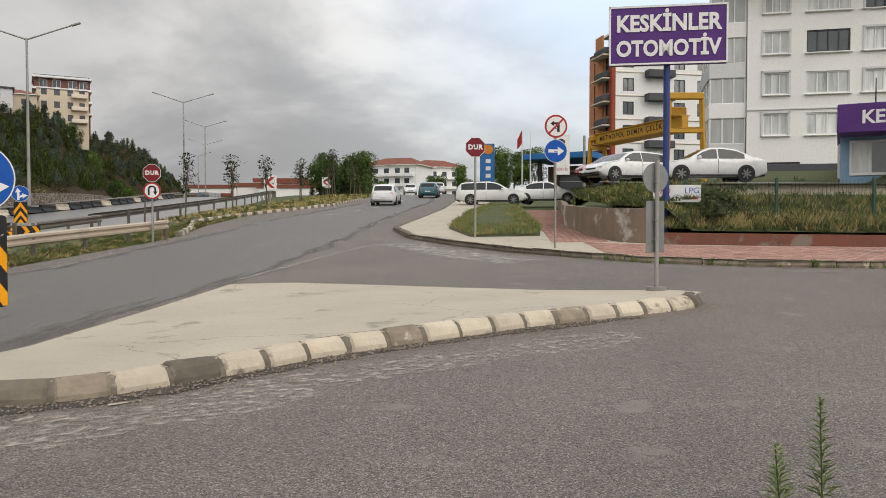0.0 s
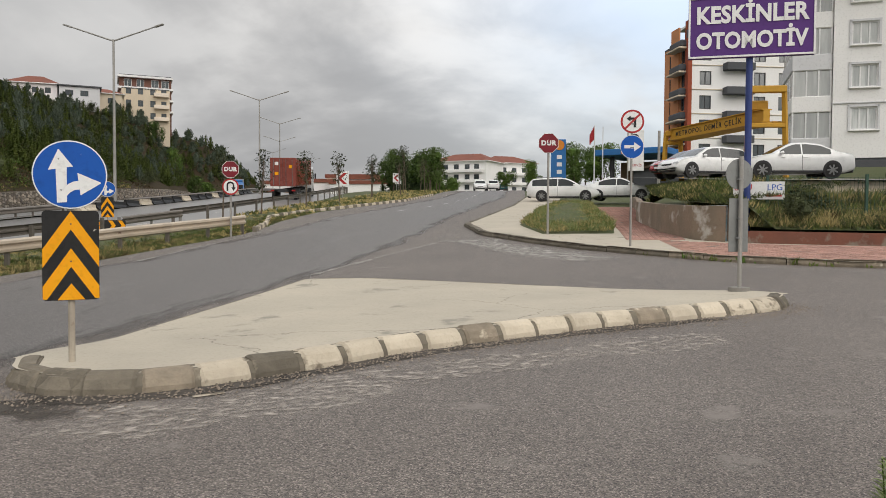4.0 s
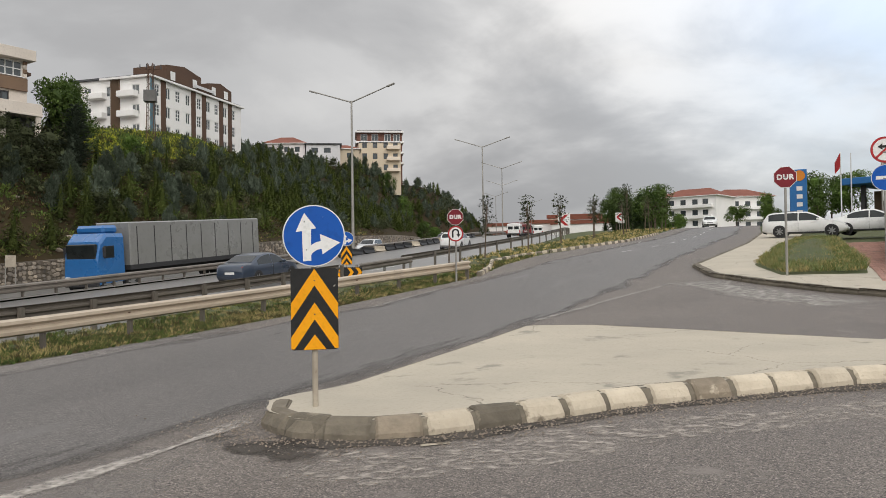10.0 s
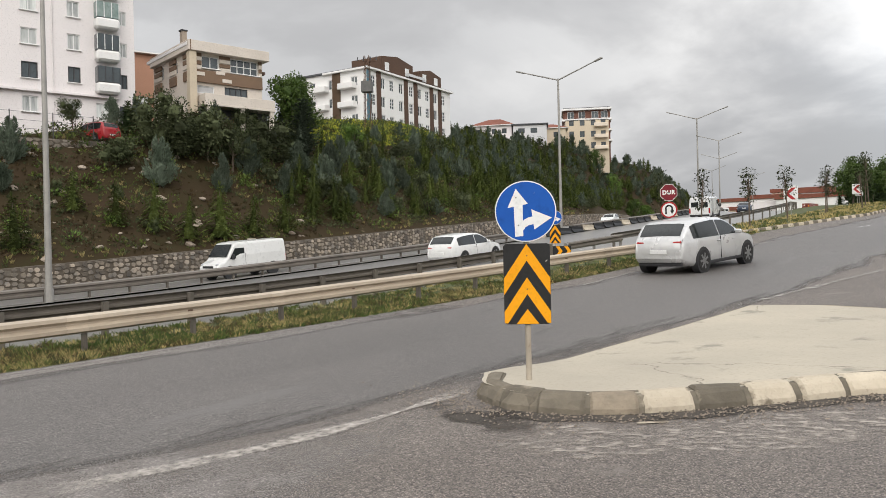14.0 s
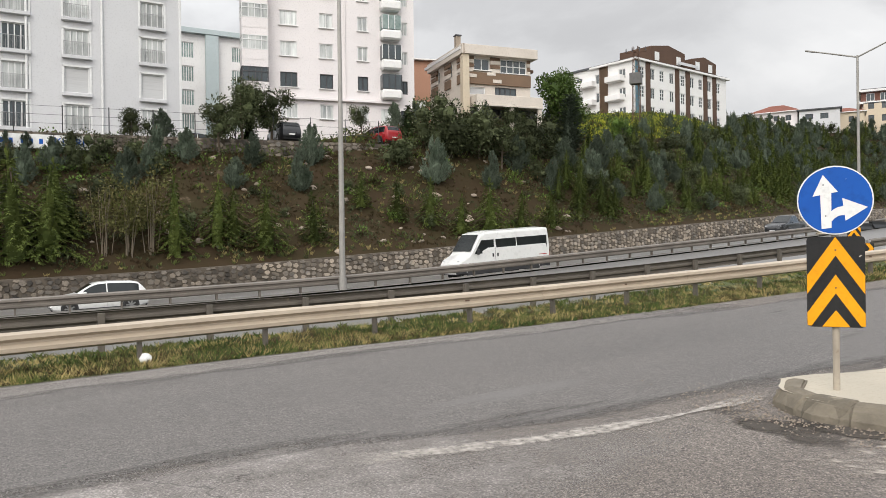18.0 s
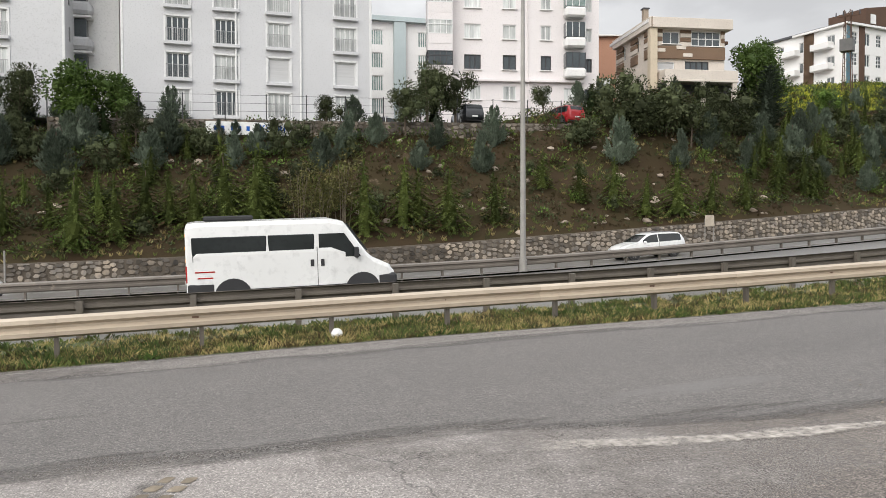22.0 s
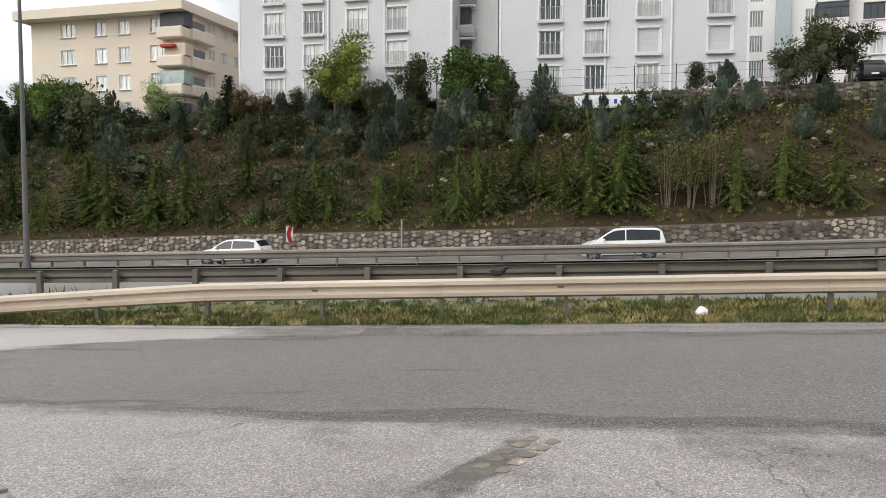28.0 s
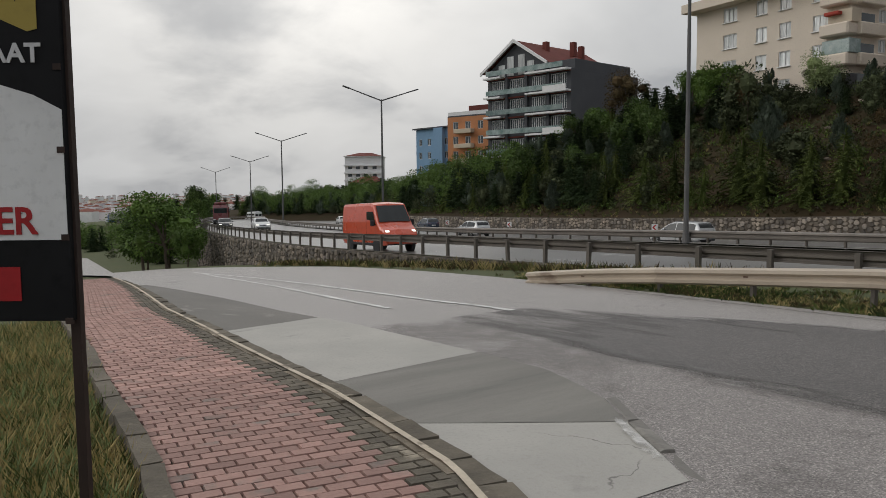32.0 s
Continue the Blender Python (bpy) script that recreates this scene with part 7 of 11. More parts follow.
block("apartment_block", (-157, -260), (-168, -251), 14, -10, 11.0, "plaster_white", grid_wins([2, 5, 8, 11.5], 6, 2.9, 2.2, 1.6, 1.4, "dark"), (), (), "distant white apartment block under a red roof", extra=lambda th, L, H: [slab(th, "floor_band", (L / 2, -0.3, 2.9 * j), (L + 0.6, 0.9, 0.6), "plaster_white") for j in range(7)], over=0.5, roof_h=1.5, roof_mat="roof_red")
block("house", (-150, -245), (-158, -236), 10, -8, 0.5, "plaster_beige", grid_wins([2, 6, 9], 2, 2.8, 4.0, 1.2, 1.2, "dark"), (), (), "distant beige house with a dark red roof", category="house", roof_h=2.5, over=0.6, roof_mat="roof_red")
block("house", (-92, -66), (-89, -58), 8, 6.6, 11.0, "plaster_white", grid_wins([2, 6], 1, 2.8, 2.2, 1.4, 1.2, "blue"), (), (), "turquoise-trimmed bungalow with a brown tiled roof", category="house", roof_h=2.2, over=0.8, roof_mat="slate_brown")
block("apartment_block", (-120, -78), (-116, -66), 10, 9, 17.5, "plaster_white", grid_wins([2, 5, 8], 3, 2.8, 1.6, 1.3, 1.3, "dark"), (), (), "pale apartment block behind the bungalow", over=0.4)


# garage forecourt and the blocks behind it
def white_block():
    A, B = (21.3, 54.3), (37.0, 50.8)
    z0, f, n, zw = 3.4, 2.81, 4, 3.57
    wins = []
    for x, w, dark in ((1.88, 1.6, ()), (5.2, 2.75, (2,)), (8.7, 2.4, (3,)), (12.6, 2.4, ())):
        for j in range(n):
            wins.append((x, zw + j * f, w, 1.5, "widedark" if j in dark else ("three" if w < 2 else "wide")))
    wins += [(x, 0.55, 2.2, 0.8, "dark") for x in (2.4, 7.6, 12)]

    def extra(th, L, H):
        slab(th, "base_storey", (L / 2, -0.06, 0.0), (L, 0.12, 1.6), "plaster_darkgrey")
        for x in (1.88, 5.2, 8.7):
            for j in range(n):
                slab(th, "window_sill", (x, -0.1, zw + j * f - 0.82), (1.9 if x < 2 else 3.0, 0.22, 0.08), "plaster_white")
        slab(th, "storey_joint", (L / 2, -0.04, 4.6), (L + 0.1, 0.1, 0.10), "plaster_grey")
        slab(th, "eaves_board", (L / 2 - 0.4, 5, H + 0.3), (L + 2.2, 13, 0.55), "plaster_white")
        slab(th, "eaves_board", (L / 2 - 0.4, 5, H + 0.75), (L + 1.5, 12, 0.5), "plaster_grey")
        for x, w, _ in ((1.88, 1.6, 0), (8.7, 2.4, 0)):
            for j in range(n):
                bm = bmesh.new()
                for c, s in (((x - w / 2 - 0.08, -0.04, zw + j * f), (0.14, 0.06, 1.8)), ((x + w / 2 + 0.08, -0.04, zw + j * f), (0.14, 0.06, 1.8)), ((x, -0.04, zw + j * f + 0.83), (w + 0.3, 0.06, 0.14))):
                    add_box(bm, c, s)
                part("window_surround", bm, "plaster_grey", th)
        for j in range(n):
            part("bay", box((-1.25, 3.0, zw - 0.35 + j * f), (2.4, 5.5, 1.75), 0.05), "glass_pale", th)
            part("bay_parapet", box((-1.28, 3.0, zw - 1.75 + j * f), (2.5, 5.7, 1.1), 0.05), "plaster_grey" if j % 2 == 0 else "plaster_white", th)
            bm = bmesh.new()
            for x in (-2.42, -1.6, -0.85, -0.1):
                add_box(bm, (x, 0.22, zw - 0.35 + j * f), (0.09, 0.06, 1.75))
            for y in (0.4, 1.6, 2.8, 4.0):
                add_box(bm, (-2.47, y, zw - 0.35 + j * f), (0.06, 0.09, 1.9))
            part("bay_frame", bm, "frame_white", th)

    block("apartment_block", A, B, 14, z0, z0 + n * f + 2.0, "plaster_white", wins, (), (), "white apartment block with a dark base and corner bays", extra=extra, over=0.4)


white_block()


def orange_white_block():
    A, B = (21.4, 97.6), (38.5, 101.0)
    z0, f, n = 6.5, 2.95, 5
    wins = []
    for x in (2.0, 9.0, 12.2, 16.0):
        for j in range(n):
            wins.append((x, 2.4 + j * f, 1.5, 1.65, "dark"))

    def extra(th, L, H):
        for j in range(n + 1):
            slab(th, "storey_line", (L / 2, -0.05, 1.0 + j * f), (L + 0.1, 0.12, 0.1), "plaster_beige")
            part("balcony", box((6.0, -0.6, 0.8 + j * f), (3.6, 1.3, 0.9), 0.03), "plaster_darkgrey", th)
            part("balcony", box((-0.5, 2.3, 0.8 + j * f), (1.1, 3.6, 0.9), 0.2), "plaster_darkgrey", th)
            part("red_column", box((-0.05, 0.35, 2.0 + j * f), (0.5, 1.0, f)), "plaster_red", th)
            part("orange_panel", box((-0.12, 4.2, 2.1 + j * f), (0.2, 2.4, f * 0.8)), "plaster_orange", th)
            part("balcony_slab", box((-0.6, 2.4, 0.25 + j * f), (1.4, 4.0, 0.22), 0.05), "plaster_beige", th)
        slab(th, "shop_front", (L / 2, -0.05, -0.5), (L, 0.2, 2.6), "glass_dark")
        slab(th, "penthouse", (L / 2 + 1, 4.5, H + 1.4), (L - 3, 6, 2.8), "plaster_darkgrey")
        slab(th, "penthouse_roof", (L / 2 + 1, 4.4, H + 2.9), (L - 1.5, 7.4, 0.3), "plaster_white")
        slab(th, "roof_terrace", (L / 2, 0.0, H + 0.6), (L + 1, 0.1, 1.0), "plaster_darkgrey")

    block("apartment_block", A, B, 8, z0, z0 + n * f + 1.2, "plaster_white", wins, (), grid_wins([2.2, 6.0], n, f, 2.4, 1.2, 1.7, "dark"), "new white block with orange and red balcony side", extra=extra, side_mat="plaster_orange")


orange_white_block()


def gantry():
    M["crane_yellow"] = surf("crane_yellow", (0.50, 0.27, 0.025), (0.42, 0.22, 0.02), 0.55, 1.0, 15, 0.1, spots=((0.25, 0.13, 0.03), 1.2, 0.08))
    th = thing("gantry_crane", (0, 0, 0), 0, "amber steel gantry crane with a lettered beam", "crane")
    a, b = Vector((10.1, 50.3, 0)), Vector((13.05, 41.5, 0))
    d = (b - a).normalized()
    zb = 5.5
    mid = (a + b) / 2
    turn = math.degrees(math.atan2(d.y, d.x))
    beam = part("beam", box((0, 0, 0), ((b - a).length, 0.4, 0.62), 0.02), "crane_yellow", th, m=pose(mid.x, mid.y, zb, 0, 0, turn))
    part("flange", box((0, 0, 0.33), ((b - a).length, 0.6, 0.05)), "crane_yellow", beam)
    part("flange", box((0, 0, -0.33), ((b - a).length, 0.6, 0.05)), "crane_yellow", beam)
    part("walkway", box((0, 0.75, -0.3), ((b - a).length, 0.8, 0.08)), "crane_yellow", beam)
    ob = letters("lettering", "METROPOL DEMİR ÇELİK", 0.42, 0.004, "sign_black", beam, pose(-0.6, -0.208, -0.03, 90, 0, 0), 1.25, 0.006)
    wide = max(v.co.x for v in ob.data.vertices) - min(v.co.x for v in ob.data.vertices)
    ob.matrix_basis = ob.matrix_basis @ Matrix.Diagonal((6.8 / wide, 1, 1, 1))
    for p, w, up, foot in ((b, 0.85, 1.35, 1.2), (a, 0.45, 0.1, 2.6)):
        for s in (-1, 1):
            part("leg", cyl((p.x + s * w * 1.25, p.y, foot), (p.x + s * w, p.y, zb + up), 0.17, 0.14, 4), "crane_yellow", th)
        part("cross_head", box((p.x, p.y, zb + up), (2.2 * w, 0.4, 0.34), 0.03), "crane_yellow", th)
        part("cross_tie", box((p.x, p.y, zb - 0.5), (2.1 * w, 0.3, 0.22), 0.03), "crane_yellow", th)
    part("hoist", box((b.x - 0.2, b.y + 0.9, zb + 0.62), (0.9, 0.7, 0.5), 0.05), "crane_yellow", th)


gantry()


def kiosk():
    M["kiosk_blue"] = surf("kiosk_blue", (0.22, 0.34, 0.47), (0.19, 0.30, 0.42), 0.7, 0.8, 15, 0.1)
    z0 = 1.55
    th = thing("kiosk", (14.45, 28.0, z0), -27, "pale blue office cabin under a purple fascia", "kiosk")
    part("body", box((2.5, 2.0, 0.6), (5.0, 4.0, 2.4), 0.02), "kiosk_blue", th)
    fa = part("fascia", box((3.0, 1.0, 2.05), (6.2, 5.0, 0.98), 0.02), "purple", th)
    letters("lettering", "KESKİNLER", 0.62, 0.004, "sign_white", fa, pose(2.2, -1.51, 2.05, 90, 0, 0), 1.0, 0.015)
    for z in (1.95, 2.2):
        part("bar", box((-0.105, 0.6, z), (0.02, 1.8, 0.14)), "sign_white", fa)
    for x, w in ((0.95, 1.3), (3.4, 1.2)):
        wn = part("window", box((x, -0.03, 0.8), (w, 0.08, 1.25), 0.01), "frame_white", th)
        part("pane", box((x - w * 0.24, -0.075, 0.8), (w * 0.4, 0.02, 1.05)), "glass_curtain", wn)
        part("pane", box((x + w * 0.24, -0.075, 0.8), (w * 0.4, 0.02, 1.05)), "glass_dark", wn)
    wn = part("window", box((-0.03, 2.0, 0.8), (0.08, 1.2, 1.3), 0.01), "frame_white", th)
    part("pane", box((-0.075, 2.0, 0.8), (0.02, 1.0, 1.1)), "glass_curtain", wn)
    part("aerial", cyl((1.1, 0, 2.5), (1.1, 0, 3.6), 0.03, 0.02, 6), "frame_dark", th)
    slab(th, "white_wing", (4.6, -0.4, 0.4), (1.6, 0.5, 2.2), "plaster_white")


kiosk()


def far_apartments():
    for A, B, z1 in (((-24.5, 232), (-8, 226), 18.0), ((-7, 240), (7, 247), 18.5)):
        block("apartment_block", A, B, 14, 5.0, z1, "plaster_white", grid_wins([1.5, 4.5, 8, 11.5, 14.5], 3, 3.0, 5.2, 1.6, 1.6, "dark"), (), (), "white apartment block with long balconies and red tiled roof", roof_h=2.6, over=0.8, roof_mat="roof_tile", extra=lambda th, L, H: [slab(th, "balcony", (L * 0.6, -0.7, 4.0 + 3.0 * j), (L * 0.7, 1.4, 0.9), "plaster_white", 0.03) for j in range(3)])


far_apartments()


def filling_station():
    M["canopy_blue"] = surf("canopy_blue", (0.02, 0.13, 0.36), (0.025, 0.15, 0.38), 0.5, 1, 10, 0.05)
    M["canopy_orange"] = surf("canopy_orange", (0.65, 0.22, 0.02), (0.6, 0.2, 0.02), 0.5, 1, 10, 0.05)
    z = ground(8, 86) + 0.5
    th = thing("filling_station", (9.8, 92.0, z - 0.6), -30, "blue-edged filling station canopy over dark forecourt", "filling station")
    cn = part("canopy", box((4, 4, 4.65), (8.5, 9, 0.7), 0.05), "canopy_blue", th)
    part("logo", box((4, -0.52, 4.65), (1.8, 0.06, 0.5)), "canopy_orange", cn)
    for x in (1, 7):
        part("column", box((x, 2, 2.0), (0.4, 0.4, 4.7)), "frame_dark", th)
    part("shop", box((4, 9, 2.0), (8, 4, 4.0)), "taupe", th)
    py = thing("price_pylon", (4.6, 80.0, ground(4.6, 80) + 0.1), -5, "tall blue price pylon with an orange disc", "sign board")
    part("panel", box((0, 0, 2.6), (1.5, 0.3, 5.2), 0.04), "canopy_blue", py)
    part("disc", prism(disc_pts(0.5, 24, 0.1, 4.6), -0.16, -0.19), "canopy_orange", py)
    for k in range(4):
        part("bar", box((0.1, -0.16, 3.4 - k * 0.75), (0.5, 0.02, 0.4)), "sign_white", py)
    for x, y in ((7.6, 74.0), (8.6, 76.0)):
        fl = thing("flag_pole", (x, y, ground(x, y) + 0.3), 0, "white flag pole with a limp red flag", "flag")
        part("pole", cyl((0, 0, 0), (0, 0, 6.0), 0.06, 0.04, 8), "frame_white", fl)
        if x < 8:
            bm = bmesh.new()
            for i in range(6):
                add_box(bm, (-0.06 - i * 0.07, 0.05 * math.sin(i * 1.6), 5.3 - i * 0.12), (0.10, 0.05, 1.2 - i * 0.05))
            part("flag", bm, "sign_red", fl)
    bd = thing("banner_sign", (9.0, 58.0, ground(9, 58) + 0.6), 0, "tall white service banner on poles", "sign board")
    part("panel", box((0, 0, 2.9), (1.1, 0.06, 3.0), 0.02), "sign_white", bd)
    letters("lettering", "SERVİS", 0.27, 0.004, "sign_red", bd, pose(0, -0.035, 1.8, 90, 0, 0))
    part("logo", prism(disc_pts(0.3, 24, -0.1, 3.8), -0.04, -0.06), "frame_dark", bd)
    part("pole", cyl((-0.6, 0, -0.5), (-0.6, 0, 4.6), 0.05, 0.05, 8), "zinc_pole", bd)
    for x, y, s in ((11.0, 60.0, 5.0),):
        ud = thing("utility_pole", (x, y, ground(x, y)), 0, "grey utility pole beside the forecourt", "pole")
        part("pole", cyl((0, 0, 0), (0, 0, s), 0.12, 0.1, 8), "zinc_pole", ud)
    rf = thing("shed", (14.0, 70.0, ground(14, 70)), 10, "low dark shed behind the forecourt", "shed")
    part("body", box((3, 3, 1.2), (9, 6, 2.4)), "plaster_darkgrey", rf)
    part("roof", add_prism(bmesh.new(), [(-1.8, 2.3), (7.8, 2.3), (7.8, 2.5), (3, 3.2), (-1.8, 2.5)], 0, 6.2), "slate_brown", rf)


filling_station()


# retaining wall, fence, banner at the grey blocks
def plateau_edge():
    rubble_wall("wall_plateau", [(-60.6, -7.0), (-60.2, 0), (-59.6, 8), (-58.9, 17.0), (-58.0, 24), (-57.2, 33)], lambda p: hill(p.x, p.y) - 1.0, lambda p: 8.15 + 0.02 * p.y, "rubble stone retaining wall under the apartment blocks", 0.5, -1)
    tagged(strip("plateau", lambda y: -72.0, [(-60.8, -8), (-60.4, 0), (-59.8, 8), (-59.1, 17), (-58.2, 24), (-57.4, 33)], -8, 33, "concrete_apron", 0.0, 2.0, 4, z_of=lambda x, y: 8.1 + 0.02 * y), "concrete forecourt of the apartment blocks", "pavement", kind="structure")
    th = thing("wire_fence", (0, 0, 0), 0, "thin dark wire fence on posts along the wall", "fence")
    pts = resample([(-60.7, -7.0), (-60.3, 0), (-59.7, 8), (-59.0, 17.0), (-58.1, 24), (-57.3, 33)], 3.0)
    for i, p in enumerate(pts):
        z = 8.1 + 0.02 * p.y
        part("post", cyl((p.x, p.y, z - 0.2), (p.x, p.y, z + 2.0), 0.04, 0.04, 6), "frame_dark", th)
    for h in (0.7, 1.3, 1.9):
        bm = bmesh.new()
        rings = [[bm.verts.new((p.x + dx, p.y, 8.1 + 0.02 * p.y + h + dz)) for dx, dz in ((0.012, 0), (0, 0.012), (-0.012, 0), (0, -0.012))] for p in pts]
        for r, q in zip(rings, rings[1:]):
            for k in range(4):
                bm.faces.new((r[k], r[(k + 1) % 4], q[(k + 1) % 4], q[k]))
        part("wire", bm, "frame_dark", th)
    bn = thing("banner", (-58.7, 6.6, 7.5), 84, "long white cloth banner with blue lettering", "banner")
    pl = part("cloth", box((0, 0, 0), (6.2, 0.03, 0.95), 0.01), "sign_white", bn)
    letters("lettering", "KLARI", 0.72, 0.003, "sign_blue", pl, pose(1.65, -0.02, 0.0, 90, 0, 0), 1.0, 0.01)
    for x in (-2.4, -1.9, -1.2, -0.7, -0.1):
        part("bar", box((x, -0.018, 0), (0.24, 0.006, 0.34)), "sign_blue", pl, "unreadable lettering")


plateau_edge()


# far town and hills on the plain
def far_town():
    rng = random.Random(21)
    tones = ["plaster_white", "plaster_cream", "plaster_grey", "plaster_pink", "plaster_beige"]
    verts = {t: [] for t in tones + ["roof_tile"]}
    faces = {t: [] for t in tones + ["roof_tile"]}

    def cube(t, x, y, z, w, d, h):
        b = len(verts[t])
        verts[t] += [(x + a * w / 2, y + c * d / 2, z + e * h) for e in (0, 1) for a, c in ((-1, -1), (1, -1), (1, 1), (-1, 1))]
        faces[t] += [tuple(b + i for i in f) for f in ((4, 5, 6, 7), (0, 1, 5, 4), (1, 2, 6, 5), (2, 3, 7, 6), (3, 0, 4, 7))]

    for _ in range(900):
        r = rng.uniform(1000, 2600)
        a = radians(rng.uniform(140, 182))
        x, y = -math.sin(a) * r, math.cos(a) * r
        far = max(-220 - y, 0)
        z = -9.5 - 0.055 * min(far, 650) - 0.012 * max(min(far, 2500) - 650, 0) - 2
        t = rng.choice(tones)
        w, d, h = rng.uniform(10, 22), rng.uniform(10, 20), rng.uniform(7, 16)
        cube(t, x, y, z - 6, w, d, h + 6)
        # most roofs take pale plaster tones, to stand for distance haze
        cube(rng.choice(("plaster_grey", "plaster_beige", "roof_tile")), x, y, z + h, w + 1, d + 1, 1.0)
    for _ in range(70):
        r = rng.uniform(330, 520)
        a = radians(rng.uniform(8, 17))
        x, y = -math.sin(a) * r, math.cos(a) * r
        t = rng.choice(tones)
        w, d, h = rng.uniform(10, 24), 12, rng.uniform(8, 15)
        cube(t, x, y, 4, w, d, h)
        cube("roof_tile", x, y, 4 + h, w + 1, d + 1, 1.5)
    for t in verts:
        ob = put("distant_town", mesh_of("distant_town", verts[t], faces[t]), t)
        tagged(ob, "distant houses of the town on the plain", "town", kind="stuff")


far_town()


def valley_town():
    """The low town that fills the valley towards the coast."""
    rng = random.Random(19)
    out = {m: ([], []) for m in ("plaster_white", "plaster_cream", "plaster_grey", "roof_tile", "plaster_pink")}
    for _ in range(2200):
        a, r = radians(rng.uniform(143, 179)), 800 * (3900 / 800) ** rng.random()
        x, y = -math.sin(a) * r, math.cos(a) * r
        far = max(-220 - y, 0)
        z = terrain(max(min(x, 130), -170), max(y, -220)) - 0.055 * min(far, 650) - 0.012 * max(min(far, 2500) - 650, 0)
        w, d, h = rng.uniform(9, 24), rng.uniform(9, 20), rng.choice((5, 6, 8, 9, 12, 15)) * (1 + max(r - 1500, 0) / 2400)
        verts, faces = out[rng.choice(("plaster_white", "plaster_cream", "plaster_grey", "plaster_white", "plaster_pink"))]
        t = rng.uniform(0, 3.14)
        ca, sa = math.cos(t), math.sin(t)
        foot = [(x + ca * p * w / 2 - sa * q * d / 2, y + sa * p * w / 2 + ca * q * d / 2) for p, q in ((-1, -1), (1, -1), (1, 1), (-1, 1))]
        b = len(verts)
        verts += [(*p, z - 4) for p in foot] + [(*p, z + h) for p in foot]
        faces += [(b, b + 1, b + 5, b + 4), (b + 1, b + 2, b + 6, b + 5), (b + 2, b + 3, b + 7, b + 6), (b + 3, b, b + 4, b + 7), (b + 4, b + 5, b + 6, b + 7)]
        verts, faces = out["roof_tile"]
        b = len(verts)
        verts += [(*p, z + h + 0.1) for p in foot] + [(x, y, z + h + rng.uniform(1.0, 3.5))]
        faces += [(b, b + 1, b + 4), (b + 1, b + 2, b + 4), (b + 2, b + 3, b + 4), (b + 3, b, b + 4)]
    for m, (verts, faces) in out.items():
        tagged(put("far_town", mesh_of("far_town", verts, faces), m), "pale houses of a distant town in the valley", "town", kind="stuff")


valley_town()

# ---- plants ----
M["bark"] = surf("bark", (0.10, 0.075, 0.055), (0.14, 0.11, 0.085), 0.95, 3, 20, 0.6)
M["needles_green"] = surf("needles_green", (0.038, 0.056, 0.013), (0.108, 0.132, 0.034), 0.8, 0.8, 6, 0.0, sheen=0.12, vary=0.4)
M["needles_blue"] = surf("needles_blue", (0.05, 0.068, 0.046), (0.112, 0.136, 0.1), 0.8, 0.8, 6, 0.0, sheen=0.12, vary=0.35)
M["needles_dark"] = surf("needles_dark", (0.022, 0.037, 0.016), (0.04, 0.058, 0.023), 0.85, 0.8, 6, 0.0, sheen=0.12, vary=0.35)
M["leaf_olive"] = surf("leaf_olive", (0.038, 0.048, 0.022), (0.074, 0.084, 0.042), 0.8, 0.8, 6, 0.0, sheen=0.12, vary=0.4)
M["leaf_green"] = surf("leaf_green", (0.055, 0.105, 0.016), (0.092, 0.14, 0.026), 0.75, 0.8, 6, 0.0, vary=0.35)
M["leaf_lime"] = surf("leaf_lime", (0.22, 0.245, 0.04), (0.17, 0.205, 0.033), 0.75, 0.8, 6, 0.0, vary=0.3)
M["leaf_brown"] = surf("leaf_brown", (0.10, 0.066, 0.034), (0.07, 0.058, 0.028), 0.85, 0.8, 6, 0.0, sheen=0.12, vary=0.35)
M["leaf_pale"] = surf("leaf_pale", (0.15, 0.19, 0.07), (0.20, 0.24, 0.11), 0.8, 0.8, 6, 0.0, vary=0.3)
M["grass_green"] = surf("grass_green", (0.085, 0.11, 0.027), (0.118, 0.132, 0.036), 0.85, 0.5, 4, 0.0, vary=0.35)
M["grass_dry"] = surf("grass_dry", (0.38, 0.3, 0.13), (0.29, 0.235, 0.1), 0.9, 0.5, 4, 0.0, vary=0.3)
M["flower_yellow"] = surf("flower_yellow", (0.42, 0.40, 0.03), (0.30, 0.34, 0.03), 0.8, 0.8, 6, 0.0, vary=0.25)
M["leaf_thicket"] = surf("leaf_thicket", (0.10, 0.09, 0.034), (0.07, 0.075, 0.026), 0.8, 0.8, 6, 0.0, sheen=0.12, vary=0.35)
M["stem_pale"] = surf("stem_pale", (0.20, 0.165, 0.12), (0.14, 0.115, 0.085), 0.9, 3, 20, 0.3)


def blade(verts, faces, c, d, up, l, w):
    """A small pointed leaf or spray: a bent diamond."""
    s = d.cross(up)
    if s.length < 1e-4:
        s = d.cross(Vector((1, 0, 0.3)))
    s = s.normalized() * w
    b = len(verts)
    mid = c + d * (l * 0.5) + up * (l * 0.08)
    verts += [tuple(c), tuple(mid + s), tuple(c + d * l), tuple(mid - s)]
    faces.append((b, b + 1, b + 2, b + 3))


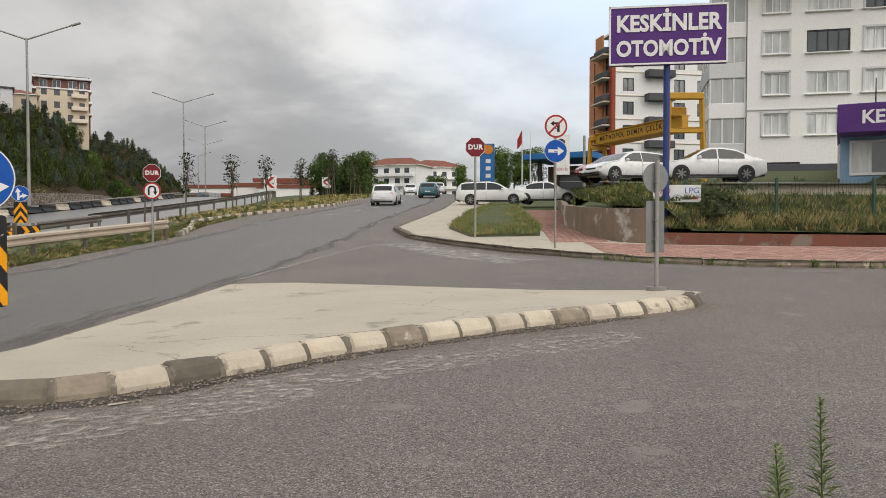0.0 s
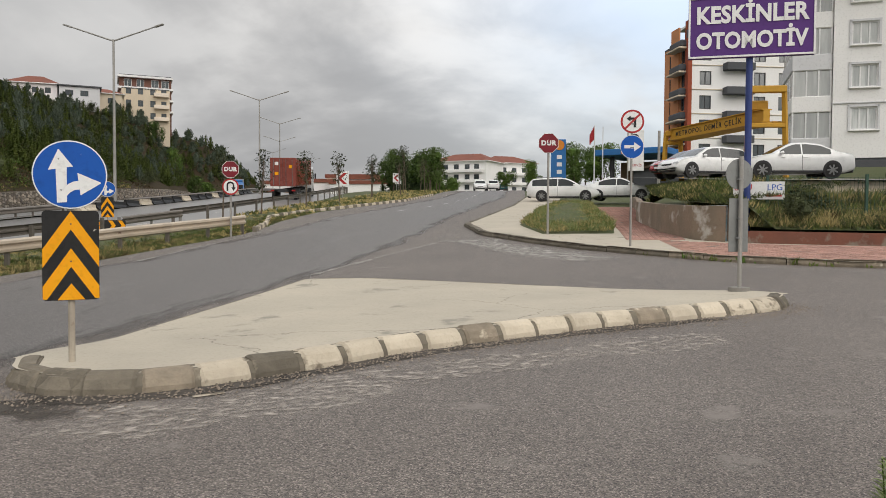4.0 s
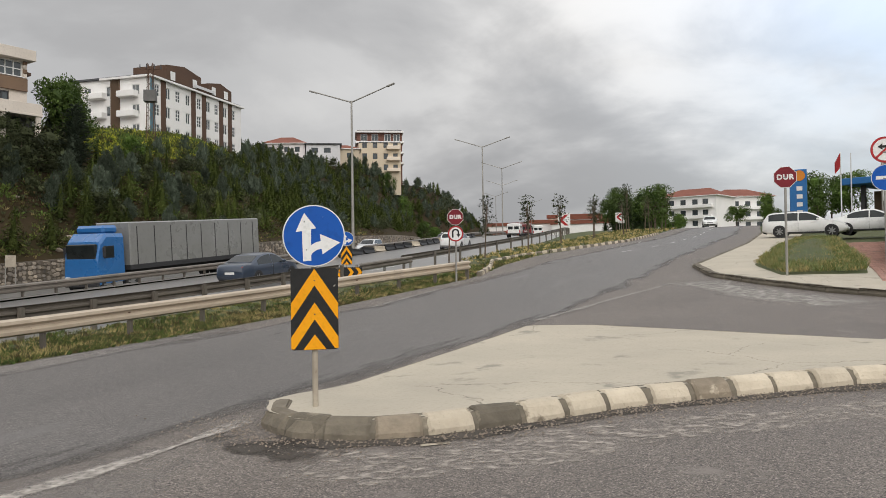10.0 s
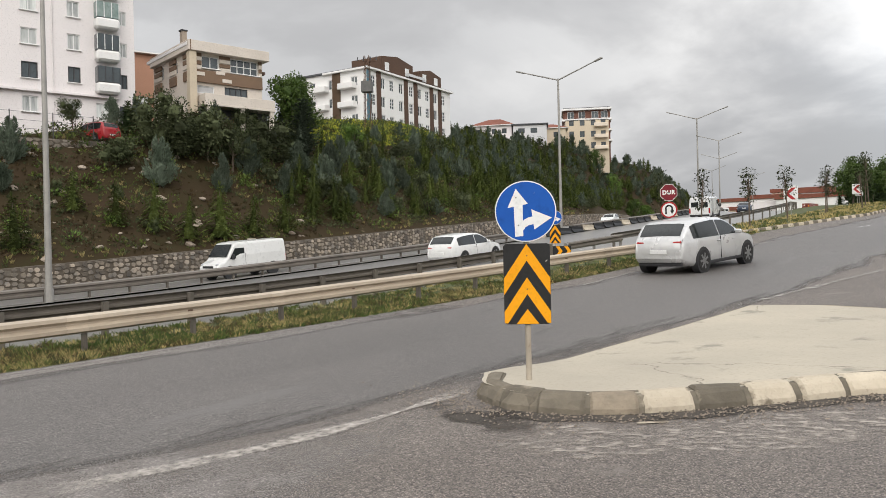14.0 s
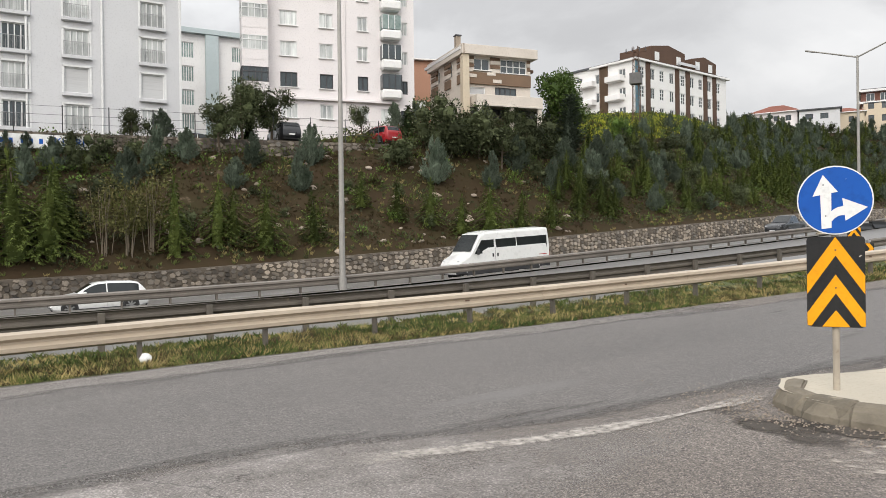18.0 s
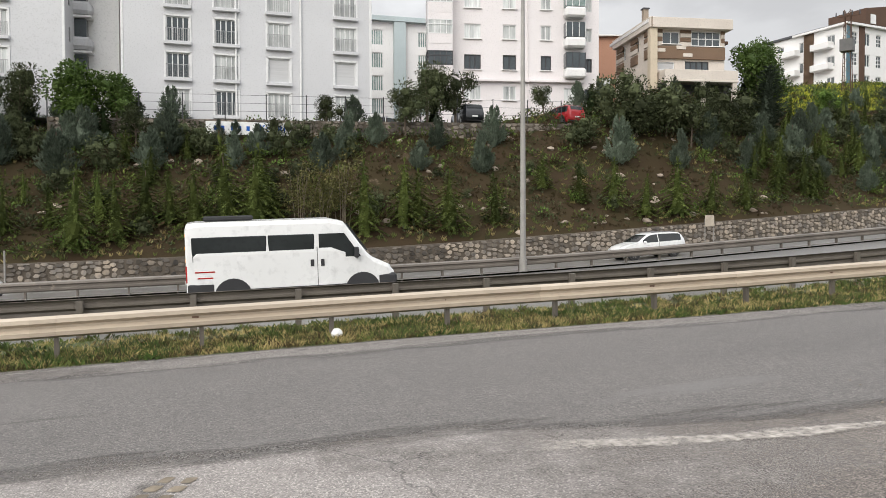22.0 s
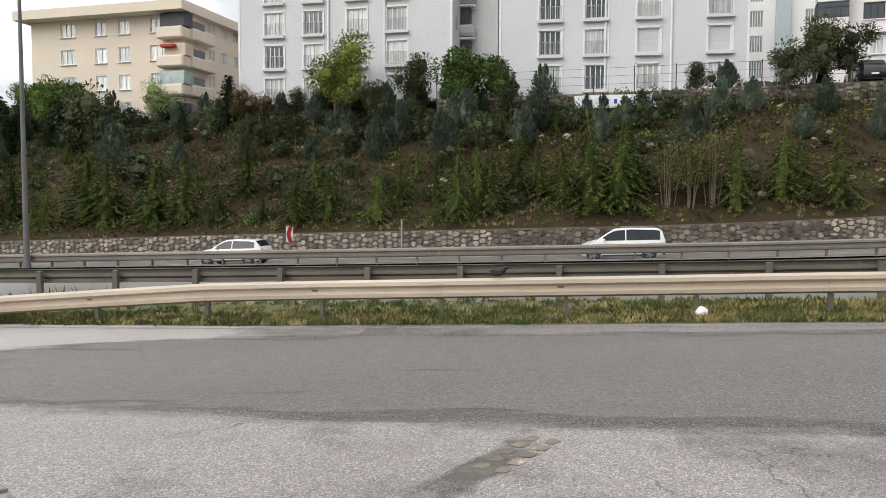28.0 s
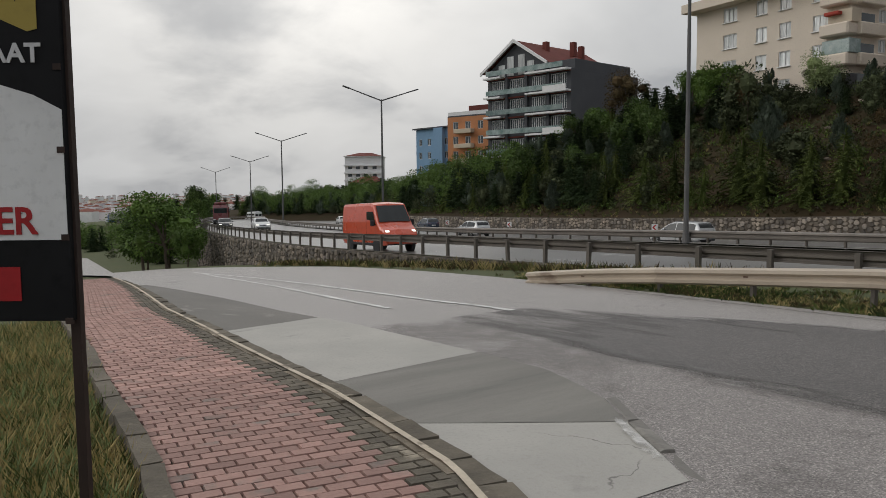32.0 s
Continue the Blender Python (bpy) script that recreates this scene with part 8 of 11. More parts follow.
def conifer_mesh(seed, h, r, tiers, per, droop, l, w, columnar=0.0):
    rng = random.Random(seed)
    verts, faces = [], []
    for t in range(tiers):
        f = (t + rng.uniform(-0.3, 0.3)) / tiers
        z = h * (0.06 + 0.94 * f)
        shape_r = (1 - f) ** (0.8 - 0.35 * columnar) * (0.55 + 0.45 * min(f * 6, 1))
        rr = r * max(shape_r, 0.03) * rng.uniform(0.75, 1.15)
        n = max(int(per * (0.35 + 0.65 * (1 - f))), 3)
        a0 = rng.uniform(0, 6.28)
        for k in range(n):
            a = a0 + 6.283 * k / n + rng.uniform(-0.3, 0.3)
            reach = rr * rng.uniform(0.78, 1.08)
            out = Vector((math.cos(a), math.sin(a), 0))
            tip = out * reach + Vector((0, 0, z + reach * (0.9 * columnar - droop) * rng.uniform(0.6, 1.2)))
            root = Vector((0, 0, z))
            steps = 3 if reach > 0.5 else 2
            for s in range(1, steps + 1):
                q = root.lerp(tip, s / steps)
                for side in (-1, 0, 1):
                    d = (tip - root).normalized()
                    d = Matrix.Rotation(side * rng.uniform(0.5, 1.0), 3, "Z") @ d
                    d.z += rng.uniform(-0.35, 0.25)
                    blade(verts, faces, q, d.normalized(), Vector((rng.uniform(-0.3, 0.3), rng.uniform(-0.3, 0.3), 1)).normalized(), l * rng.uniform(0.7, 1.25), w * rng.uniform(0.7, 1.2))
    inner_mass(verts, faces, rng, h, lambda f: r * 0.55 * (1 - f) ** 0.8, 0.06, 0.92)
    return mesh_of("crown", verts, faces)


def inner_mass(verts, faces, rng, h, radius, base=0.04, top=0.93):
    """A ragged inner mass added to block light within a crown; radius(f) gives its reach at a share of the height."""
    n, rings = 9, 8
    b = len(verts)
    for i in range(rings):
        f = base + (top - base) * i / (rings - 1)
        for k in range(n):
            a = 2 * math.pi * (k + 0.5 * (i % 2)) / n
            q = radius(f) * rng.uniform(0.55, 1.1)
            verts.append((math.cos(a) * q, math.sin(a) * q, h * f + rng.uniform(-0.06, 0.06) * h))
    for i in range(rings - 1):
        for k in range(n):
            faces.append((b + i * n + k, b + i * n + (k + 1) % n, b + (i + 1) * n + (k + 1) % n, b + (i + 1) * n + k))


def cedar_mesh(seed, h, r, tiers=18, per=8, l=0.30, w=0.023):
    """Whorls of long boughs that droop at their tips, with sprays to both sides."""
    rng = random.Random(seed)
    verts, faces = [], []
    for t in range(tiers):
        f = (t + rng.uniform(-0.25, 0.25)) / tiers
        z = h * (0.05 + 0.95 * f)
        n = max(int(per * (0.5 + 0.5 * (1 - f))), 3)
        a0 = rng.uniform(0, 6.28)
        for k in range(n):
            a = a0 + 6.283 * k / n + rng.uniform(-0.35, 0.35)
            reach = r * max((1 - f) ** 0.85, 0.05) * rng.uniform(0.62, 1.15)
            out = Vector((math.cos(a), math.sin(a), 0))
            steps = max(int(reach / 0.14), 2)
            for q in range(steps + 1):
                u = q / steps
                c = out * (reach * u) + Vector((0, 0, z + reach * (0.26 * u - 0.40 * u * u)))
                slope = (0.26 - 0.80 * u)
                d0 = Vector((out.x, out.y, slope)).normalized()
                for side in (-1, 1, -0.35, 0.35) if u > 0.3 else (-1, 1):
                    d = Matrix.Rotation(side * rng.uniform(0.55, 0.95), 3, "Z") @ d0
                    d.z += rng.uniform(-0.2, 0.12)
                    blade(verts, faces, c, d.normalized(), Vector((rng.uniform(-0.35, 0.35), rng.uniform(-0.35, 0.35), 1)).normalized(), l * rng.uniform(0.65, 1.2) * (1.15 - 0.45 * u), w * rng.uniform(0.8, 1.3))
    for k in range(5):
        blade(verts, faces, Vector((0, 0, h * 0.96)), Vector((rng.uniform(-0.25, 0.25), rng.uniform(-0.25, 0.25), 1)).normalized(), Vector((1, 0, 0)), 0.4, 0.04)
    inner_mass(verts, faces, rng, h, lambda f: r * 0.36 * (1 - f) ** 0.85)
    return mesh_of("crown", verts, faces)


def cypress_mesh(seed, h, r, n, l, w):
    """Upswept feathery plumes round a full, pointed body."""
    rng = random.Random(seed)
    verts, faces = [], []
    plumes = []
    for _ in range(44):
        f = rng.random() ** 1.1
        plumes.append((f * 0.8, rng.uniform(0, 6.28), rng.uniform(0.75, 1.15)))
    for _ in range(n):
        f0, a0, k = rng.choice(plumes)
        u = rng.random()
        f = min(f0 + 0.24 * u, 0.99)
        full = r * k * (0.5 + 0.5 * min(f / 0.3, 1)) * max(1 - f, 0.02) ** 0.55
        a = a0 + rng.gauss(0, 0.42) * (1.1 - u)
        q = full * (0.35 + 0.7 * math.sqrt(u)) * rng.uniform(0.75, 1.05)
        out = Vector((math.cos(a), math.sin(a), 0))
        c = out * q + Vector((0, 0, h * (0.03 + 0.93 * f) + rng.uniform(-0.1, 0.1)))
        d = (out * rng.uniform(0.25, 0.95) + Vector((rng.uniform(-0.35, 0.35), rng.uniform(-0.35, 0.35), rng.uniform(0.5, 1.15)))).normalized()
        blade(verts, faces, c, d, (out + Vector((rng.uniform(-0.6, 0.6), rng.uniform(-0.6, 0.6), 0.5))).normalized(), l * rng.uniform(0.6, 1.25), w * rng.uniform(0.7, 1.3))
    inner_mass(verts, faces, rng, h, lambda f: r * 0.5 * (0.5 + 0.5 * min(f / 0.3, 1)) * max(1 - f, 0.02) ** 0.55, 0.03, 0.9)
    return mesh_of("crown", verts, faces)


def stem_meshes(h, r, n, seed):
    """Thin pale stems that fan out of one root, a mesh each."""
    rng = random.Random(seed)
    made = []
    for k in range(n):
        a, q = 2 * math.pi * k / n + rng.uniform(-0.3, 0.3), rng.uniform(0.3, 1.0)
        foot = Vector((math.cos(a), math.sin(a), 0)) * r * 0.3 * q
        knee = foot * 1.8 + Vector((rng.uniform(-0.15, 0.15), rng.uniform(-0.15, 0.15), h * 0.5))
        top = Vector((math.cos(a) * r * q, math.sin(a) * r * q, h * rng.uniform(0.8, 1.0)))
        bm = loft([[(c.x + t * math.cos(i * 1.2566), c.y + t * math.sin(i * 1.2566), c.z) for i in range(5)] for c, t in ((foot - Vector((0, 0, 0.3)), 0.03), (knee, 0.022), (top, 0.008))])
        me = bpy.data.meshes.new("stem")
        bm.to_mesh(me)
        bm.free()
        me.materials.append(M["stem_pale"])
        made.append(me)
    return made


def leafy_mesh(seed, h, r, n, l, w, trunk_h, flat=1.0, lumps=9):
    rng = random.Random(seed)
    verts, faces = [], []
    cs = []
    for _ in range(lumps):
        a, q = rng.uniform(0, 6.28), rng.uniform(0.15, 0.75)
        cs.append((Vector((math.cos(a) * r * q, math.sin(a) * r * q, trunk_h + (h - trunk_h) * rng.uniform(0.2, 0.85))), rng.uniform(0.3, 0.55) * r))
    for _ in range(n):
        c, cr = rng.choice(cs)
        v = Vector((rng.gauss(0, 1), rng.gauss(0, 1), rng.gauss(0, 1) * flat)).normalized()
        p = c + v * cr * rng.uniform(0.55, 1.1)
        if p.z < trunk_h * 0.5:
            continue
        d = (v + Vector((rng.uniform(-0.7, 0.7), rng.uniform(-0.7, 0.7), rng.uniform(-0.7, 0.4)))).normalized()
        blade(verts, faces, p, d, Vector((rng.uniform(-1, 1), rng.uniform(-1, 1), 1)).normalized(), l * rng.uniform(0.6, 1.3), w * rng.uniform(0.6, 1.3))
    for c, cr in cs:
        # inner lump added to each bough to block light
        b, k = len(verts), cr * 0.5
        if n / len(cs) < 150:
            continue
        for v in [Vector((math.cos(t) * math.sin(u), math.sin(t) * math.sin(u), math.cos(u))) for u in (0.5, 1.25, 1.9, 2.6) for t in (0, 1.05, 2.1, 3.14, 4.2, 5.24)]:
            verts.append(tuple(c + v * k * rng.uniform(0.7, 1.2)))
        faces += [(b + 6 * i + j, b + 6 * i + (j + 1) % 6, b + 6 * i + 6 + (j + 1) % 6, b + 6 * i + 6 + j) for i in range(3) for j in range(6)]
    return mesh_of("crown", verts, faces), cs


def trunk_mesh(h, r, limbs=(), seed=0):
    rng = random.Random(seed)
    bm = bmesh.new()
    add_cyl(bm, (0, 0, -0.3), (0.03 * h * rng.uniform(-1, 1), 0.03 * h * rng.uniform(-1, 1), h), r, r * 0.35, 7)
    for c, cr in limbs:
        z = min(h * rng.uniform(0.45, 0.8), c.z * 0.8)
        add_cyl(bm, (0, 0, z), c, r * 0.42, r * 0.12, 5)
    me = bpy.data.meshes.new("trunk")
    bm.to_mesh(me)
    bm.free()
    me.materials.append(M["bark"])
    return me


def plant_kind(name, crown, trunk, mat, label, category, group):
    crown.materials.append(M[mat])
    th = thing(name, (0, 0, -500), 0, label, category, group)
    for n, me in (*((("stem", t) for t in trunk) if isinstance(trunk, list) else (("trunk", trunk),)), ("crown", crown)):
        ob = new(n, me)
        ob.parent = th
    return th


KINDS = {}
for k in range(3):
    KINDS["cedar", k] = plant_kind("cedar", cedar_mesh(k, 3.4, (1.3, 1.15, 1.5)[k]), trunk_mesh(3.0, 0.07), "needles_green", "young green cedar with drooping branches on the slope", "conifer", "cedars on the slope")
    KINDS["cypress", k] = plant_kind("cypress", cypress_mesh(10 + k, 3.1, (1.3, 1.5, 1.15)[k], 3400, 0.24, 0.032), trunk_mesh(3.0, 0.07), "needles_blue", "blue-green cypress on the planted slope", "conifer", "cypresses on the slope")
    KINDS["darkfir", k] = plant_kind("fir", conifer_mesh(20 + k, 5.0, 1.7, 22, 12, 0.22, 0.42, 0.09), trunk_mesh(4.4, 0.09), "needles_dark", "dark green fir standing close to its neighbours", "conifer", "firs on the slope")
    c, cs = leafy_mesh(30 + k, 2.2, 1.5, 1500, 0.17, 0.05, 0.3)
    KINDS["shrub", k] = plant_kind("shrub", c, trunk_mesh(1.2, 0.05, cs[:5], k), "leaf_olive", "dense olive-green shrub on the slope", "shrub", "shrubs on the slope")
    c, cs = leafy_mesh(40 + k, 5.2, 2.3, 4000, 0.19, 0.055, 1.4)
    KINDS["olive", k] = plant_kind("olive_tree", c, trunk_mesh(3.4, 0.14, cs, k), "leaf_olive", "grey-green olive tree with an open crown", "tree", "olive trees on the slope")
    c, cs = leafy_mesh(50 + k, 5.6, 2.4, 4200, 0.22, 0.08, 1.2)
    KINDS["broad", k] = plant_kind("broadleaf_tree", c, trunk_mesh(3.6, 0.14, cs, k), "leaf_green", "fresh green broadleaf tree", "tree", "broadleaf trees")
    c, cs = leafy_mesh(60 + k, 1.5, 0.9, 800, 0.15, 0.04, 0.1)
    KINDS["scrub", k] = plant_kind("scrub", c, trunk_mesh(0.8, 0.03, cs[:4], k), "leaf_brown", "brownish scrub bush on the slope", "shrub", "scrub on the slope")
    c, cs = leafy_mesh(70 + k, 6.0, 1.0, 330, 0.24, 0.07, 1.8, 1.6, 12)
    KINDS["street", k] = plant_kind("street_tree", c, trunk_mesh(4.6, 0.09, cs, k), "leaf_olive", "slim young street tree with a sparse crown", "tree", "young trees in the verge")
c, cs = leafy_mesh(75, 4.6, 1.7, 1500, 0.20, 0.05, 1.3, 0.9, 16)
KINDS["thicket", 0] = plant_kind("thicket", c, stem_meshes(4.2, 1.3, 10, 5), "leaf_thicket", "thicket of pale bare stems with sparse yellowish leaves", "shrub", "")
c, cs = leafy_mesh(81, 6.6, 2.5, 6500, 0.2, 0.065, 1.6)
KINDS["lime", 0] = plant_kind("broadleaf_tree", c, trunk_mesh(4.6, 0.12, cs, 2), "leaf_lime", "tree with yellow-green spring leaves before the grey block", "tree", "")
c, cs = leafy_mesh(82, 6.5, 3.0, 3600, 0.19, 0.06, 2.0, 0.8)
KINDS["rusty", 0] = plant_kind("broadleaf_tree", c, trunk_mesh(4.6, 0.16, cs, 3), "leaf_brown", "tree with reddish brown young leaves", "tree", "")
c, cs = leafy_mesh(83, 5.6, 2.3, 2800, 0.18, 0.06, 1.6)
KINDS["blossom", 0] = plant_kind("broadleaf_tree", c, trunk_mesh(4.2, 0.1, cs, 4), "leaf_pale", "small tree with pale new leaves", "tree", "")
c = conifer_mesh(90, 6.5, 1.9, 22, 12, -0.1, 0.6, 0.10, 0.35)
KINDS["bluecedar", 0] = plant_kind("blue_cedar", c, trunk_mesh(5.8, 0.1), "needles_blue", "tall silvery blue cedar beside the villa", "conifer", "")
COARSE = {}
for kind, me, trunk, mat in (("cedar", cedar_mesh(1, 3.4, 1.4, 11, 7, 0.42, 0.06), None, "needles_green"), ("cypress", cypress_mesh(11, 3.1, 1.4, 700, 0.4, 0.06), None, "needles_blue"), ("darkfir", conifer_mesh(21, 5.0, 1.7, 14, 10, 0.22, 0.6, 0.14), None, "needles_dark"), ("broad", leafy_mesh(51, 5.6, 2.4, 1100, 0.3, 0.1, 1.2)[0], None, "leaf_green"), ("shrub", leafy_mesh(31, 2.2, 1.5, 520, 0.22, 0.075, 0.3)[0], None, "leaf_olive")):
    me.materials.append(M[mat])
    COARSE[kind] = me


def plant(kind, x, y, z, s=1.0, rng=random):
    ks = [k for k in KINDS if k[0] == kind]
    src = KINDS[rng.choice(ks)]
    ob = copy_thing(src, pose(x, y, z, rng.uniform(-4, 4), rng.uniform(-4, 4), rng.uniform(0, 360)))
    sx = s * rng.uniform(0.9, 1.1)
    ob.scale = (sx, sx, s * rng.uniform(0.9, 1.15))
    return ob


FAR = []


def plant_far(kind, x, y, z, s=1.0, rng=random):
    """A tree of the far wood, to be joined with its neighbours."""
    FAR.append((kind, pose(x, y, z, 0, 0, rng.uniform(0, 360)) @ Matrix.Diagonal((s, s, s * rng.uniform(0.9, 1.15), 1))))


def far_wood(name, pick, label):
    """The far trees of one stretch as one mass."""
    vs, fs, ms, mats, base = [], [], [], [], 0
    for k, m in FAR:
        if not pick(m.translation.y):
            continue
        for me in (COARSE[k],):
            a = np.empty(len(me.vertices) * 3)
            me.vertices.foreach_get("co", a)
            mm = np.array(m)
            vs.append(a.reshape(-1, 3) @ mm[:3, :3].T + mm[:3, 3])
            mat = me.materials[0]
            if mat not in mats:
                mats.append(mat)
            fs += [tuple(base + i for i in p.vertices) for p in me.polygons]
            ms += [mats.index(mat)] * len(me.polygons)
            base += len(me.vertices)
    me = bpy.data.meshes.new(name)
    me.from_pydata(np.concatenate(vs).tolist(), [], fs)
    for mat in mats:
        me.materials.append(mat)
    me.polygons.foreach_set("material_index", ms)
    tagged(new(name, me), label, "wood", kind="stuff")


# single conifers behind the stone wall: y, metres behind the wall, height
CEDARS_LOW = [(-47, 1.9, 3.5), (-43, 2.9, 4.6), (-40.7, 2, 2.2), (-39.6, 3.2, 4.6), (-35.4, 1.9, 3.0), (-32.6, 2.9, 5.0), (-30.2, 2.4, 4.4), (-26.3, 1.6, 4.0), (-23.8, 1.7, 4.4), (-21, 1.7, 2.6), (-20.4, 5.1, 4.4), (-17.7, 1.8, 2.3), (-15.2, 1.3, 4.0), (-12.9, 1.6, 3.5), (-11.7, 4.8, 1.8), (-14.8, 4.5, 2.6), (-24.8, 4.1, 2.8)]
CEDARS_MID = [(-9.6, 1.2, 3.2), (-8.4, 3.2, 2.6), (-5.9, 3.7, 2.7), (-4.5, 1.3, 4.6), (-3.2, 4.1, 3.0), (-2.1, 1.9, 3.9), (-0.6, 3.4, 3.4), (0.9, 3.1, 3.2), (2.3, 2.6, 3.6), (4.1, 1.6, 5.4), (5.6, 1.8, 5.1), (6.6, 3.6, 4.2), (12.5, 1.7, 4.3), (15.2, 2.2, 4.3)]
CEDARS_HIGH = [(16.4, 2.6, 3.6), (18.1, 1.5, 4.1), (21.6, 1.9, 3.6), (26.6, 4.8, 2.6), (28.8, 3.2, 3.2), (31.2, 2.6, 3.2), (33.1, 1.2, 3.2), (35.7, 1.0, 3.8), (38.9, 1.2, 3.1), (42.3, 1.2, 3.0), (49.7, 2.5, 3.5), (47.8, 3.4, 3.4)]
CYPRESSES = [(-33.8, 9.6, 3.9), (-27.4, 8.8, 2.6), (-21.8, 8.7, 2.5), (-16.2, 8.8, 2.5), (-11, 8.1, 3.5), (-9.7, 9.9, 3.6), (-5.8, 8.1, 4.0), (-4.5, 11, 3.4), (-0.4, 8.1, 3.4), (1, 10.2, 3.2), (5.1, 8.3, 2.7), (6.9, 9.7, 2.7), (11.1, 8.3, 3.0), (12.8, 9.6, 2.7)]
CYPRESSES_UP = [(18.2, 7.8, 2.5), (20.4, 10.2, 2.7), (23, 7.4, 3.4), (25.2, 10.4, 3.2), (34.4, 6.6, 3.9), (39.6, 5.7, 3.2), (43.7, 7.3, 3.5), (45.9, 5.1, 3.3), (50.4, 8.2, 3.7), (55, 7.8, 3.8), (51.5, 5.6, 3.7)]
BUSHES = [(-7.2, 10.3, 2.1), (-3.3, 8.8, 2.1), (2.5, 10.2, 2.3), (3.7, 9.7, 2.0), (8.4, 9.8, 1.7), (9.7, 11, 2.0), (40.8, 9.2, 4.0), (38.9, 9.8, 3.4), (36.1, 10.2, 4.0), (48, 9.5, 3.6), (48.2, 13, 2.3), (32.1, 8.8, 2.8), (-39.5, 14.4, 4.4), (-29.8, 6.9, 3.0), (-19.1, 10, 1.6), (-17.8, 5.3, 2.1), (-13.8, 9.3, 2.0)]


def plant_slope():
    rng = random.Random(77)

    def spot(y, w):
        x = median_x(y) - 20.4 - w
        return x, y, hill(x, y) - 0.1

    for kind, tall, rows in (("cedar", 3.4, CEDARS_LOW + CEDARS_MID + CEDARS_HIGH), ("cypress", 3.4, CYPRESSES + CYPRESSES_UP), ("shrub", 2.2, BUSHES)):
        for y, w, h in rows:
            plant(kind, *spot(y, w), h / tall, rng)
    for y in (8.6, 9.9, 11.2):
        plant("thicket", *spot(y, 1.9), rng.uniform(0.95, 1.1), rng)

    y = -216.0
    while y < 262:
        wide = float(np.interp(y, CREST_Y, CREST_W))
        near = -48 < y < 46
        rows = int(wide / (2.6 if near else 2.05))
        for k in range(rows + 1):
            f = (k + 0.5) / (rows + 1)
            w = 1.8 + f * (wide - 1.2) + rng.uniform(-0.8, 0.8)
            yy = y + rng.uniform(-1.0, 1.0)
            if 1.5 < yy < 11 and f > 0.74 or 11 <= yy < 33 and f > 0.82 and rng.random() < 0.8:
                continue
            if 62 < yy < 106 and f > 0.74:
                continue
            if near:
                # low growth between the single conifers, thin on the rocky stretch
                if 17 < yy < 44 and f < 0.8:
                    if rng.random() < 0.72:
                        continue
                    kind, s = rng.choice(("scrub", "scrub", "shrub")), rng.uniform(0.3, 0.6)
                elif f < 0.36:
                    if rng.random() < 0.45:
                        continue
                    kind, s = rng.choice(("cedar", "shrub", "scrub", "shrub")), rng.uniform(0.5, 0.85)
                elif f < 0.62:
                    if rng.random() < 0.4:
                        continue
                    kind, s = rng.choice(("scrub", "shrub", "cedar", "shrub")), rng.uniform(0.4, 0.8)
                else:
                    kind = rng.choice(("cypress", "shrub", "shrub", "olive", "cypress", "darkfir"))
                    s = {"olive": rng.uniform(0.45, 0.62), "darkfir": rng.uniform(0.4, 0.6)}.get(kind, rng.uniform(0.65, 1.0))
            elif y < 0:
                if rng.random() < 0.08:
                    continue
                kind = rng.choice(("darkfir", "darkfir", "cypress", "shrub", "cedar", "broad"))
                s = rng.uniform(0.8, 1.25) * (0.75 if kind in ("darkfir", "broad") else 1.0)
            else:
                # planted rows: cedars below, blue cypresses above
                if rng.random() < 0.24:
                    continue
                kind = rng.choice(("cedar", "cedar", "cedar", "shrub", "cypress")) if f < 0.4 else rng.choice(("cypress", "cypress", "cedar", "shrub", "shrub", "cedar"))
                s = rng.uniform(0.62, 1.0) * (0.72 if 46 < yy < 112 and f > 0.62 else 1.0)
            (plant if -75 < yy < 78 else plant_far)(kind, *spot(yy, w), s, rng)
        y += 2.0
    # the trees that stand out
    for kind, y, w, s in (("olive", 20.5, 12.5, 1.0), ("olive", 23.0, 13.0, 0.95), ("olive", 18.5, 12.0, 0.75), ("olive", 46.0, 8.5, 0.8), ("olive", 42.5, 8.0, 0.75), ("shrub", 38.0, 9.5, 1.5), ("lime", -15.6, 13.5, 1.12), ("broad", -4.5, 13.0, 0.95), ("broad", -2.4, 13.4, 0.8), ("olive", -8.8, 14.0, 0.9), ("olive", -12.0, 13.0, 0.75), ("rusty", -22.5, 14.5, 0.55), ("rusty", -40.5, 15.5, 0.62), ("blossom", -34.0, 17.0, 0.85), ("rusty", -61.0, 19.5, 1.0), ("darkfir", -26.5, 16.5, 0.9), ("cypress", 1.4, 15.0, 0.95), ("cypress", 5.6, 12.0, 0.5), ("cypress", 4.4, 12.0, 0.55), ("shrub", 8.4, 12.0, 0.7), ("darkfir", -75.0, 21.0, 1.1), ("darkfir", -44.0, 16.0, 0.8), ("rusty", -24.0, 15.0, 0.5)):
        plant(kind, *spot(y, w), s, rng)
    for x, y, s, kind in ((-60.5, 55.5, 1.25, "broad"), (-61.5, 57.0, 1.1, "broad"), (-57.5, 53.5, 1.0, "bluecedar"), (-66, 60, 1.0, "broad"), (-62, 66, 0.6, "broad"), (-80, 178, 0.9, "broad"), (-78, 184, 1.0, "broad"), (-77, 190, 0.9, "broad"), (-83, 175, 0.8, "broad")):
        plant(kind, x, y, hill(x, y) - 0.2, s, rng)
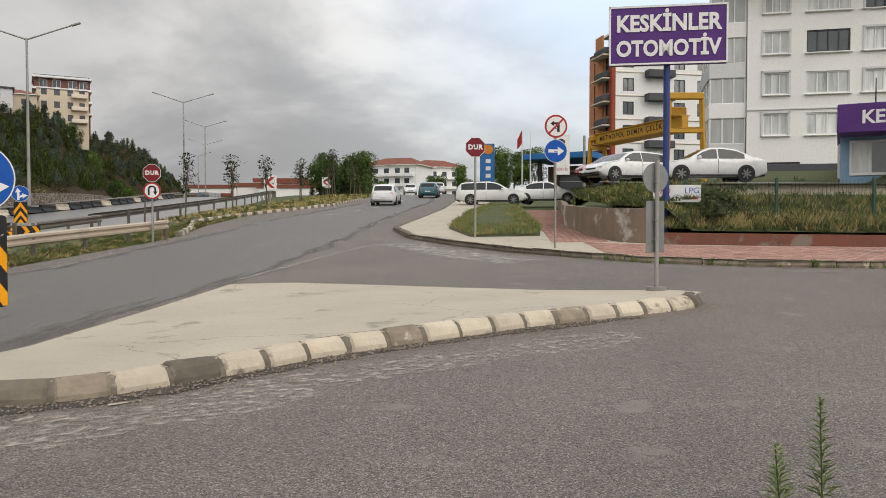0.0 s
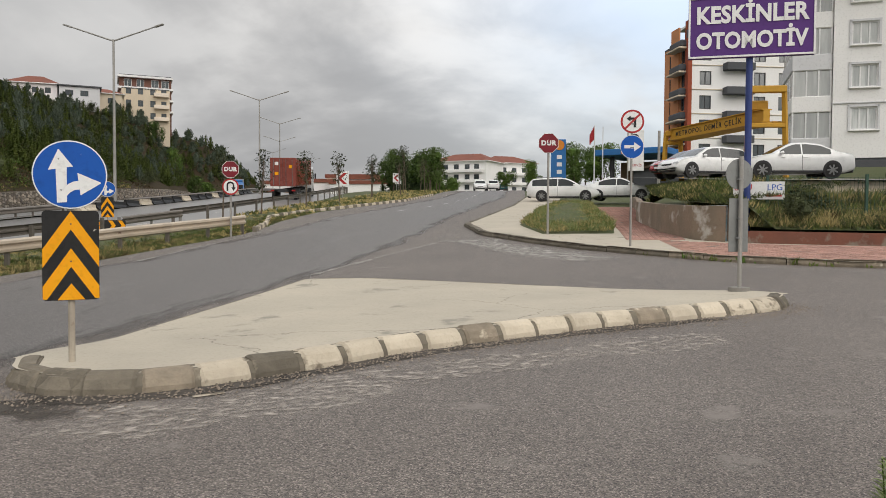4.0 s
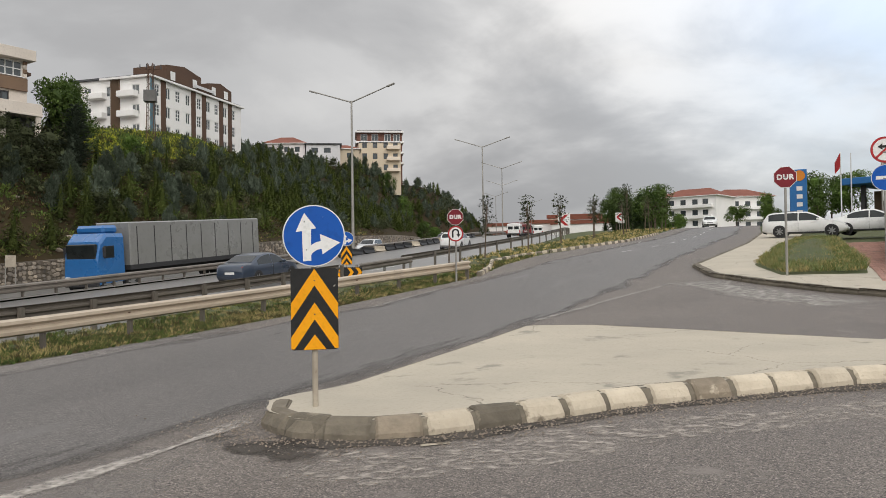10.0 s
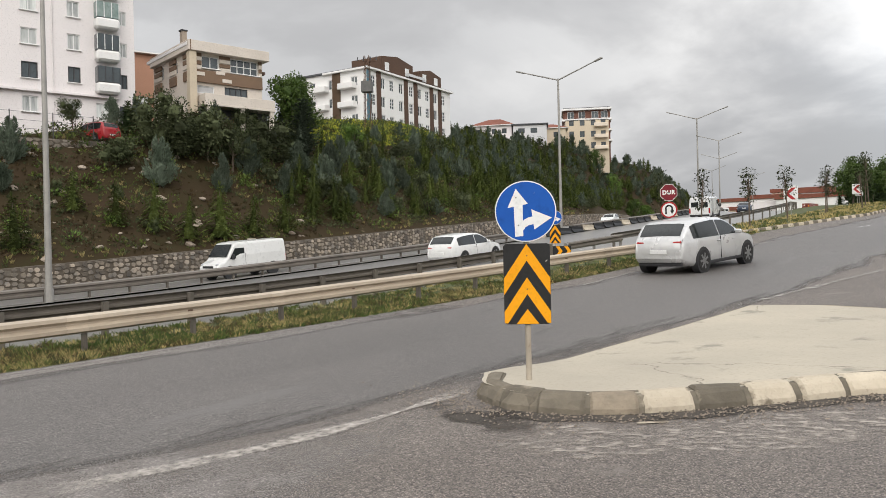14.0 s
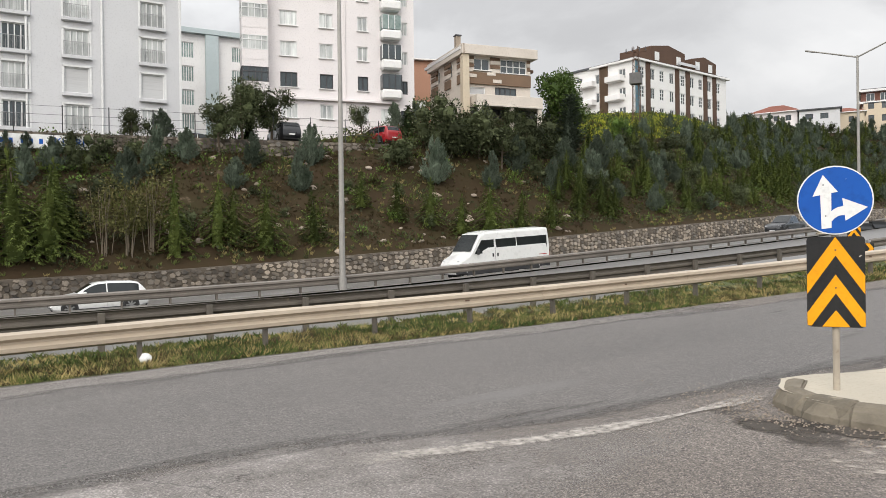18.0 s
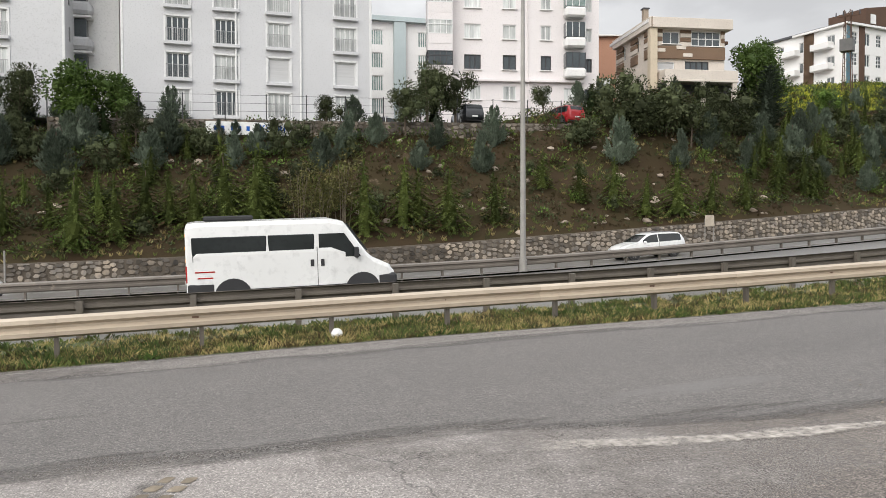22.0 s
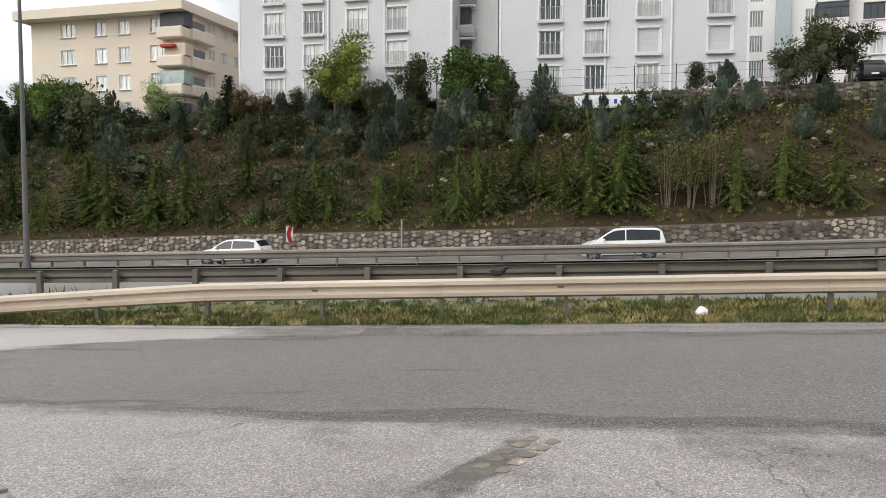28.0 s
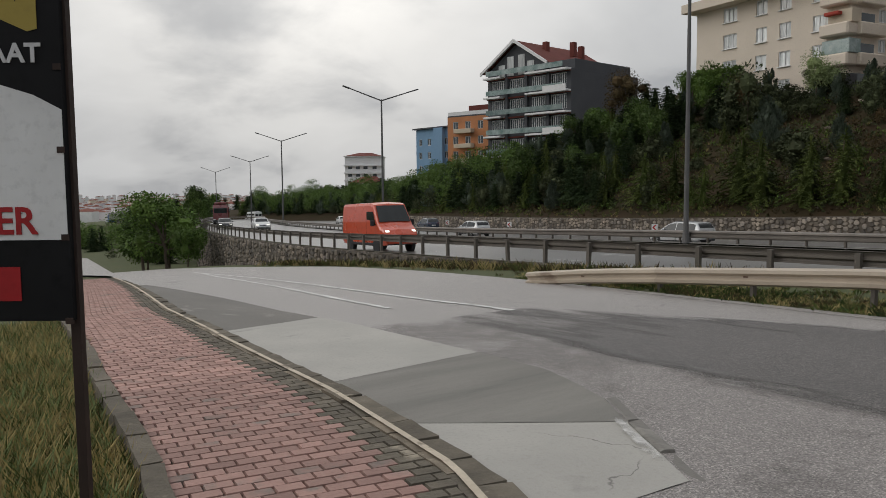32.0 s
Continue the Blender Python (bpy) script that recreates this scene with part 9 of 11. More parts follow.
    # hedge of low scrub in front of the hilltop blocks
    for i in range(28):
        y = 112 + i * 2.8
        wide = float(np.interp(y, CREST_Y, CREST_W))
        plant(rng.choice(("shrub", "cypress", "scrub")), *spot(y, wide + rng.uniform(-1.5, 2.5)), rng.uniform(0.6, 1.1), rng)


plant_slope()
far_wood("planted_wood", lambda y: y > 0, "dense blue-green conifers on the far slope")
far_wood("planted_wood", lambda y: y < 0, "dense dark trees on the slope down the valley")


def far_trees():
    rng = random.Random(6)
    # young trees along the verge between slip road and highway
    for x, y, s in ((-12.6, 33.0, 0.75), (-13.2, 40.0, 0.85), (-12.8, 47.5, 0.9), (-12.4, 55, 0.95), (-11.4, 62, 0.9), (-12.0, 66, 0.85), (-10.6, 73, 0.9), (-11.4, 80, 0.95), (-9.8, 86, 0.95), (-11, 92, 1.0), (-9.4, 99, 1.0), (-10.5, 106, 1.05), (-12, 113, 1.1), (-13, 122, 1.1)):
        plant("street", x, y, ground(x, y), s * 0.72, rng)
    for i in range(34):
        y = 96 + i * 3.2 + rng.uniform(-1.5, 1.5)
        x = -13 - 0.11 * (y - 96) + rng.uniform(-4, 3)
        plant(rng.choice(("broad", "street", "darkfir", "broad")), x, y, ground(x, y) - 0.2, rng.uniform(0.75, 1.15), rng)
    # wood and gardens at the crest of the road
    for i in range(26):
        x, y = rng.uniform(-30, 16), rng.uniform(150, 215)
        if abs(x + 6) < 9 and y < 200:
            continue
        plant(rng.choice(("broad", "olive", "darkfir")), x, y, ground(x, y) - 0.3, rng.uniform(0.5, 0.9), rng)
    for x, y, s in ((7.5, 96, 0.9), (11, 99, 0.95), (9.5, 104, 0.9), (2.5, 118, 0.7), (-1.5, 128, 0.7)):
        plant("broad", x, y, ground(x, y) - 0.1, s, rng)
    # hedge-like trees below the slip road's far bend
    for i in range(60):
        a = radians(rng.uniform(159, 176))
        r = rng.uniform(60, 130)
        x, y = -math.sin(a) * r, math.cos(a) * r
        if x < line_x(RAMP_RIGHT, max(y, -150)) + 3.0:
            continue
        plant(rng.choice(("broad", "darkfir", "shrub", "broad", "olive")), x, y, terrain(x, y) - 0.3, rng.uniform(0.8, 1.3), rng)
    for x, y, s in ((-23.6, -70, 1.2), (-25.5, -75, 1.1), (-24.6, -80, 1.25), (-27.5, -88, 1.1), (-24, -66, 0.7)):
        plant("broad", x, y, terrain(x, y) - 0.3, s, rng)
    for i in range(40):
        y = -150 - i * 6 + rng.uniform(-3, 3)
        for side in (1, -1):
            x = median_x(max(y, -150)) + (16 if side > 0 else -26) + rng.uniform(-3, 6) * side - 0.42 * max(-150 - y, 0)
            plant(rng.choice(("broad", "darkfir", "olive")), x, y, terrain(max(x, -165), max(y, -215)) - 0.055 * max(-220 - y, 0) - 0.5, rng.uniform(0.8, 1.3), rng)


far_trees()
FAR.clear()


def valley_wood():
    """Woods and gardens on both sides of the highway down in the valley."""
    rng = random.Random(57)
    for _ in range(420):
        a, r = radians(rng.uniform(144, 176)), rng.uniform(105, 420)
        x, y = -math.sin(a) * r, math.cos(a) * r
        off = x - median_x(max(y, -150))
        if -26 < off < 14 or line_x(RAMP_LEFT, max(y, -150)) - 3 < x < line_x(RAMP_RIGHT, max(y, -150)) + 3:
            continue
        far = max(-220 - y, 0)
        z = terrain(max(min(x, 130), -170), max(y, -220)) - 0.055 * far
        plant_far(rng.choice(("broad", "darkfir", "broad", "darkfir", "shrub")), x, y, z - 0.4, rng.uniform(0.8, 1.35), rng)
    far_wood("valley_wood", lambda y: True, "dark woods and gardens down the valley")


valley_wood()


# ---- grasses and weeds ----
def tufts(name, spots, mats, label, l=0.3, w=0.012, n=7, seed=1, lean=1.0):
    """Grass blades over many spots (x, y, z, size), one mesh a colour."""
    rng = random.Random(seed)
    out = {m: ([], []) for m in mats}
    for x, y, z, s in spots:
        verts, faces = out[rng.choice(mats)]
        for _ in range(n):
            a = rng.uniform(0, 6.28)
            d = Vector((math.cos(a) * rng.uniform(0.1, 1.0) * lean, math.sin(a) * rng.uniform(0.1, 1.0) * lean, 1)).normalized()
            c = Vector((x + rng.uniform(-0.09, 0.09), y + rng.uniform(-0.09, 0.09), z - 0.02))
            blade(verts, faces, c, d, Vector((math.sin(a), -math.cos(a), 0.4)).normalized(), l * s * rng.uniform(0.6, 1.3), w * rng.uniform(0.7, 1.6))
    for m, (verts, faces) in out.items():
        ob = put(name, mesh_of(name, verts, faces), m)
        tagged(ob, label, "grass", kind="stuff")


def verge_grass():
    rng = random.Random(15)
    spots = []
    for _ in range(9000):
        y = rng.triangular(-16, 42, 4)
        a, b = median_x(y) + 11.1, line_x(RAMP_LEFT, y) - 0.05
        x = b - abs(rng.gauss(0, 0.75)) if rng.random() < 0.75 else rng.uniform(a, b)
        if x < a:
            continue
        spots.append((x, y, ground(x, y), rng.uniform(0.5, 1.2)))
    tufts("verge_grass", spots, ["grass_green", "grass_dry", "leaf_olive", "grass_dry", "leaf_brown", "grass_green", "leaf_brown"], "green and straw-coloured weeds along the guard rail", 0.135, 0.0045, 18, 2, 1.2)
    spots = [(x + rng.uniform(-0.3, 0.1), y, z, s * rng.uniform(0.6, 1.4)) for x, y, z, s in spots if noise.noise((x * 0.8, y * 0.6, 3)) > 0.0]
    tufts("verge_weeds", spots, ["leaf_green", "grass_green", "leaf_green"], "low broad-leaved weeds under the guard rail", 0.13, 0.016, 7, 12, 1.8)
    spots = []
    for _ in range(1500):
        y = rng.uniform(40, 95)
        a, b = median_x(y) + 11.0, line_x(RAMP_LEFT, y) - 0.2
        x = rng.uniform(max(a, b - 6), b)
        spots.append((x, y, ground(x, y), rng.uniform(0.6, 1.3)))
    tufts("verge_grass", spots, ["grass_green", "grass_dry"], "rough grass between the roads", 0.2, 0.02, 8, 3)
    # the plot behind the stop sign
    spots = []
    for _ in range(4200):
        y = rng.uniform(24.4, 46)
        x0, x1 = (float(np.interp(y, [24.3, 28.4, 38, 46.3], v)) for v in ([1.05, 0.4, 1.3, 2.7], [3.15, 3.65, 4.05, 4.5]))
        x = rng.uniform(x0, x1)
        spots.append((x, y, ground(x, y) + 0.2, rng.uniform(0.6, 1.2)))
    tufts("plot_grass", spots, ["grass_green", "grass_green", "grass_dry", "leaf_pale"], "rough grass with seed heads on the corner plot", 0.2, 0.006, 12, 4)
    # bank behind the garden wall and along the fence
    spots = []
    for _ in range(4200):
        t = rng.random()
        x = rng.uniform(5.4, 24)
        yb = float(np.interp(x, [5.4, 6.5, 11.2, 20, 30], [23, 21.5, 19.9, 19.4, 19.0]))
        y = yb + abs(rng.gauss(0.2, 1.5))
        k = min((y - yb) / 4.5, 1)
        z = (1 - k) * (ground(x, yb) + 0.5) + k * bank_top(x, yb + 4.5)
        spots.append((x, y, z, rng.uniform(0.6, 1.6)))
    tufts("bank_grass", spots, ["grass_green", "grass_dry", "leaf_olive"], "tall weeds along the mesh fence", 0.26, 0.006, 14, 5)
    spots = []
    for _ in range(1600):
        y = rng.uniform(22, 42)
        x0 = float(np.interp(y, [22, 24.5, 30, 38, 46], [5.7, 5.3, 5.4, 6.6, 7.6]))
        x = x0 + abs(rng.gauss(0, 1.8))
        spots.append((x, y, ground(x, y) + 1.15 + 0.1 * (x - x0), rng.uniform(0.5, 1.1)))
    tufts("bank_grass", spots, ["grass_green", "grass_green", "leaf_olive"], "grass on the bank above the plaster wall", 0.2, 0.007, 14, 6)
    spots = []
    for _ in range(1500):
        x = rng.uniform(7.2, 22)
        y = 24.2 + rng.gauss(0, 0.45)
        spots.append((x, y, bank_top(x, y) - 0.05, rng.uniform(0.6, 1.5)))
    tufts("bank_grass", spots, ["grass_green", "grass_dry", "leaf_olive", "grass_green"], "tall grass at the forecourt's edge", 0.34, 0.009, 12, 21)
    # over the whole bank
    spots = []
    for _ in range(5200):
        i, j, u, v = rng.randrange(8, min(len(BANK_ROWS) - 1, 56)), rng.choice((0, 0, 0, 1, 1, 2, 2, 3, 4, 5)), rng.random(), rng.random()
        a, b, c, d = (Vector(BANK_ROWS[i + m][j + n]) for m, n in ((0, 0), (1, 0), (0, 1), (1, 1)))
        p = a.lerp(b, u).lerp(c.lerp(d, u), v)
        spots.append((p.x, p.y, p.z, rng.uniform(0.5, 1.3)))
    tufts("bank_grass", spots, ["grass_green", "leaf_green", "grass_green", "leaf_olive", "grass_dry"], "dense green weeds over the bank", 0.2, 0.012, 9, 16, 1.4)
    # verge at the end of the walk, beside the advertising board
    spots = []
    for _ in range(4200):
        y = rng.uniform(-14, -2.4)
        x = line_x(PAVE_IN, y) + 0.16 + abs(rng.gauss(0, 1.1))
        spots.append((x, y, terrain(x, y) + 0.12, rng.uniform(0.5, 1.2)))
    tufts("verge_grass", spots, ["grass_green", "grass_dry", "grass_dry", "leaf_pale"], "tall dry weeds beside the red pavement", 0.22, 0.005, 10, 7)
    spots = []
    for p in resample(KERB_N[:6], 0.35):
        if rng.random() < 0.5:
            spots.append((p.x, p.y - 0.03, ground(p.x, p.y), rng.uniform(0.3, 1.0)))
    tufts("kerb_weeds", spots, ["grass_green", "leaf_green"], "small weeds growing at the foot of the kerb", 0.2, 0.02, 8, 8)
    spots, grassy = [], []
    for _ in range(15000):
        y = rng.uniform(-75, 120)
        wide = float(np.interp(y, CREST_Y, CREST_W))
        w = rng.uniform(0.2, wide)
        x = median_x(y) - 20.4 - w
        g = noise.noise((x * 0.22, y * 0.22, 7)) + (0.3 if w < 1.6 else 0.0)
        (grassy if g > 0.12 else spots).append((x, y, hill(x, y), rng.uniform(0.5, 1.3)))
    tufts("slope_scrub", spots, ["leaf_brown", "soil", "leaf_olive", "soil"], "brown dead growth and low scrub over the slope", 0.26, 0.022, 8, 9)
    tufts("slope_grass", grassy, ["grass_green", "leaf_olive", "grass_green", "grass_dry"], "patches of rough grass over the slope", 0.3, 0.02, 11, 10)
    spots = []
    for _ in range(5200):
        y = rng.uniform(60, 106)
        wide = float(np.interp(y, CREST_Y, CREST_W))
        w = wide * rng.uniform(0.72, 1.1)
        x = median_x(y) - 20.4 - w
        spots.append((x, y, hill(x, y), rng.uniform(0.6, 1.2)))
    tufts("flower_meadow", spots, ["flower_yellow", "grass_green", "leaf_green"], "yellow flowering meadow on the crest", 0.5, 0.05, 8, 10)
    # dark, low growth beneath the left-hand firs of the slip road's wall
    spots = []
    for _ in range(1200):
        y = rng.uniform(-42, -8)
        x = median_x(y) + 11.6 + abs(rng.gauss(0, 0.8))
        if x < line_x(RAMP_LEFT, y):
            spots.append((x, y, ground(x, y), rng.uniform(0.6, 1.3)))
    tufts("wall_weeds", spots, ["grass_green", "leaf_brown", "grass_dry"], "dry weeds at the foot of the retaining wall", 0.3, 0.012, 8, 11)


verge_grass()


def tall_weeds():
    """The two stalks that stand up beside the camera, and leafy weeds by the fence."""
    rng = random.Random(3)
    for x, y, h in ((2.12, 3.92, 0.62), (1.93, 3.98, 0.36)):
        th = thing("weed", g(x, y, -0.02), rng.uniform(0, 360), "tall green weed stalk with small leaves", "plant", "weeds at the roadside")
        part("stem", cyl((0, 0, 0), (rng.uniform(-0.04, 0.04), 0.02, h), 0.006, 0.003, 5), "leaf_green", th)
        v, f = [], []
        for k in range(70):
            z = h * (0.15 + 0.85 * k / 70)
            a = k * 2.4
            d = Vector((math.cos(a), math.sin(a), rng.uniform(0.2, 0.9))).normalized()
            blade(v, f, Vector((0, 0.02 * z / h, z)), d, Vector((0, 0, 1)), 0.10 * (1.15 - z / h) + 0.02, 0.010)
        put("leaves", mesh_of("leaves", v, f), "leaf_pale", th)
    for x, y, s in ((7.7, 21.4, 0.9), (8.6, 21.2, 0.55), (8.2, 22.6, 1.25), (10.4, 20.6, 0.4), (9.4, 20.9, 0.45), (12.6, 20.7, 0.7), (15, 20.3, 0.6)):
        plant("shrub" if s > 0.6 else "scrub", x, y, ground(x, y) + 0.5, s * 0.4, rng)


tall_weeds()


def undergrowth():
    """Low leafy clumps that close the gaps on the slope."""
    rng = random.Random(41)
    out = {m: ([], []) for m in ("leaf_olive", "leaf_green", "leaf_brown", "needles_green")}
    for _ in range(4200):
        y = rng.uniform(-95, 110)
        wide = float(np.interp(y, CREST_Y, CREST_W))
        f = rng.random()
        if 8 < y < 42 and f < 0.7 and rng.random() < 0.6:
            continue
        x = median_x(y) - 20.4 - (0.8 + f * wide)
        z = hill(x, y)
        verts, faces = out[rng.choice(("leaf_olive", "leaf_olive", "leaf_green", "leaf_brown", "needles_green"))]
        r = rng.uniform(0.4, 1.0)
        for _ in range(34):
            v = Vector((rng.gauss(0, 1), rng.gauss(0, 1), abs(rng.gauss(0, 1)))).normalized()
            c = Vector((x, y, z)) + v * r * rng.uniform(0.5, 1.0)
            d = (v + Vector((rng.uniform(-0.7, 0.7), rng.uniform(-0.7, 0.7), rng.uniform(-0.4, 0.6)))).normalized()
            blade(verts, faces, c, d, Vector((rng.uniform(-1, 1), rng.uniform(-1, 1), 1)).normalized(), rng.uniform(0.14, 0.3), rng.uniform(0.04, 0.08))
    for m, (verts, faces) in out.items():
        tagged(put("undergrowth", mesh_of("undergrowth", verts, faces), m), "low leafy scrub covering the slope", "scrub", kind="stuff")


undergrowth()


def slope_rocks():
    rng = random.Random(13)
    me = []
    for k in range(4):
        bm = bmesh.new()
        bmesh.ops.create_icosphere(bm, subdivisions=1, radius=0.5)
        for v in bm.verts:
            v.co *= 1 + 0.45 * noise.noise(v.co * 2.2 + Vector((k * 7, 0, 0)))
            v.co.z *= 0.55
        m = bpy.data.meshes.new("rock")
        bm.to_mesh(m)
        bm.free()
        m.materials.append(M["rock"])
        me.append(m)
    for _ in range(95):
        y = rng.choice((rng.uniform(17, 45), rng.uniform(8, 45), rng.uniform(-30, 60)))
        wide = float(np.interp(y, CREST_Y, CREST_W))
        w = rng.uniform(0.5, wide * 0.85)
        x = median_x(y) - 20.4 - w
        ob = new("rock", rng.choice(me))
        s = rng.uniform(0.25, 0.9)
        ob.matrix_basis = pose(x, y, hill(x, y) + 0.02, 0, -25, rng.uniform(0, 360)) @ Matrix.Diagonal((s, s, s, 1))
        tagged(ob, "pale rock lying on the bare slope", "rock", "rocks on the slope")


slope_rocks()
for th in list(KINDS.values()):
    for o in (*th.children, th):
        bpy.data.objects.remove(o)


def gravel():
    """Loose grit along the island's kerb and on the worn surface."""
    rng = random.Random(31)
    verts, faces = [], []
    lines = [resample(ISLAND_FRONT, 0.02)]
    for _ in range(2600):
        p = rng.choice(lines[0])
        x, y = p.x + rng.gauss(0.05, 0.16), p.y - abs(rng.gauss(0.02, 0.22))
        if p.x < -3.4:
            x -= abs(rng.gauss(0, 0.35))
        s = rng.uniform(0.004, 0.016)
        z = ground(x, y) + 0.012
        b = len(verts)
        verts += [(x + s, y, z), (x, y + s, z), (x - s, y, z), (x, y - s, z), (x + s * 0.2, y, z + s)]
        faces += [(b, b + 1, b + 4), (b + 1, b + 2, b + 4), (b + 2, b + 3, b + 4), (b + 3, b, b + 4)]
    ob = put("gravel", mesh_of("gravel", verts, faces), "rock")
    tagged(ob, "loose grit lying along the kerb", "gravel", kind="stuff")


gravel()

# ---- vehicles ----
def car_paint(name, col, flake=0.0):
    M[name] = surf(name, col, tuple(c * 0.92 for c in col), 0.28, 0.6, 4, 0.0, metal=flake, coat=0.6, sheen=0.5)


for n, c, fl in (("paint_white", (0.72, 0.72, 0.71), 0), ("paint_silver", (0.60, 0.60, 0.60), 0.35), ("paint_black", (0.018, 0.019, 0.022), 0.1), ("paint_navy", (0.03, 0.045, 0.075), 0.2), ("paint_green", (0.045, 0.075, 0.07), 0.2), ("paint_grey", (0.13, 0.125, 0.11), 0.3), ("paint_orange", (0.62, 0.085, 0.035), 0), ("paint_teal", (0.03, 0.13, 0.15), 0.1), ("paint_red", (0.35, 0.02, 0.025), 0.1), ("paint_maroon", (0.14, 0.02, 0.02), 0), ("paint_blue", (0.02, 0.13, 0.36), 0), ("container_red", (0.22, 0.045, 0.03), 0), ("tarp_grey", (0.22, 0.22, 0.215), 0)):
    car_paint(n, c, fl)
M["car_glass"] = surf("car_glass", (0.012, 0.015, 0.016), (0.022, 0.026, 0.027), 0.05, 1.5, 6, 0.0, sheen=0.45)
M["tyre"] = surf("tyre", (0.018, 0.018, 0.018), (0.028, 0.027, 0.026), 0.85, 4, 30, 0.2)
M["rim_alloy"] = surf("rim_alloy", (0.25, 0.25, 0.25), (0.17, 0.17, 0.17), 0.4, 3, 20, 0.0, metal=0.5)
M["bumper_dark"] = surf("bumper_dark", (0.025, 0.025, 0.027), (0.035, 0.035, 0.037), 0.7, 3, 20, 0.05)
M["lamp_red"] = surf("lamp_red", (0.38, 0.015, 0.015), (0.30, 0.012, 0.012), 0.2, 3, 20, 0.0, coat=0.6)
M["lamp_clear"] = surf("lamp_clear", (0.55, 0.56, 0.57), (0.35, 0.36, 0.37), 0.15, 8, 30, 0.0, coat=0.6)
M["lamp_lit"] = surf("lamp_lit", (0.9, 0.88, 0.8), (0.8, 0.78, 0.7), 0.2, 8, 30, 0.0, glow=((1.0, 0.95, 0.8), 2.5))


WHEEL = {}


def wheel(th, x, y, r, w=0.21):
    key = (round(r, 3), w)
    if key not in WHEEL:
        bm = cyl((0, -w / 2, 0), (0, w / 2, 0), r, r, 24)
        es = [e for e in bm.edges if e.calc_face_angle(0) > 1.0]
        bmesh.ops.bevel(bm, geom=es, offset=0.03, segments=2, affect="EDGES")
        me = bpy.data.meshes.new("wheel")
        bm.to_mesh(me)
        bm.free()
        me.materials.append(M["tyre"])
        bm = bmesh.new()
        for s in (1,):
            add_cyl(bm, (0, s * (w / 2 - 0.02), 0), (0, s * (w / 2 + 0.004), 0), r * 0.30, r * 0.26, 12)
            for k in range(7):
                a = 2 * math.pi * k / 7
                bmesh.ops.create_cube(bm, size=1, matrix=Matrix.Translation((math.cos(a) * r * 0.4, s * (w / 2 - 0.008), math.sin(a) * r * 0.4)) @ Matrix.Rotation(-a, 4, "Y") @ Matrix.Diagonal((r * 0.56, 0.02, r * 0.2, 1)))
        rim = bpy.data.meshes.new("rim")
        bm.to_mesh(rim)
        bm.free()
        rim.materials.append(M["rim_alloy"])
        WHEEL[key] = (me, rim)
    me, rim = WHEEL[key]
    ob = new("wheel", me)
    ob.parent = th
    ob.matrix_basis = Matrix.Translation((x, y, r)) @ Matrix.Rotation(0 if y > 0 else math.pi, 4, "Z")
    rb = new("rim", rim)
    rb.parent = ob


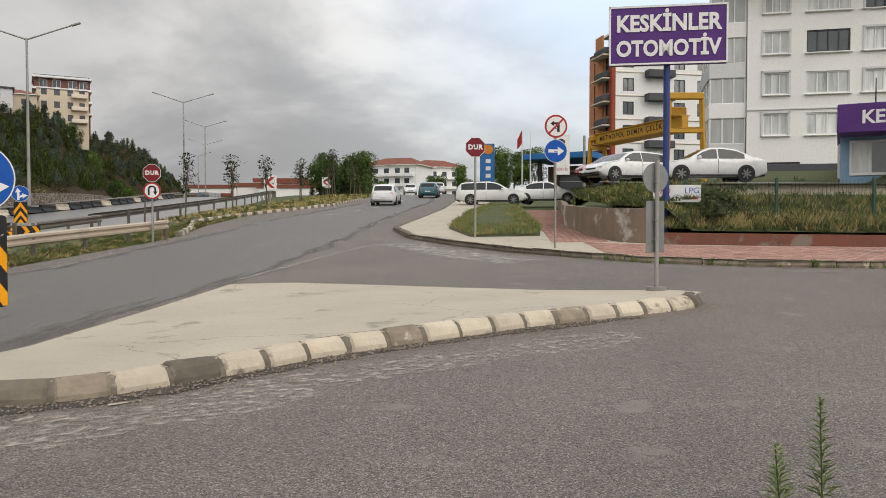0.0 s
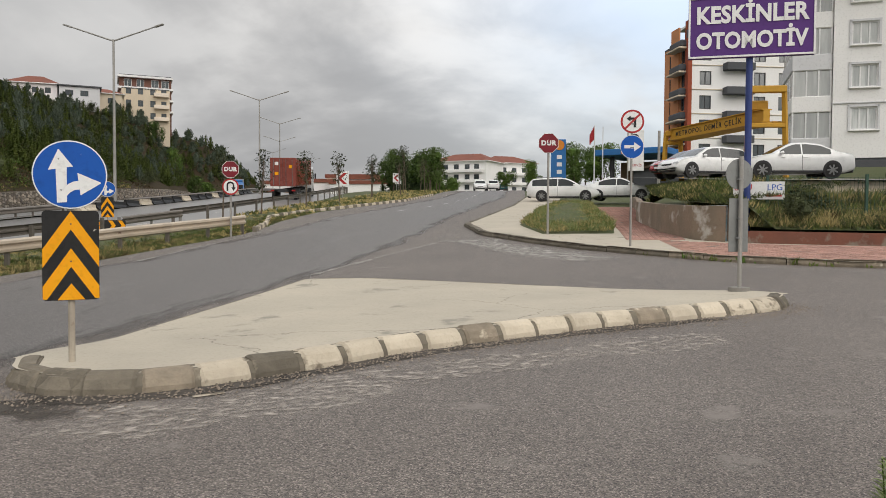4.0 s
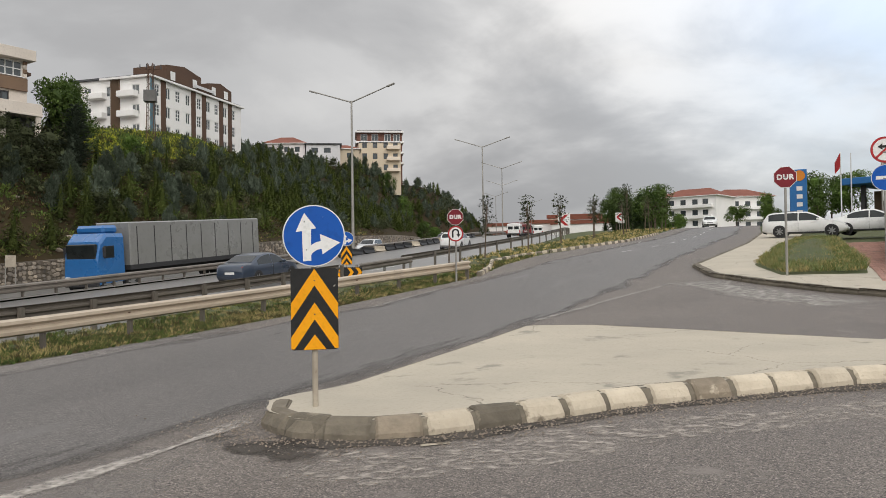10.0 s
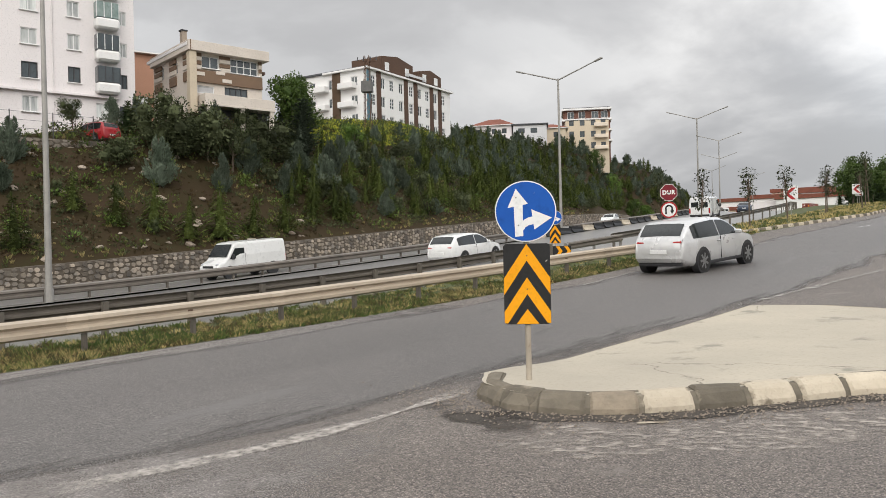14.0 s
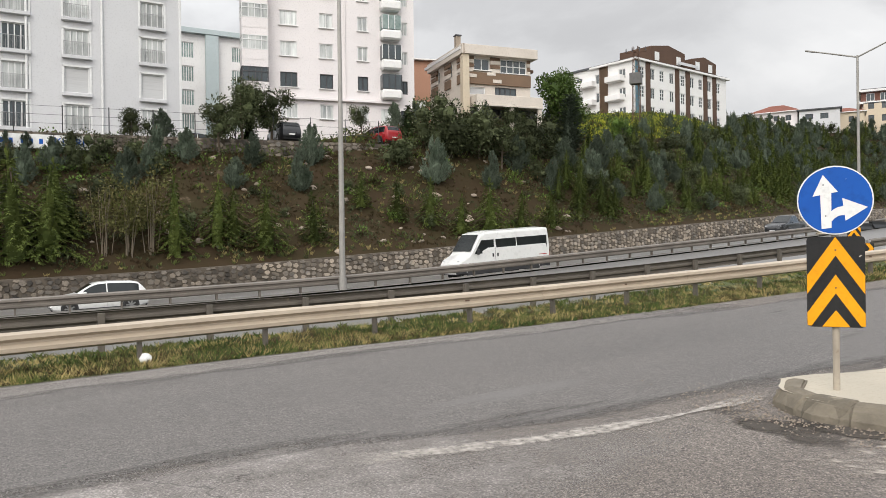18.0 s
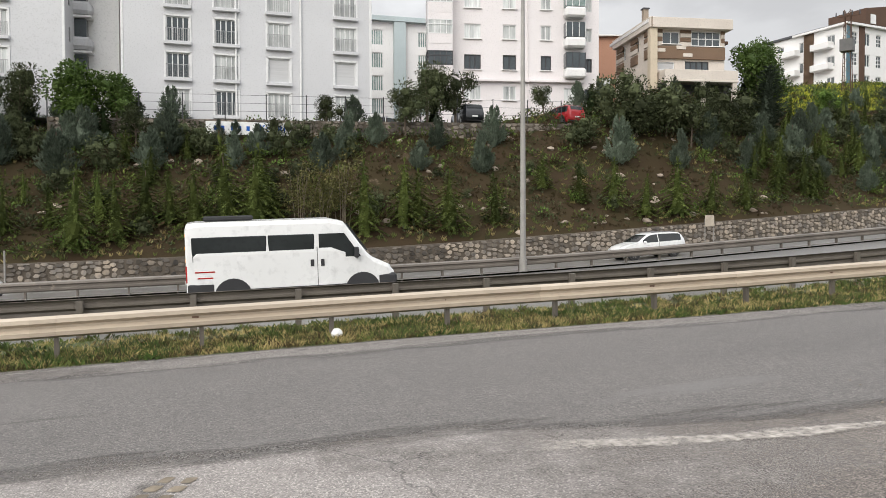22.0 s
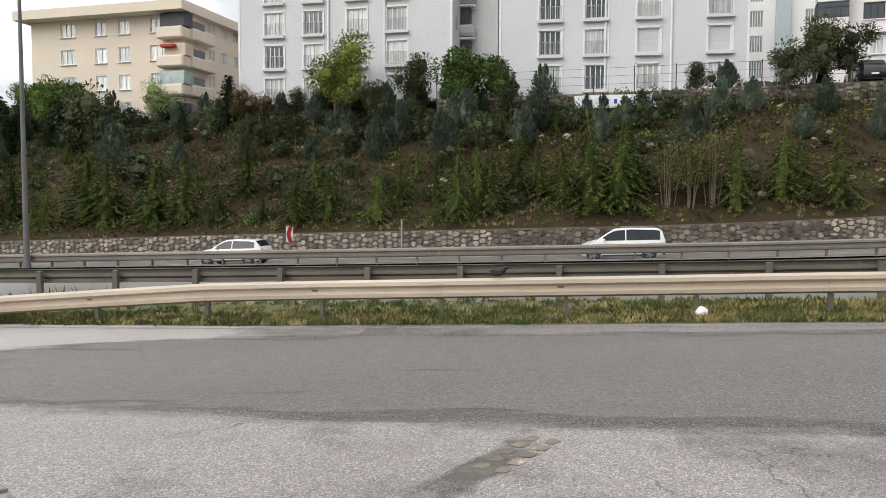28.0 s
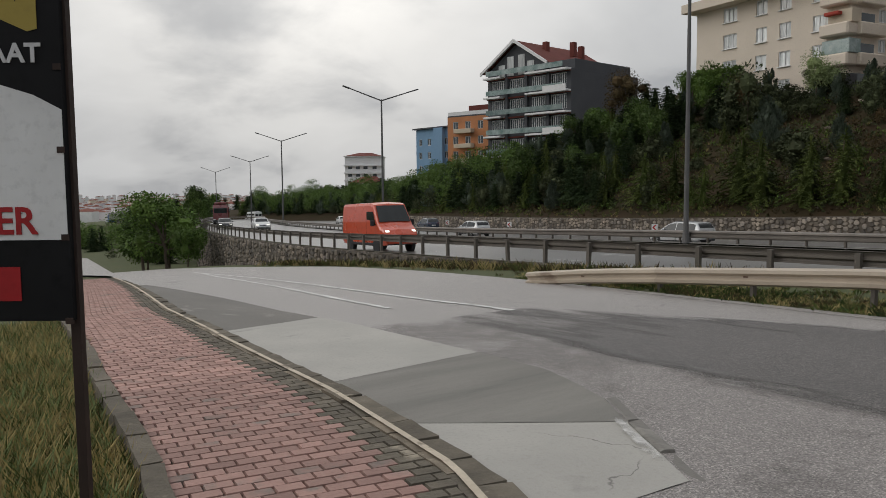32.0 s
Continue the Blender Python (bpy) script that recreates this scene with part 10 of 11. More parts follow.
CAR_FORMS = {
    # length, width, belt height, roof line (share of length, height), side glass (rear, pillar, front), windscreen, rear window, axles
    "sedan": (4.6, 1.78, 0.93, [(-0.5, 0.62), (-0.495, 0.90), (-0.47, 1.0), (-0.36, 1.05), (-0.29, 1.2), (-0.20, 1.38), (-0.08, 1.455), (0.03, 1.44), (0.10, 1.33), (0.235, 0.98), (0.33, 0.92), (0.42, 0.83), (0.475, 0.70), (0.5, 0.50)], (-0.285, -0.03, 0.16), (0.225, 0.075), (-0.345, -0.215), (-0.29, 0.31)),
    "hatch": (4.2, 1.79, 0.92, [(-0.5, 0.58), (-0.497, 0.86), (-0.48, 1.0), (-0.45, 1.15), (-0.40, 1.36), (-0.34, 1.42), (-0.10, 1.47), (0.03, 1.44), (0.10, 1.34), (0.245, 0.98), (0.34, 0.91), (0.42, 0.82), (0.475, 0.68), (0.5, 0.48)], (-0.41, -0.07, 0.165), (0.235, 0.08), (-0.472, -0.402), (-0.31, 0.31)),
    "estate": (4.6, 1.80, 0.93, [(-0.5, 0.58), (-0.497, 0.88), (-0.485, 1.02), (-0.45, 1.28), (-0.42, 1.40), (-0.37, 1.45), (-0.10, 1.50), (0.03, 1.47), (0.10, 1.36), (0.245, 0.99), (0.34, 0.92), (0.42, 0.82), (0.475, 0.68), (0.5, 0.48)], (-0.43, -0.07, 0.165), (0.235, 0.08), (-0.478, -0.425), (-0.29, 0.31)),
    "suv": (4.5, 1.84, 1.06, [(-0.5, 0.68), (-0.497, 1.02), (-0.48, 1.16), (-0.44, 1.5), (-0.41, 1.6), (-0.36, 1.66), (-0.1, 1.72), (0.05, 1.68), (0.11, 1.58), (0.25, 1.13), (0.34, 1.08), (0.43, 1.0), (0.485, 0.85), (0.5, 0.58)], (-0.42, -0.06, 0.17), (0.24, 0.09), (-0.472, -0.42), (-0.29, 0.31)),
    "mpv": (4.45, 1.80, 1.0, [(-0.5, 0.6), (-0.497, 0.95), (-0.488, 1.1), (-0.465, 1.45), (-0.43, 1.58), (-0.38, 1.62), (-0.1, 1.66), (0.06, 1.62), (0.13, 1.5), (0.29, 1.05), (0.36, 0.97), (0.43, 0.86), (0.48, 0.72), (0.5, 0.5)], (-0.445, -0.05, 0.21), (0.28, 0.105), (-0.483, -0.455), (-0.31, 0.32)),
    "compact": (3.6, 1.72, 1.02, [(-0.5, 0.6), (-0.497, 0.95), (-0.492, 1.1), (-0.475, 1.5), (-0.45, 1.62), (-0.40, 1.68), (-0.1, 1.70), (0.04, 1.66), (0.11, 1.54), (0.27, 1.06), (0.36, 0.97), (0.43, 0.86), (0.48, 0.72), (0.5, 0.5)], (-0.45, -0.07, 0.19), (0.26, 0.085), (-0.487, -0.46), (-0.31, 0.32)),
    "pickup": (5.2, 1.85, 1.06, [(-0.5, 0.7), (-0.497, 1.0), (-0.485, 1.05), (-0.16, 1.05), (-0.145, 1.12), (-0.12, 1.62), (-0.09, 1.72), (0.03, 1.76), (0.08, 1.69), (0.22, 1.14), (0.33, 1.09), (0.43, 1.01), (0.485, 0.86), (0.5, 0.6)], (-0.115, 0.015, 0.14), (0.21, 0.065), (-0.142, -0.122), (-0.29, 0.32)),
}


def make_car(form, paint, label, lit=False, name="car"):
    L, W, belt, line, side, screen, back, axles = CAR_FORMS[form]
    th = thing(name, (0, 0, 0), 0, label, "car")
    H = max(z for _, z in line)
    r = 0.32 if form not in ("suv", "pickup") else 0.36
    hw = W / 2
    roof = lambda s: float(np.interp(s, [p[0] for p in line], [p[1] for p in line]))
    plan = lambda s: hw * (1 - 0.2 * (max(abs(s) - 0.36, 0) / 0.14) ** 1.6)
    flank = lambda s, z: plan(s) * (0.96 - 0.22 * min(max((z - belt) / (H - belt), 0), 1))
    rings = []
    for s in sorted({*[p[0] for p in line], *np.linspace(-0.47, 0.47, 40).round(4)}):
        zt, w = roof(s), plan(s)
        zb = 0.20 + 0.14 * (max(abs(s) - 0.40, 0) / 0.10)
        sh = min(belt, zt - 0.06)
        half = [(w * 0.88, zb), (w * 0.975, zb + 0.10), (w, zb + (sh - zb) * 0.55), (w * 0.99, sh - 0.09), (flank(s, sh), sh), (flank(s, (sh + zt) / 2), (sh + zt) / 2), (flank(s, zt - 0.05), zt - 0.05), (flank(s, zt) * 0.92, zt - 0.012), (flank(s, zt) * 0.5, zt)]
        rings.append([(s * L, -y, z) for y, z in half] + [(s * L, 0, zt + 0.006)] + [(s * L, y, z) for y, z in reversed(half)])
    part("body", loft(rings), paint, th, smooth=True)

    def pane(name, s0, s1, grid):
        rows = [grid(s0 + (s1 - s0) * i / 8) for i in range(9)]
        rows = [q for q in rows if q]
        n = len(rows[0])
        put(name, mesh_of(name, [p for q in rows for p in q], [(i * n + j, i * n + j + 1, (i + 1) * n + j + 1, (i + 1) * n + j) for i in range(len(rows) - 1) for j in range(n - 1)], True), "car_glass", th)

    def across(s):
        zt = roof(s)
        return [(s * L + (0.008 if s > 0 else -0.008), f * flank(s, zt) * 0.87, zt + 0.014 - 0.016 * f * f) for f in (-1, -0.6, -0.2, 0.2, 0.6, 1)]

    pane("windscreen", screen[0], screen[1], across)
    pane("rear_window", back[0], back[1], across)
    for k in (-1, 1):
        def up(s):
            z0, z1 = belt + 0.02, max(roof(s) - 0.085, belt + 0.03)
            return [(s * L, k * (flank(s, z0 + (z1 - z0) * j / 3) + 0.006), z0 + (z1 - z0) * j / 3) for j in range(4)]
        pane("side_window", side[0] + 0.008, side[1] - 0.006, up)
        pane("side_window", side[1] + 0.006, side[2], up)
        part("mirror", box((side[2] * L - 0.05, k * (hw + 0.07), belt + 0.07), (0.12, 0.18, 0.13), 0.035), paint, th)
        part("headlight", box((L * 0.452, k * hw * 0.66, roof(0.455) - 0.10), (0.26, 0.34, 0.13), 0.045), "lamp_lit" if lit else "lamp_clear", th)
        part("tail_light", box((-L * 0.473, k * hw * 0.62, belt - 0.08), (0.2, 0.3, 0.16), 0.045), "lamp_red", th)
        part("sill", box((0, k * hw * 0.955, 0.25), (L * 0.46, 0.07, 0.09), 0.02), "bumper_dark", th)
        for xw in axles:
            # dark disc in place of the shaded wheel well; the body has no cut-out
            part("wheel_arch", cyl((xw * L, k * (hw - 0.2), r + 0.01), (xw * L, k * (hw + 0.003), r + 0.01), r + 0.05, r + 0.05, 24), "bumper_dark", th)
            wheel(th, xw * L, k * (hw - 0.088), r)
        for x in (side[1] * L - 0.12, side[1] * L + 0.75 if form != "pickup" else side[2] * L - 0.35):
            part("door_handle", box((x, k * (hw + 0.004), belt - 0.11), (0.17, 0.025, 0.03), 0.008), paint, th)
        part("door_seam", box((side[1] * L, k * hw * 0.992, 0.62), (0.012, 0.02, 0.62)), "bumper_dark", th)
    part("bumper", box((L * 0.478, 0, 0.33), (0.10, W * 0.66, 0.17), 0.03), "bumper_dark", th)
    part("bumper", box((-L * 0.482, 0, 0.30), (0.08, W * 0.74, 0.15), 0.03), "bumper_dark", th)
    part("grille", box((L * 0.488, 0, 0.58), (0.04, W * 0.42, 0.09), 0.01), "bumper_dark", th)
    part("number_plate", box((-L * 0.502, 0, 0.62), (0.02, 0.5, 0.11), 0.004), "sign_white", th)
    part("number_plate", box((L * 0.503, 0, 0.46), (0.02, 0.5, 0.11), 0.004), "sign_white", th)
    if form == "pickup":
        part("load_bed", box((-L * 0.32, 0, 1.03), (L * 0.31, W * 0.8, 0.07), 0.01), "bumper_dark", th)
        for k in (-1, 1):
            part("roll_bar", cyl((-L * 0.2, k * W * 0.4, 1.05), (-L * 0.165, k * W * 0.36, 1.55), 0.035, 0.035, 8), "bumper_dark", th)
    if form in ("estate", "suv", "mpv"):
        for k in (-1, 1):
            part("roof_rail", cyl((-0.36 * L, k * hw * 0.66, H + 0.0), (0.0 * L, k * hw * 0.66, H + 0.02), 0.018, 0.018, 6), "rim_alloy", th)
    return th


def make_van(paint, label, L=5.9, W=2.02, H=2.55, glazed=True, lit=False, stripes=False, name="van", category="van", clad=False):
    th = thing(name, (0, 0, 0), 0, label, category)
    hw, r = W / 2, 0.36
    prof = [(-0.5, 0.42, H * 0.93, 0.95), (-0.492, 0.40, H * 0.985, 0.98), (-0.45, 0.38, H, 1.0), (0.18, 0.38, H, 1.0), (0.245, 0.38, H * 0.965, 0.99), (0.355, 0.38, H * 0.60, 0.98), (0.385, 0.38, H * 0.535, 0.97), (0.465, 0.38, H * 0.45, 0.93), (0.495, 0.42, H * 0.36, 0.88), (0.5, 0.45, H * 0.24, 0.85)]
    rings = []
    for s, zb, top, k in prof:
        w = hw * k
        up = 0.86 if top > H * 0.7 else 0.93
        ring = [(-w * 0.93, zb), (-w, zb + 0.15), (-w, zb + (top - zb) * 0.55), (-w * (up + 0.06), top - 0.16), (-w * up, top - 0.03), (0, top + 0.03), (w * up, top - 0.03), (w * (up + 0.06), top - 0.16), (w, zb + (top - zb) * 0.55), (w, zb + 0.15), (w * 0.93, zb)]
        rings.append([(s * L, y, z) for y, z in ring])
    part("body", loft(rings), paint, th, smooth=False)
    z0, z1 = H * 0.545, H * 0.80
    # windscreen
    bm = bmesh.new()
    vs = [bm.verts.new(p) for p in ((0.352 * L + 0.03, -hw * 0.86, H * 0.60 + 0.02), (0.352 * L + 0.03, hw * 0.86, H * 0.60 + 0.02), (0.254 * L + 0.03, hw * 0.78, H * 0.93), (0.254 * L + 0.03, -hw * 0.78, H * 0.93))]
    bm.faces.new(vs)
    ex = bmesh.ops.extrude_face_region(bm, geom=bm.faces[:])
    for v in ex["geom"]:
        if isinstance(v, bmesh.types.BMVert):
            v.co += Vector((0.03, 0, 0.02))
    bmesh.ops.recalc_face_normals(bm, faces=bm.faces[:])
    part("windscreen", bm, "car_glass", th)
    for s in (-1, 1):
        y = s * (hw * 0.978)
        part("door_window", prism([(0.12 * L, z0), (0.325 * L, z0), (0.245 * L, z1 + 0.05), (0.12 * L, z1 + 0.05)], y - s * 0.05, y + s * 0.012), "car_glass", th)
        if glazed:
            for a, b in ((-0.472, -0.13), (-0.122, 0.098)) if clad else ((-0.47, -0.29), (-0.28, -0.10), (-0.09, 0.105)):
                part("side_window", box(((a + b) / 2 * L, y - s * 0.02, (z0 + z1) / 2 + 0.03), ((b - a) * L, 0.07, z1 - z0 + 0.05), 0.02), "car_glass", th)
        part("mirror", box((0.30 * L, s * (hw + 0.12), z0 + 0.12), (0.12, 0.2, 0.32), 0.03), "bumper_dark", th)
        part("headlight", box((0.452 * L, s * hw * 0.72, H * 0.40), (0.3, 0.3, 0.22), 0.06), "lamp_lit" if lit else "lamp_clear", th)
        part("tail_light", box((-0.495 * L, s * hw * 0.90, H * 0.42), (0.08, 0.14, 0.5), 0.02), "lamp_red", th)
        part("sill", box((0, s * hw * 0.985, 0.42), (L * 0.62, 0.05, 0.14), 0.02), "bumper_dark", th)
        part("door_seam", box((0.11 * L, s * (hw * 1.0), H * 0.42), (0.015, 0.012, H * 0.5)), "bumper_dark", th)
        for xw in (-0.29, 0.33):
            wheel(th, xw * L, s * (hw - 0.12), r, 0.22)
            # dark disc painted in for the shade of the wheel well
            part("wheel_arch", cyl((xw * L, s * (hw - 0.22), r + 0.02), (xw * L, s * (hw + 0.004), r + 0.02), r + 0.07, r + 0.07, 20), "bumper_dark", th)
            if clad:
                part("wheel_flare", cyl((xw * L, s * (hw - 0.1), r + 0.03), (xw * L, s * (hw + 0.012), r + 0.03), r + 0.19, r + 0.16, 24), "bumper_dark", th)
        if clad:
            part("cladding", box((-0.435 * L, s * hw * 0.985, 0.6), (0.12 * L, 0.07, 0.36), 0.03), "bumper_dark", th, "dark grey plastic cladding")
            part("cladding", box((0.02 * L, s * hw * 0.985, 0.52), (0.48 * L, 0.06, 0.16), 0.02), "bumper_dark", th)
            part("bumper_corner", box((0.455 * L, s * hw * 0.84, 0.62), (0.1 * L, 0.26, 0.46), 0.07), "bumper_dark", th, "dark grey plastic bumper corner")
            for z, l in ((1.12, 0.09), (0.95, 0.07)):
                part("bar", box((-0.415 * L, s * (hw * 1.0 + 0.002), z), (l * L, 0.012, 0.035)), "lamp_red", th, "red writing too small to read")
            for x in (0.085, 0.135):
                part("door_handle", box((x * L, s * (hw + 0.008), z0 - 0.14), (0.1, 0.03, 0.2), 0.01), "bumper_dark", th)
        part("rear_window", box((-0.497 * L, s * hw * 0.44, H * 0.68), (0.05, hw * 0.7, H * 0.22), 0.02), "car_glass", th)
    part("bumper", box((0.488 * L, 0, 0.52), (0.14, W * 0.8, 0.26), 0.04), "bumper_dark", th)
    part("bumper", box((-0.50 * L, 0, 0.48), (0.1, W * 0.9, 0.18), 0.03), "bumper_dark", th)
    part("grille", box((0.495 * L, 0, 0.80), (0.06, W * 0.5, 0.14), 0.02), "bumper_dark", th)
    part("number_plate", box((-0.508 * L, 0, 0.8), (0.02, 0.5, 0.11)), "sign_white", th)
    if stripes:
        for k in range(3):
            part("stripe", box((-0.5005 * L, 0, H * (0.55 + 0.14 * k) + 0.05), (0.03, W * 0.8, 0.09)), "sign_yellow", th)
        part("roof_pod", box((-0.3 * L, 0, H + 0.08), (1.4, 1.1, 0.14), 0.04), "bumper_dark", th)
    return th


def make_truck(kind, label):
    th = thing("lorry", (0, 0, 0), 0, label, "truck")
    cab_mat = {"container": "paint_white", "trailer": "paint_blue", "tipper": "paint_maroon"}[kind]
    Lb, zb, hb = {"container": (12.2, 1.35, 2.75), "trailer": (13.4, 1.2, 2.75), "tipper": (5.5, 1.1, 1.9)}[kind]
    front = Lb / 2 + 0.5
    rings = []
    for x, zlo, zhi, k in ((front, 0.6, 3.3, 1.0), (front + 1.3, 0.55, 3.35, 1.0), (front + 1.75, 0.5, 2.9, 0.98), (front + 2.0, 0.45, 1.9, 0.96), (front + 2.05, 0.45, 0.8, 0.94)):
        w = 1.22 * k
        rings.append([(x, -w, zlo), (x, -w, zhi - 0.2), (x, -w * 0.92, zhi), (x, w * 0.92, zhi), (x, w, zhi - 0.2), (x, w, zlo)])
    part("cab", loft(rings), cab_mat, th)
    part("windscreen", box((front + 1.9, 0, 2.35), (0.22, 2.1, 0.85), 0.05), "car_glass", th)
    for s in (-1, 1):
        part("door_window", box((front + 1.15, s * 1.21, 2.3), (0.8, 0.06, 0.7), 0.03), "car_glass", th)
        part("mirror", box((front + 1.7, s * 1.4, 2.3), (0.12, 0.18, 0.6), 0.03), "bumper_dark", th)
        part("headlight", box((front + 2.03, s * 0.95, 0.85), (0.1, 0.36, 0.2), 0.03), "lamp_clear", th)
        part("tail_light", box((-Lb / 2 - 0.03, s * 1.0, 0.95), (0.06, 0.35, 0.15), 0.01), "lamp_red", th)
    part("air_deflector", box((front + 0.7, 0, 3.55), (1.2, 2.0, 0.5), 0.15), cab_mat, th)
    part("bumper", box((front + 2.0, 0, 0.6), (0.2, 2.4, 0.45), 0.05), "bumper_dark", th)
    part("chassis", box((0.5, 0, 0.95), (Lb + 2.2, 0.9, 0.28), 0.02), "bumper_dark", th)
    if kind == "container":
        body = part("container", box((0, 0, zb + hb / 2), (Lb, 2.44, hb), 0.02), "container_red", th, "rust-red corrugated steel container")
        bm = bmesh.new()
        for k in range(44):
            x = -Lb / 2 + 0.25 + k * (Lb - 0.4) / 44
            for s in (-1, 1):
                add_box(bm, (x, s * 1.225, zb + hb / 2), (0.12, 0.05, hb - 0.3))
        part("corrugation", bm, "container_red", body)
        for y in (-0.9, -0.3, 0.3, 0.9):
            part("lock_rod", cyl((-Lb / 2 - 0.04, y, zb + 0.1), (-Lb / 2 - 0.04, y, zb + hb - 0.1), 0.025, 0.025, 6), "rim_alloy", body)
        part("door_seam", box((-Lb / 2 - 0.01, 0, zb + hb / 2), (0.03, 0.04, hb - 0.2)), "bumper_dark", body)
        for y, z in ((-0.75, 2.0), (0.6, 2.3), (0.6, 1.3)):
            part("bar", box((-Lb / 2 - 0.02, y, zb + z * 0.95), (0.03, 0.35, 0.3)), "sign_white" if z > 2.1 else "sign_yellow", body)
    elif kind == "trailer":
        body = part("tarpaulin", box((0, 0, zb + hb / 2), (Lb, 2.5, hb), 0.06), "tarp_grey", th, "grey tarpaulin sides, creased and dusty")
        for k in range(9):
            for s in (-1, 1):
                part("strap", box((-Lb / 2 + 0.8 + k * 1.5, s * 1.255, zb + hb / 2 - 0.1), (0.06, 0.02, hb - 0.3)), "bumper_dark", body)
        part("side_board", box((0, 0, zb + 0.1), (Lb + 0.02, 2.54, 0.3), 0.02), "bumper_dark", body)
    else:
        body = part("tipper_body", box((0, 0, zb + hb / 2), (Lb, 2.44, hb), 0.05), "container_red", th)
        for k in range(5):
            part("rib", box((-Lb / 2 + 0.4 + k * 1.15, 0, zb + hb / 2), (0.12, 2.52, hb - 0.1)), "container_red", body)
    axles = [-Lb / 2 + 1.2, -Lb / 2 + 2.4, -Lb / 2 + 3.6, front - 0.6, front + 1.3] if kind != "tipper" else [-Lb / 2 + 0.9, -Lb / 2 + 2.1, front + 1.2]
    for x in axles:
        for s in (-1, 1):
            wheel(th, x, s * 1.05, 0.5, 0.32)
    return th


# parked cars at the garage and by the path
def parked(form, paint, x, y, z, turn, label):
    th = make_car(form, paint, label)
    th.matrix_basis = pose(x, y, z, 0, 0, turn)
    return th


parked("sedan", "paint_white", 11.5, 33.4, 1.80, 182, "white saloon parked on the garage forecourt")
parked("hatch", "paint_white", 9.0, 37.6, 2.05, 204, "white compact car parked nose to the road")
parked("hatch", "paint_red", 9.3, 41.5, 2.3, 205, "dark red hatchback parked behind the white cars")
parked("estate", "paint_white", 3.3, 50.5, ground(3.3, 50.5) + 0.1, -8, "white estate car parked across the path")
parked("sedan", "paint_white", 7.0, 51.5, ground(7, 51.5) + 0.1, -14, "white saloon parked beside the filling station")
parked("suv", "paint_red", -59.3, 33.0, 8.78, 186, "red crossover parked above the retaining wall")
parked("suv", "paint_black", -60.2, 24.5, 8.55, 175, "black off-road car parked by the apartment block")
parked("estate", "paint_white", -66.6, 19.4, 8.5, 90, "white estate car parked in the alley")


def forecourt():
    rows = [[(x, y, 1.3 + 0.06 * (y - 25)) for x in np.linspace(7.6, 60, 12)] for y in np.linspace(24.5, 52, 10)]
    tagged(sheet("forecourt", rows, "concrete_apron"), "pale concrete forecourt of the garage", "pavement", kind="structure")
    th = thing("kerb_wall", (0, 0, 0), 0, "low cream wall along the forecourt's edge", "wall", kind="structure")
    part("wall", box((17.4, 25.0, 0.9), (18.6, 0.25, 0.72), 0.02), "plaster_cream", th)
    part("band", box((17.4, 24.98, 0.5), (18.62, 0.27, 0.26), 0.01), "mural_blue", th)


forecourt()


def crow():
    th = thing("crow", (0, 0, 0), 0, "black and grey crow perched on the guard rail", "bird")
    M["feather_black"] = surf("feather_black", (0.012, 0.012, 0.014), (0.02, 0.02, 0.022), 0.6, 12, 60, 0.1)
    bm = bmesh.new()
    bmesh.ops.create_icosphere(bm, subdivisions=2, radius=0.09)
    for v in bm.verts:
        v.co.x *= 1.8
    part("body", bm, "feather_black", th, m=pose(0, 0, 0.14, 0, -25, 0))
    bm = bmesh.new()
    bmesh.ops.create_icosphere(bm, subdivisions=2, radius=0.05)
    part("head", bm, "feather_black", th, m=pose(0.15, 0, 0.24))
    part("beak", cyl((0.19, 0, 0.24), (0.26, 0, 0.225), 0.014, 0.003, 6), "feather_black", th)
    part("tail", box((-0.22, 0, 0.06), (0.2, 0.06, 0.02), 0.005), "feather_black", th)
    for s in (-1, 1):
        part("wing", box((-0.06, s * 0.08, 0.14), (0.28, 0.025, 0.09), 0.01), "feather_black", th)
        part("leg", cyl((0.02, s * 0.03, 0.0), (0.02, s * 0.03, 0.1), 0.006, 0.006, 5), "feather_black", th)
    for o in th.children:
        o.matrix_basis = Matrix.Diagonal((0.72, 0.72, 0.72, 1)) @ o.matrix_basis
    return th


# ---- what moves ----
def lane_pose(off, y, up):
    """Pose of a vehicle on the highway: off from the median, heading up or down the road."""
    x = median_x(y) + off
    slope = (median_x(y + 1) - median_x(y - 1)) / 2
    rise = math.degrees(math.atan((ground(x, y + 2) - ground(x, y - 2)) / 4))
    turn = math.degrees(math.atan2(1, slope))
    return pose(x, y, ground(x, y) + 0.01, 0, -rise if up else rise, turn if up else turn + 180)


def drive(th, off, rows, up=True):
    """Key a vehicle through (seconds, y) rows, going on at its speed before and after them."""
    if len(rows) == 1:
        rows = [rows[0], (rows[0][0] + 0.5, rows[0][1] + (12 if up else -12))]
    (t0, y0), (t1, y1) = rows[0], rows[1]
    (ta, ya), (tb, yb) = rows[-2], rows[-1]
    v0, v1 = (y1 - y0) / (t1 - t0), (yb - ya) / (tb - ta)
    full = []
    for t in np.arange(0.0, t0 - 0.01, 1.0):
        full.append((float(t), y0 + v0 * (t - t0)))
    full += rows
    for t in np.arange(math.floor(tb) + 1.0, 32.01, 1.0):
        if t > tb + 0.05:
            full.append((float(t), yb + v1 * (t - tb)))
    walk(th, [(t, lane_pose(off, y, up)) for t, y in full])


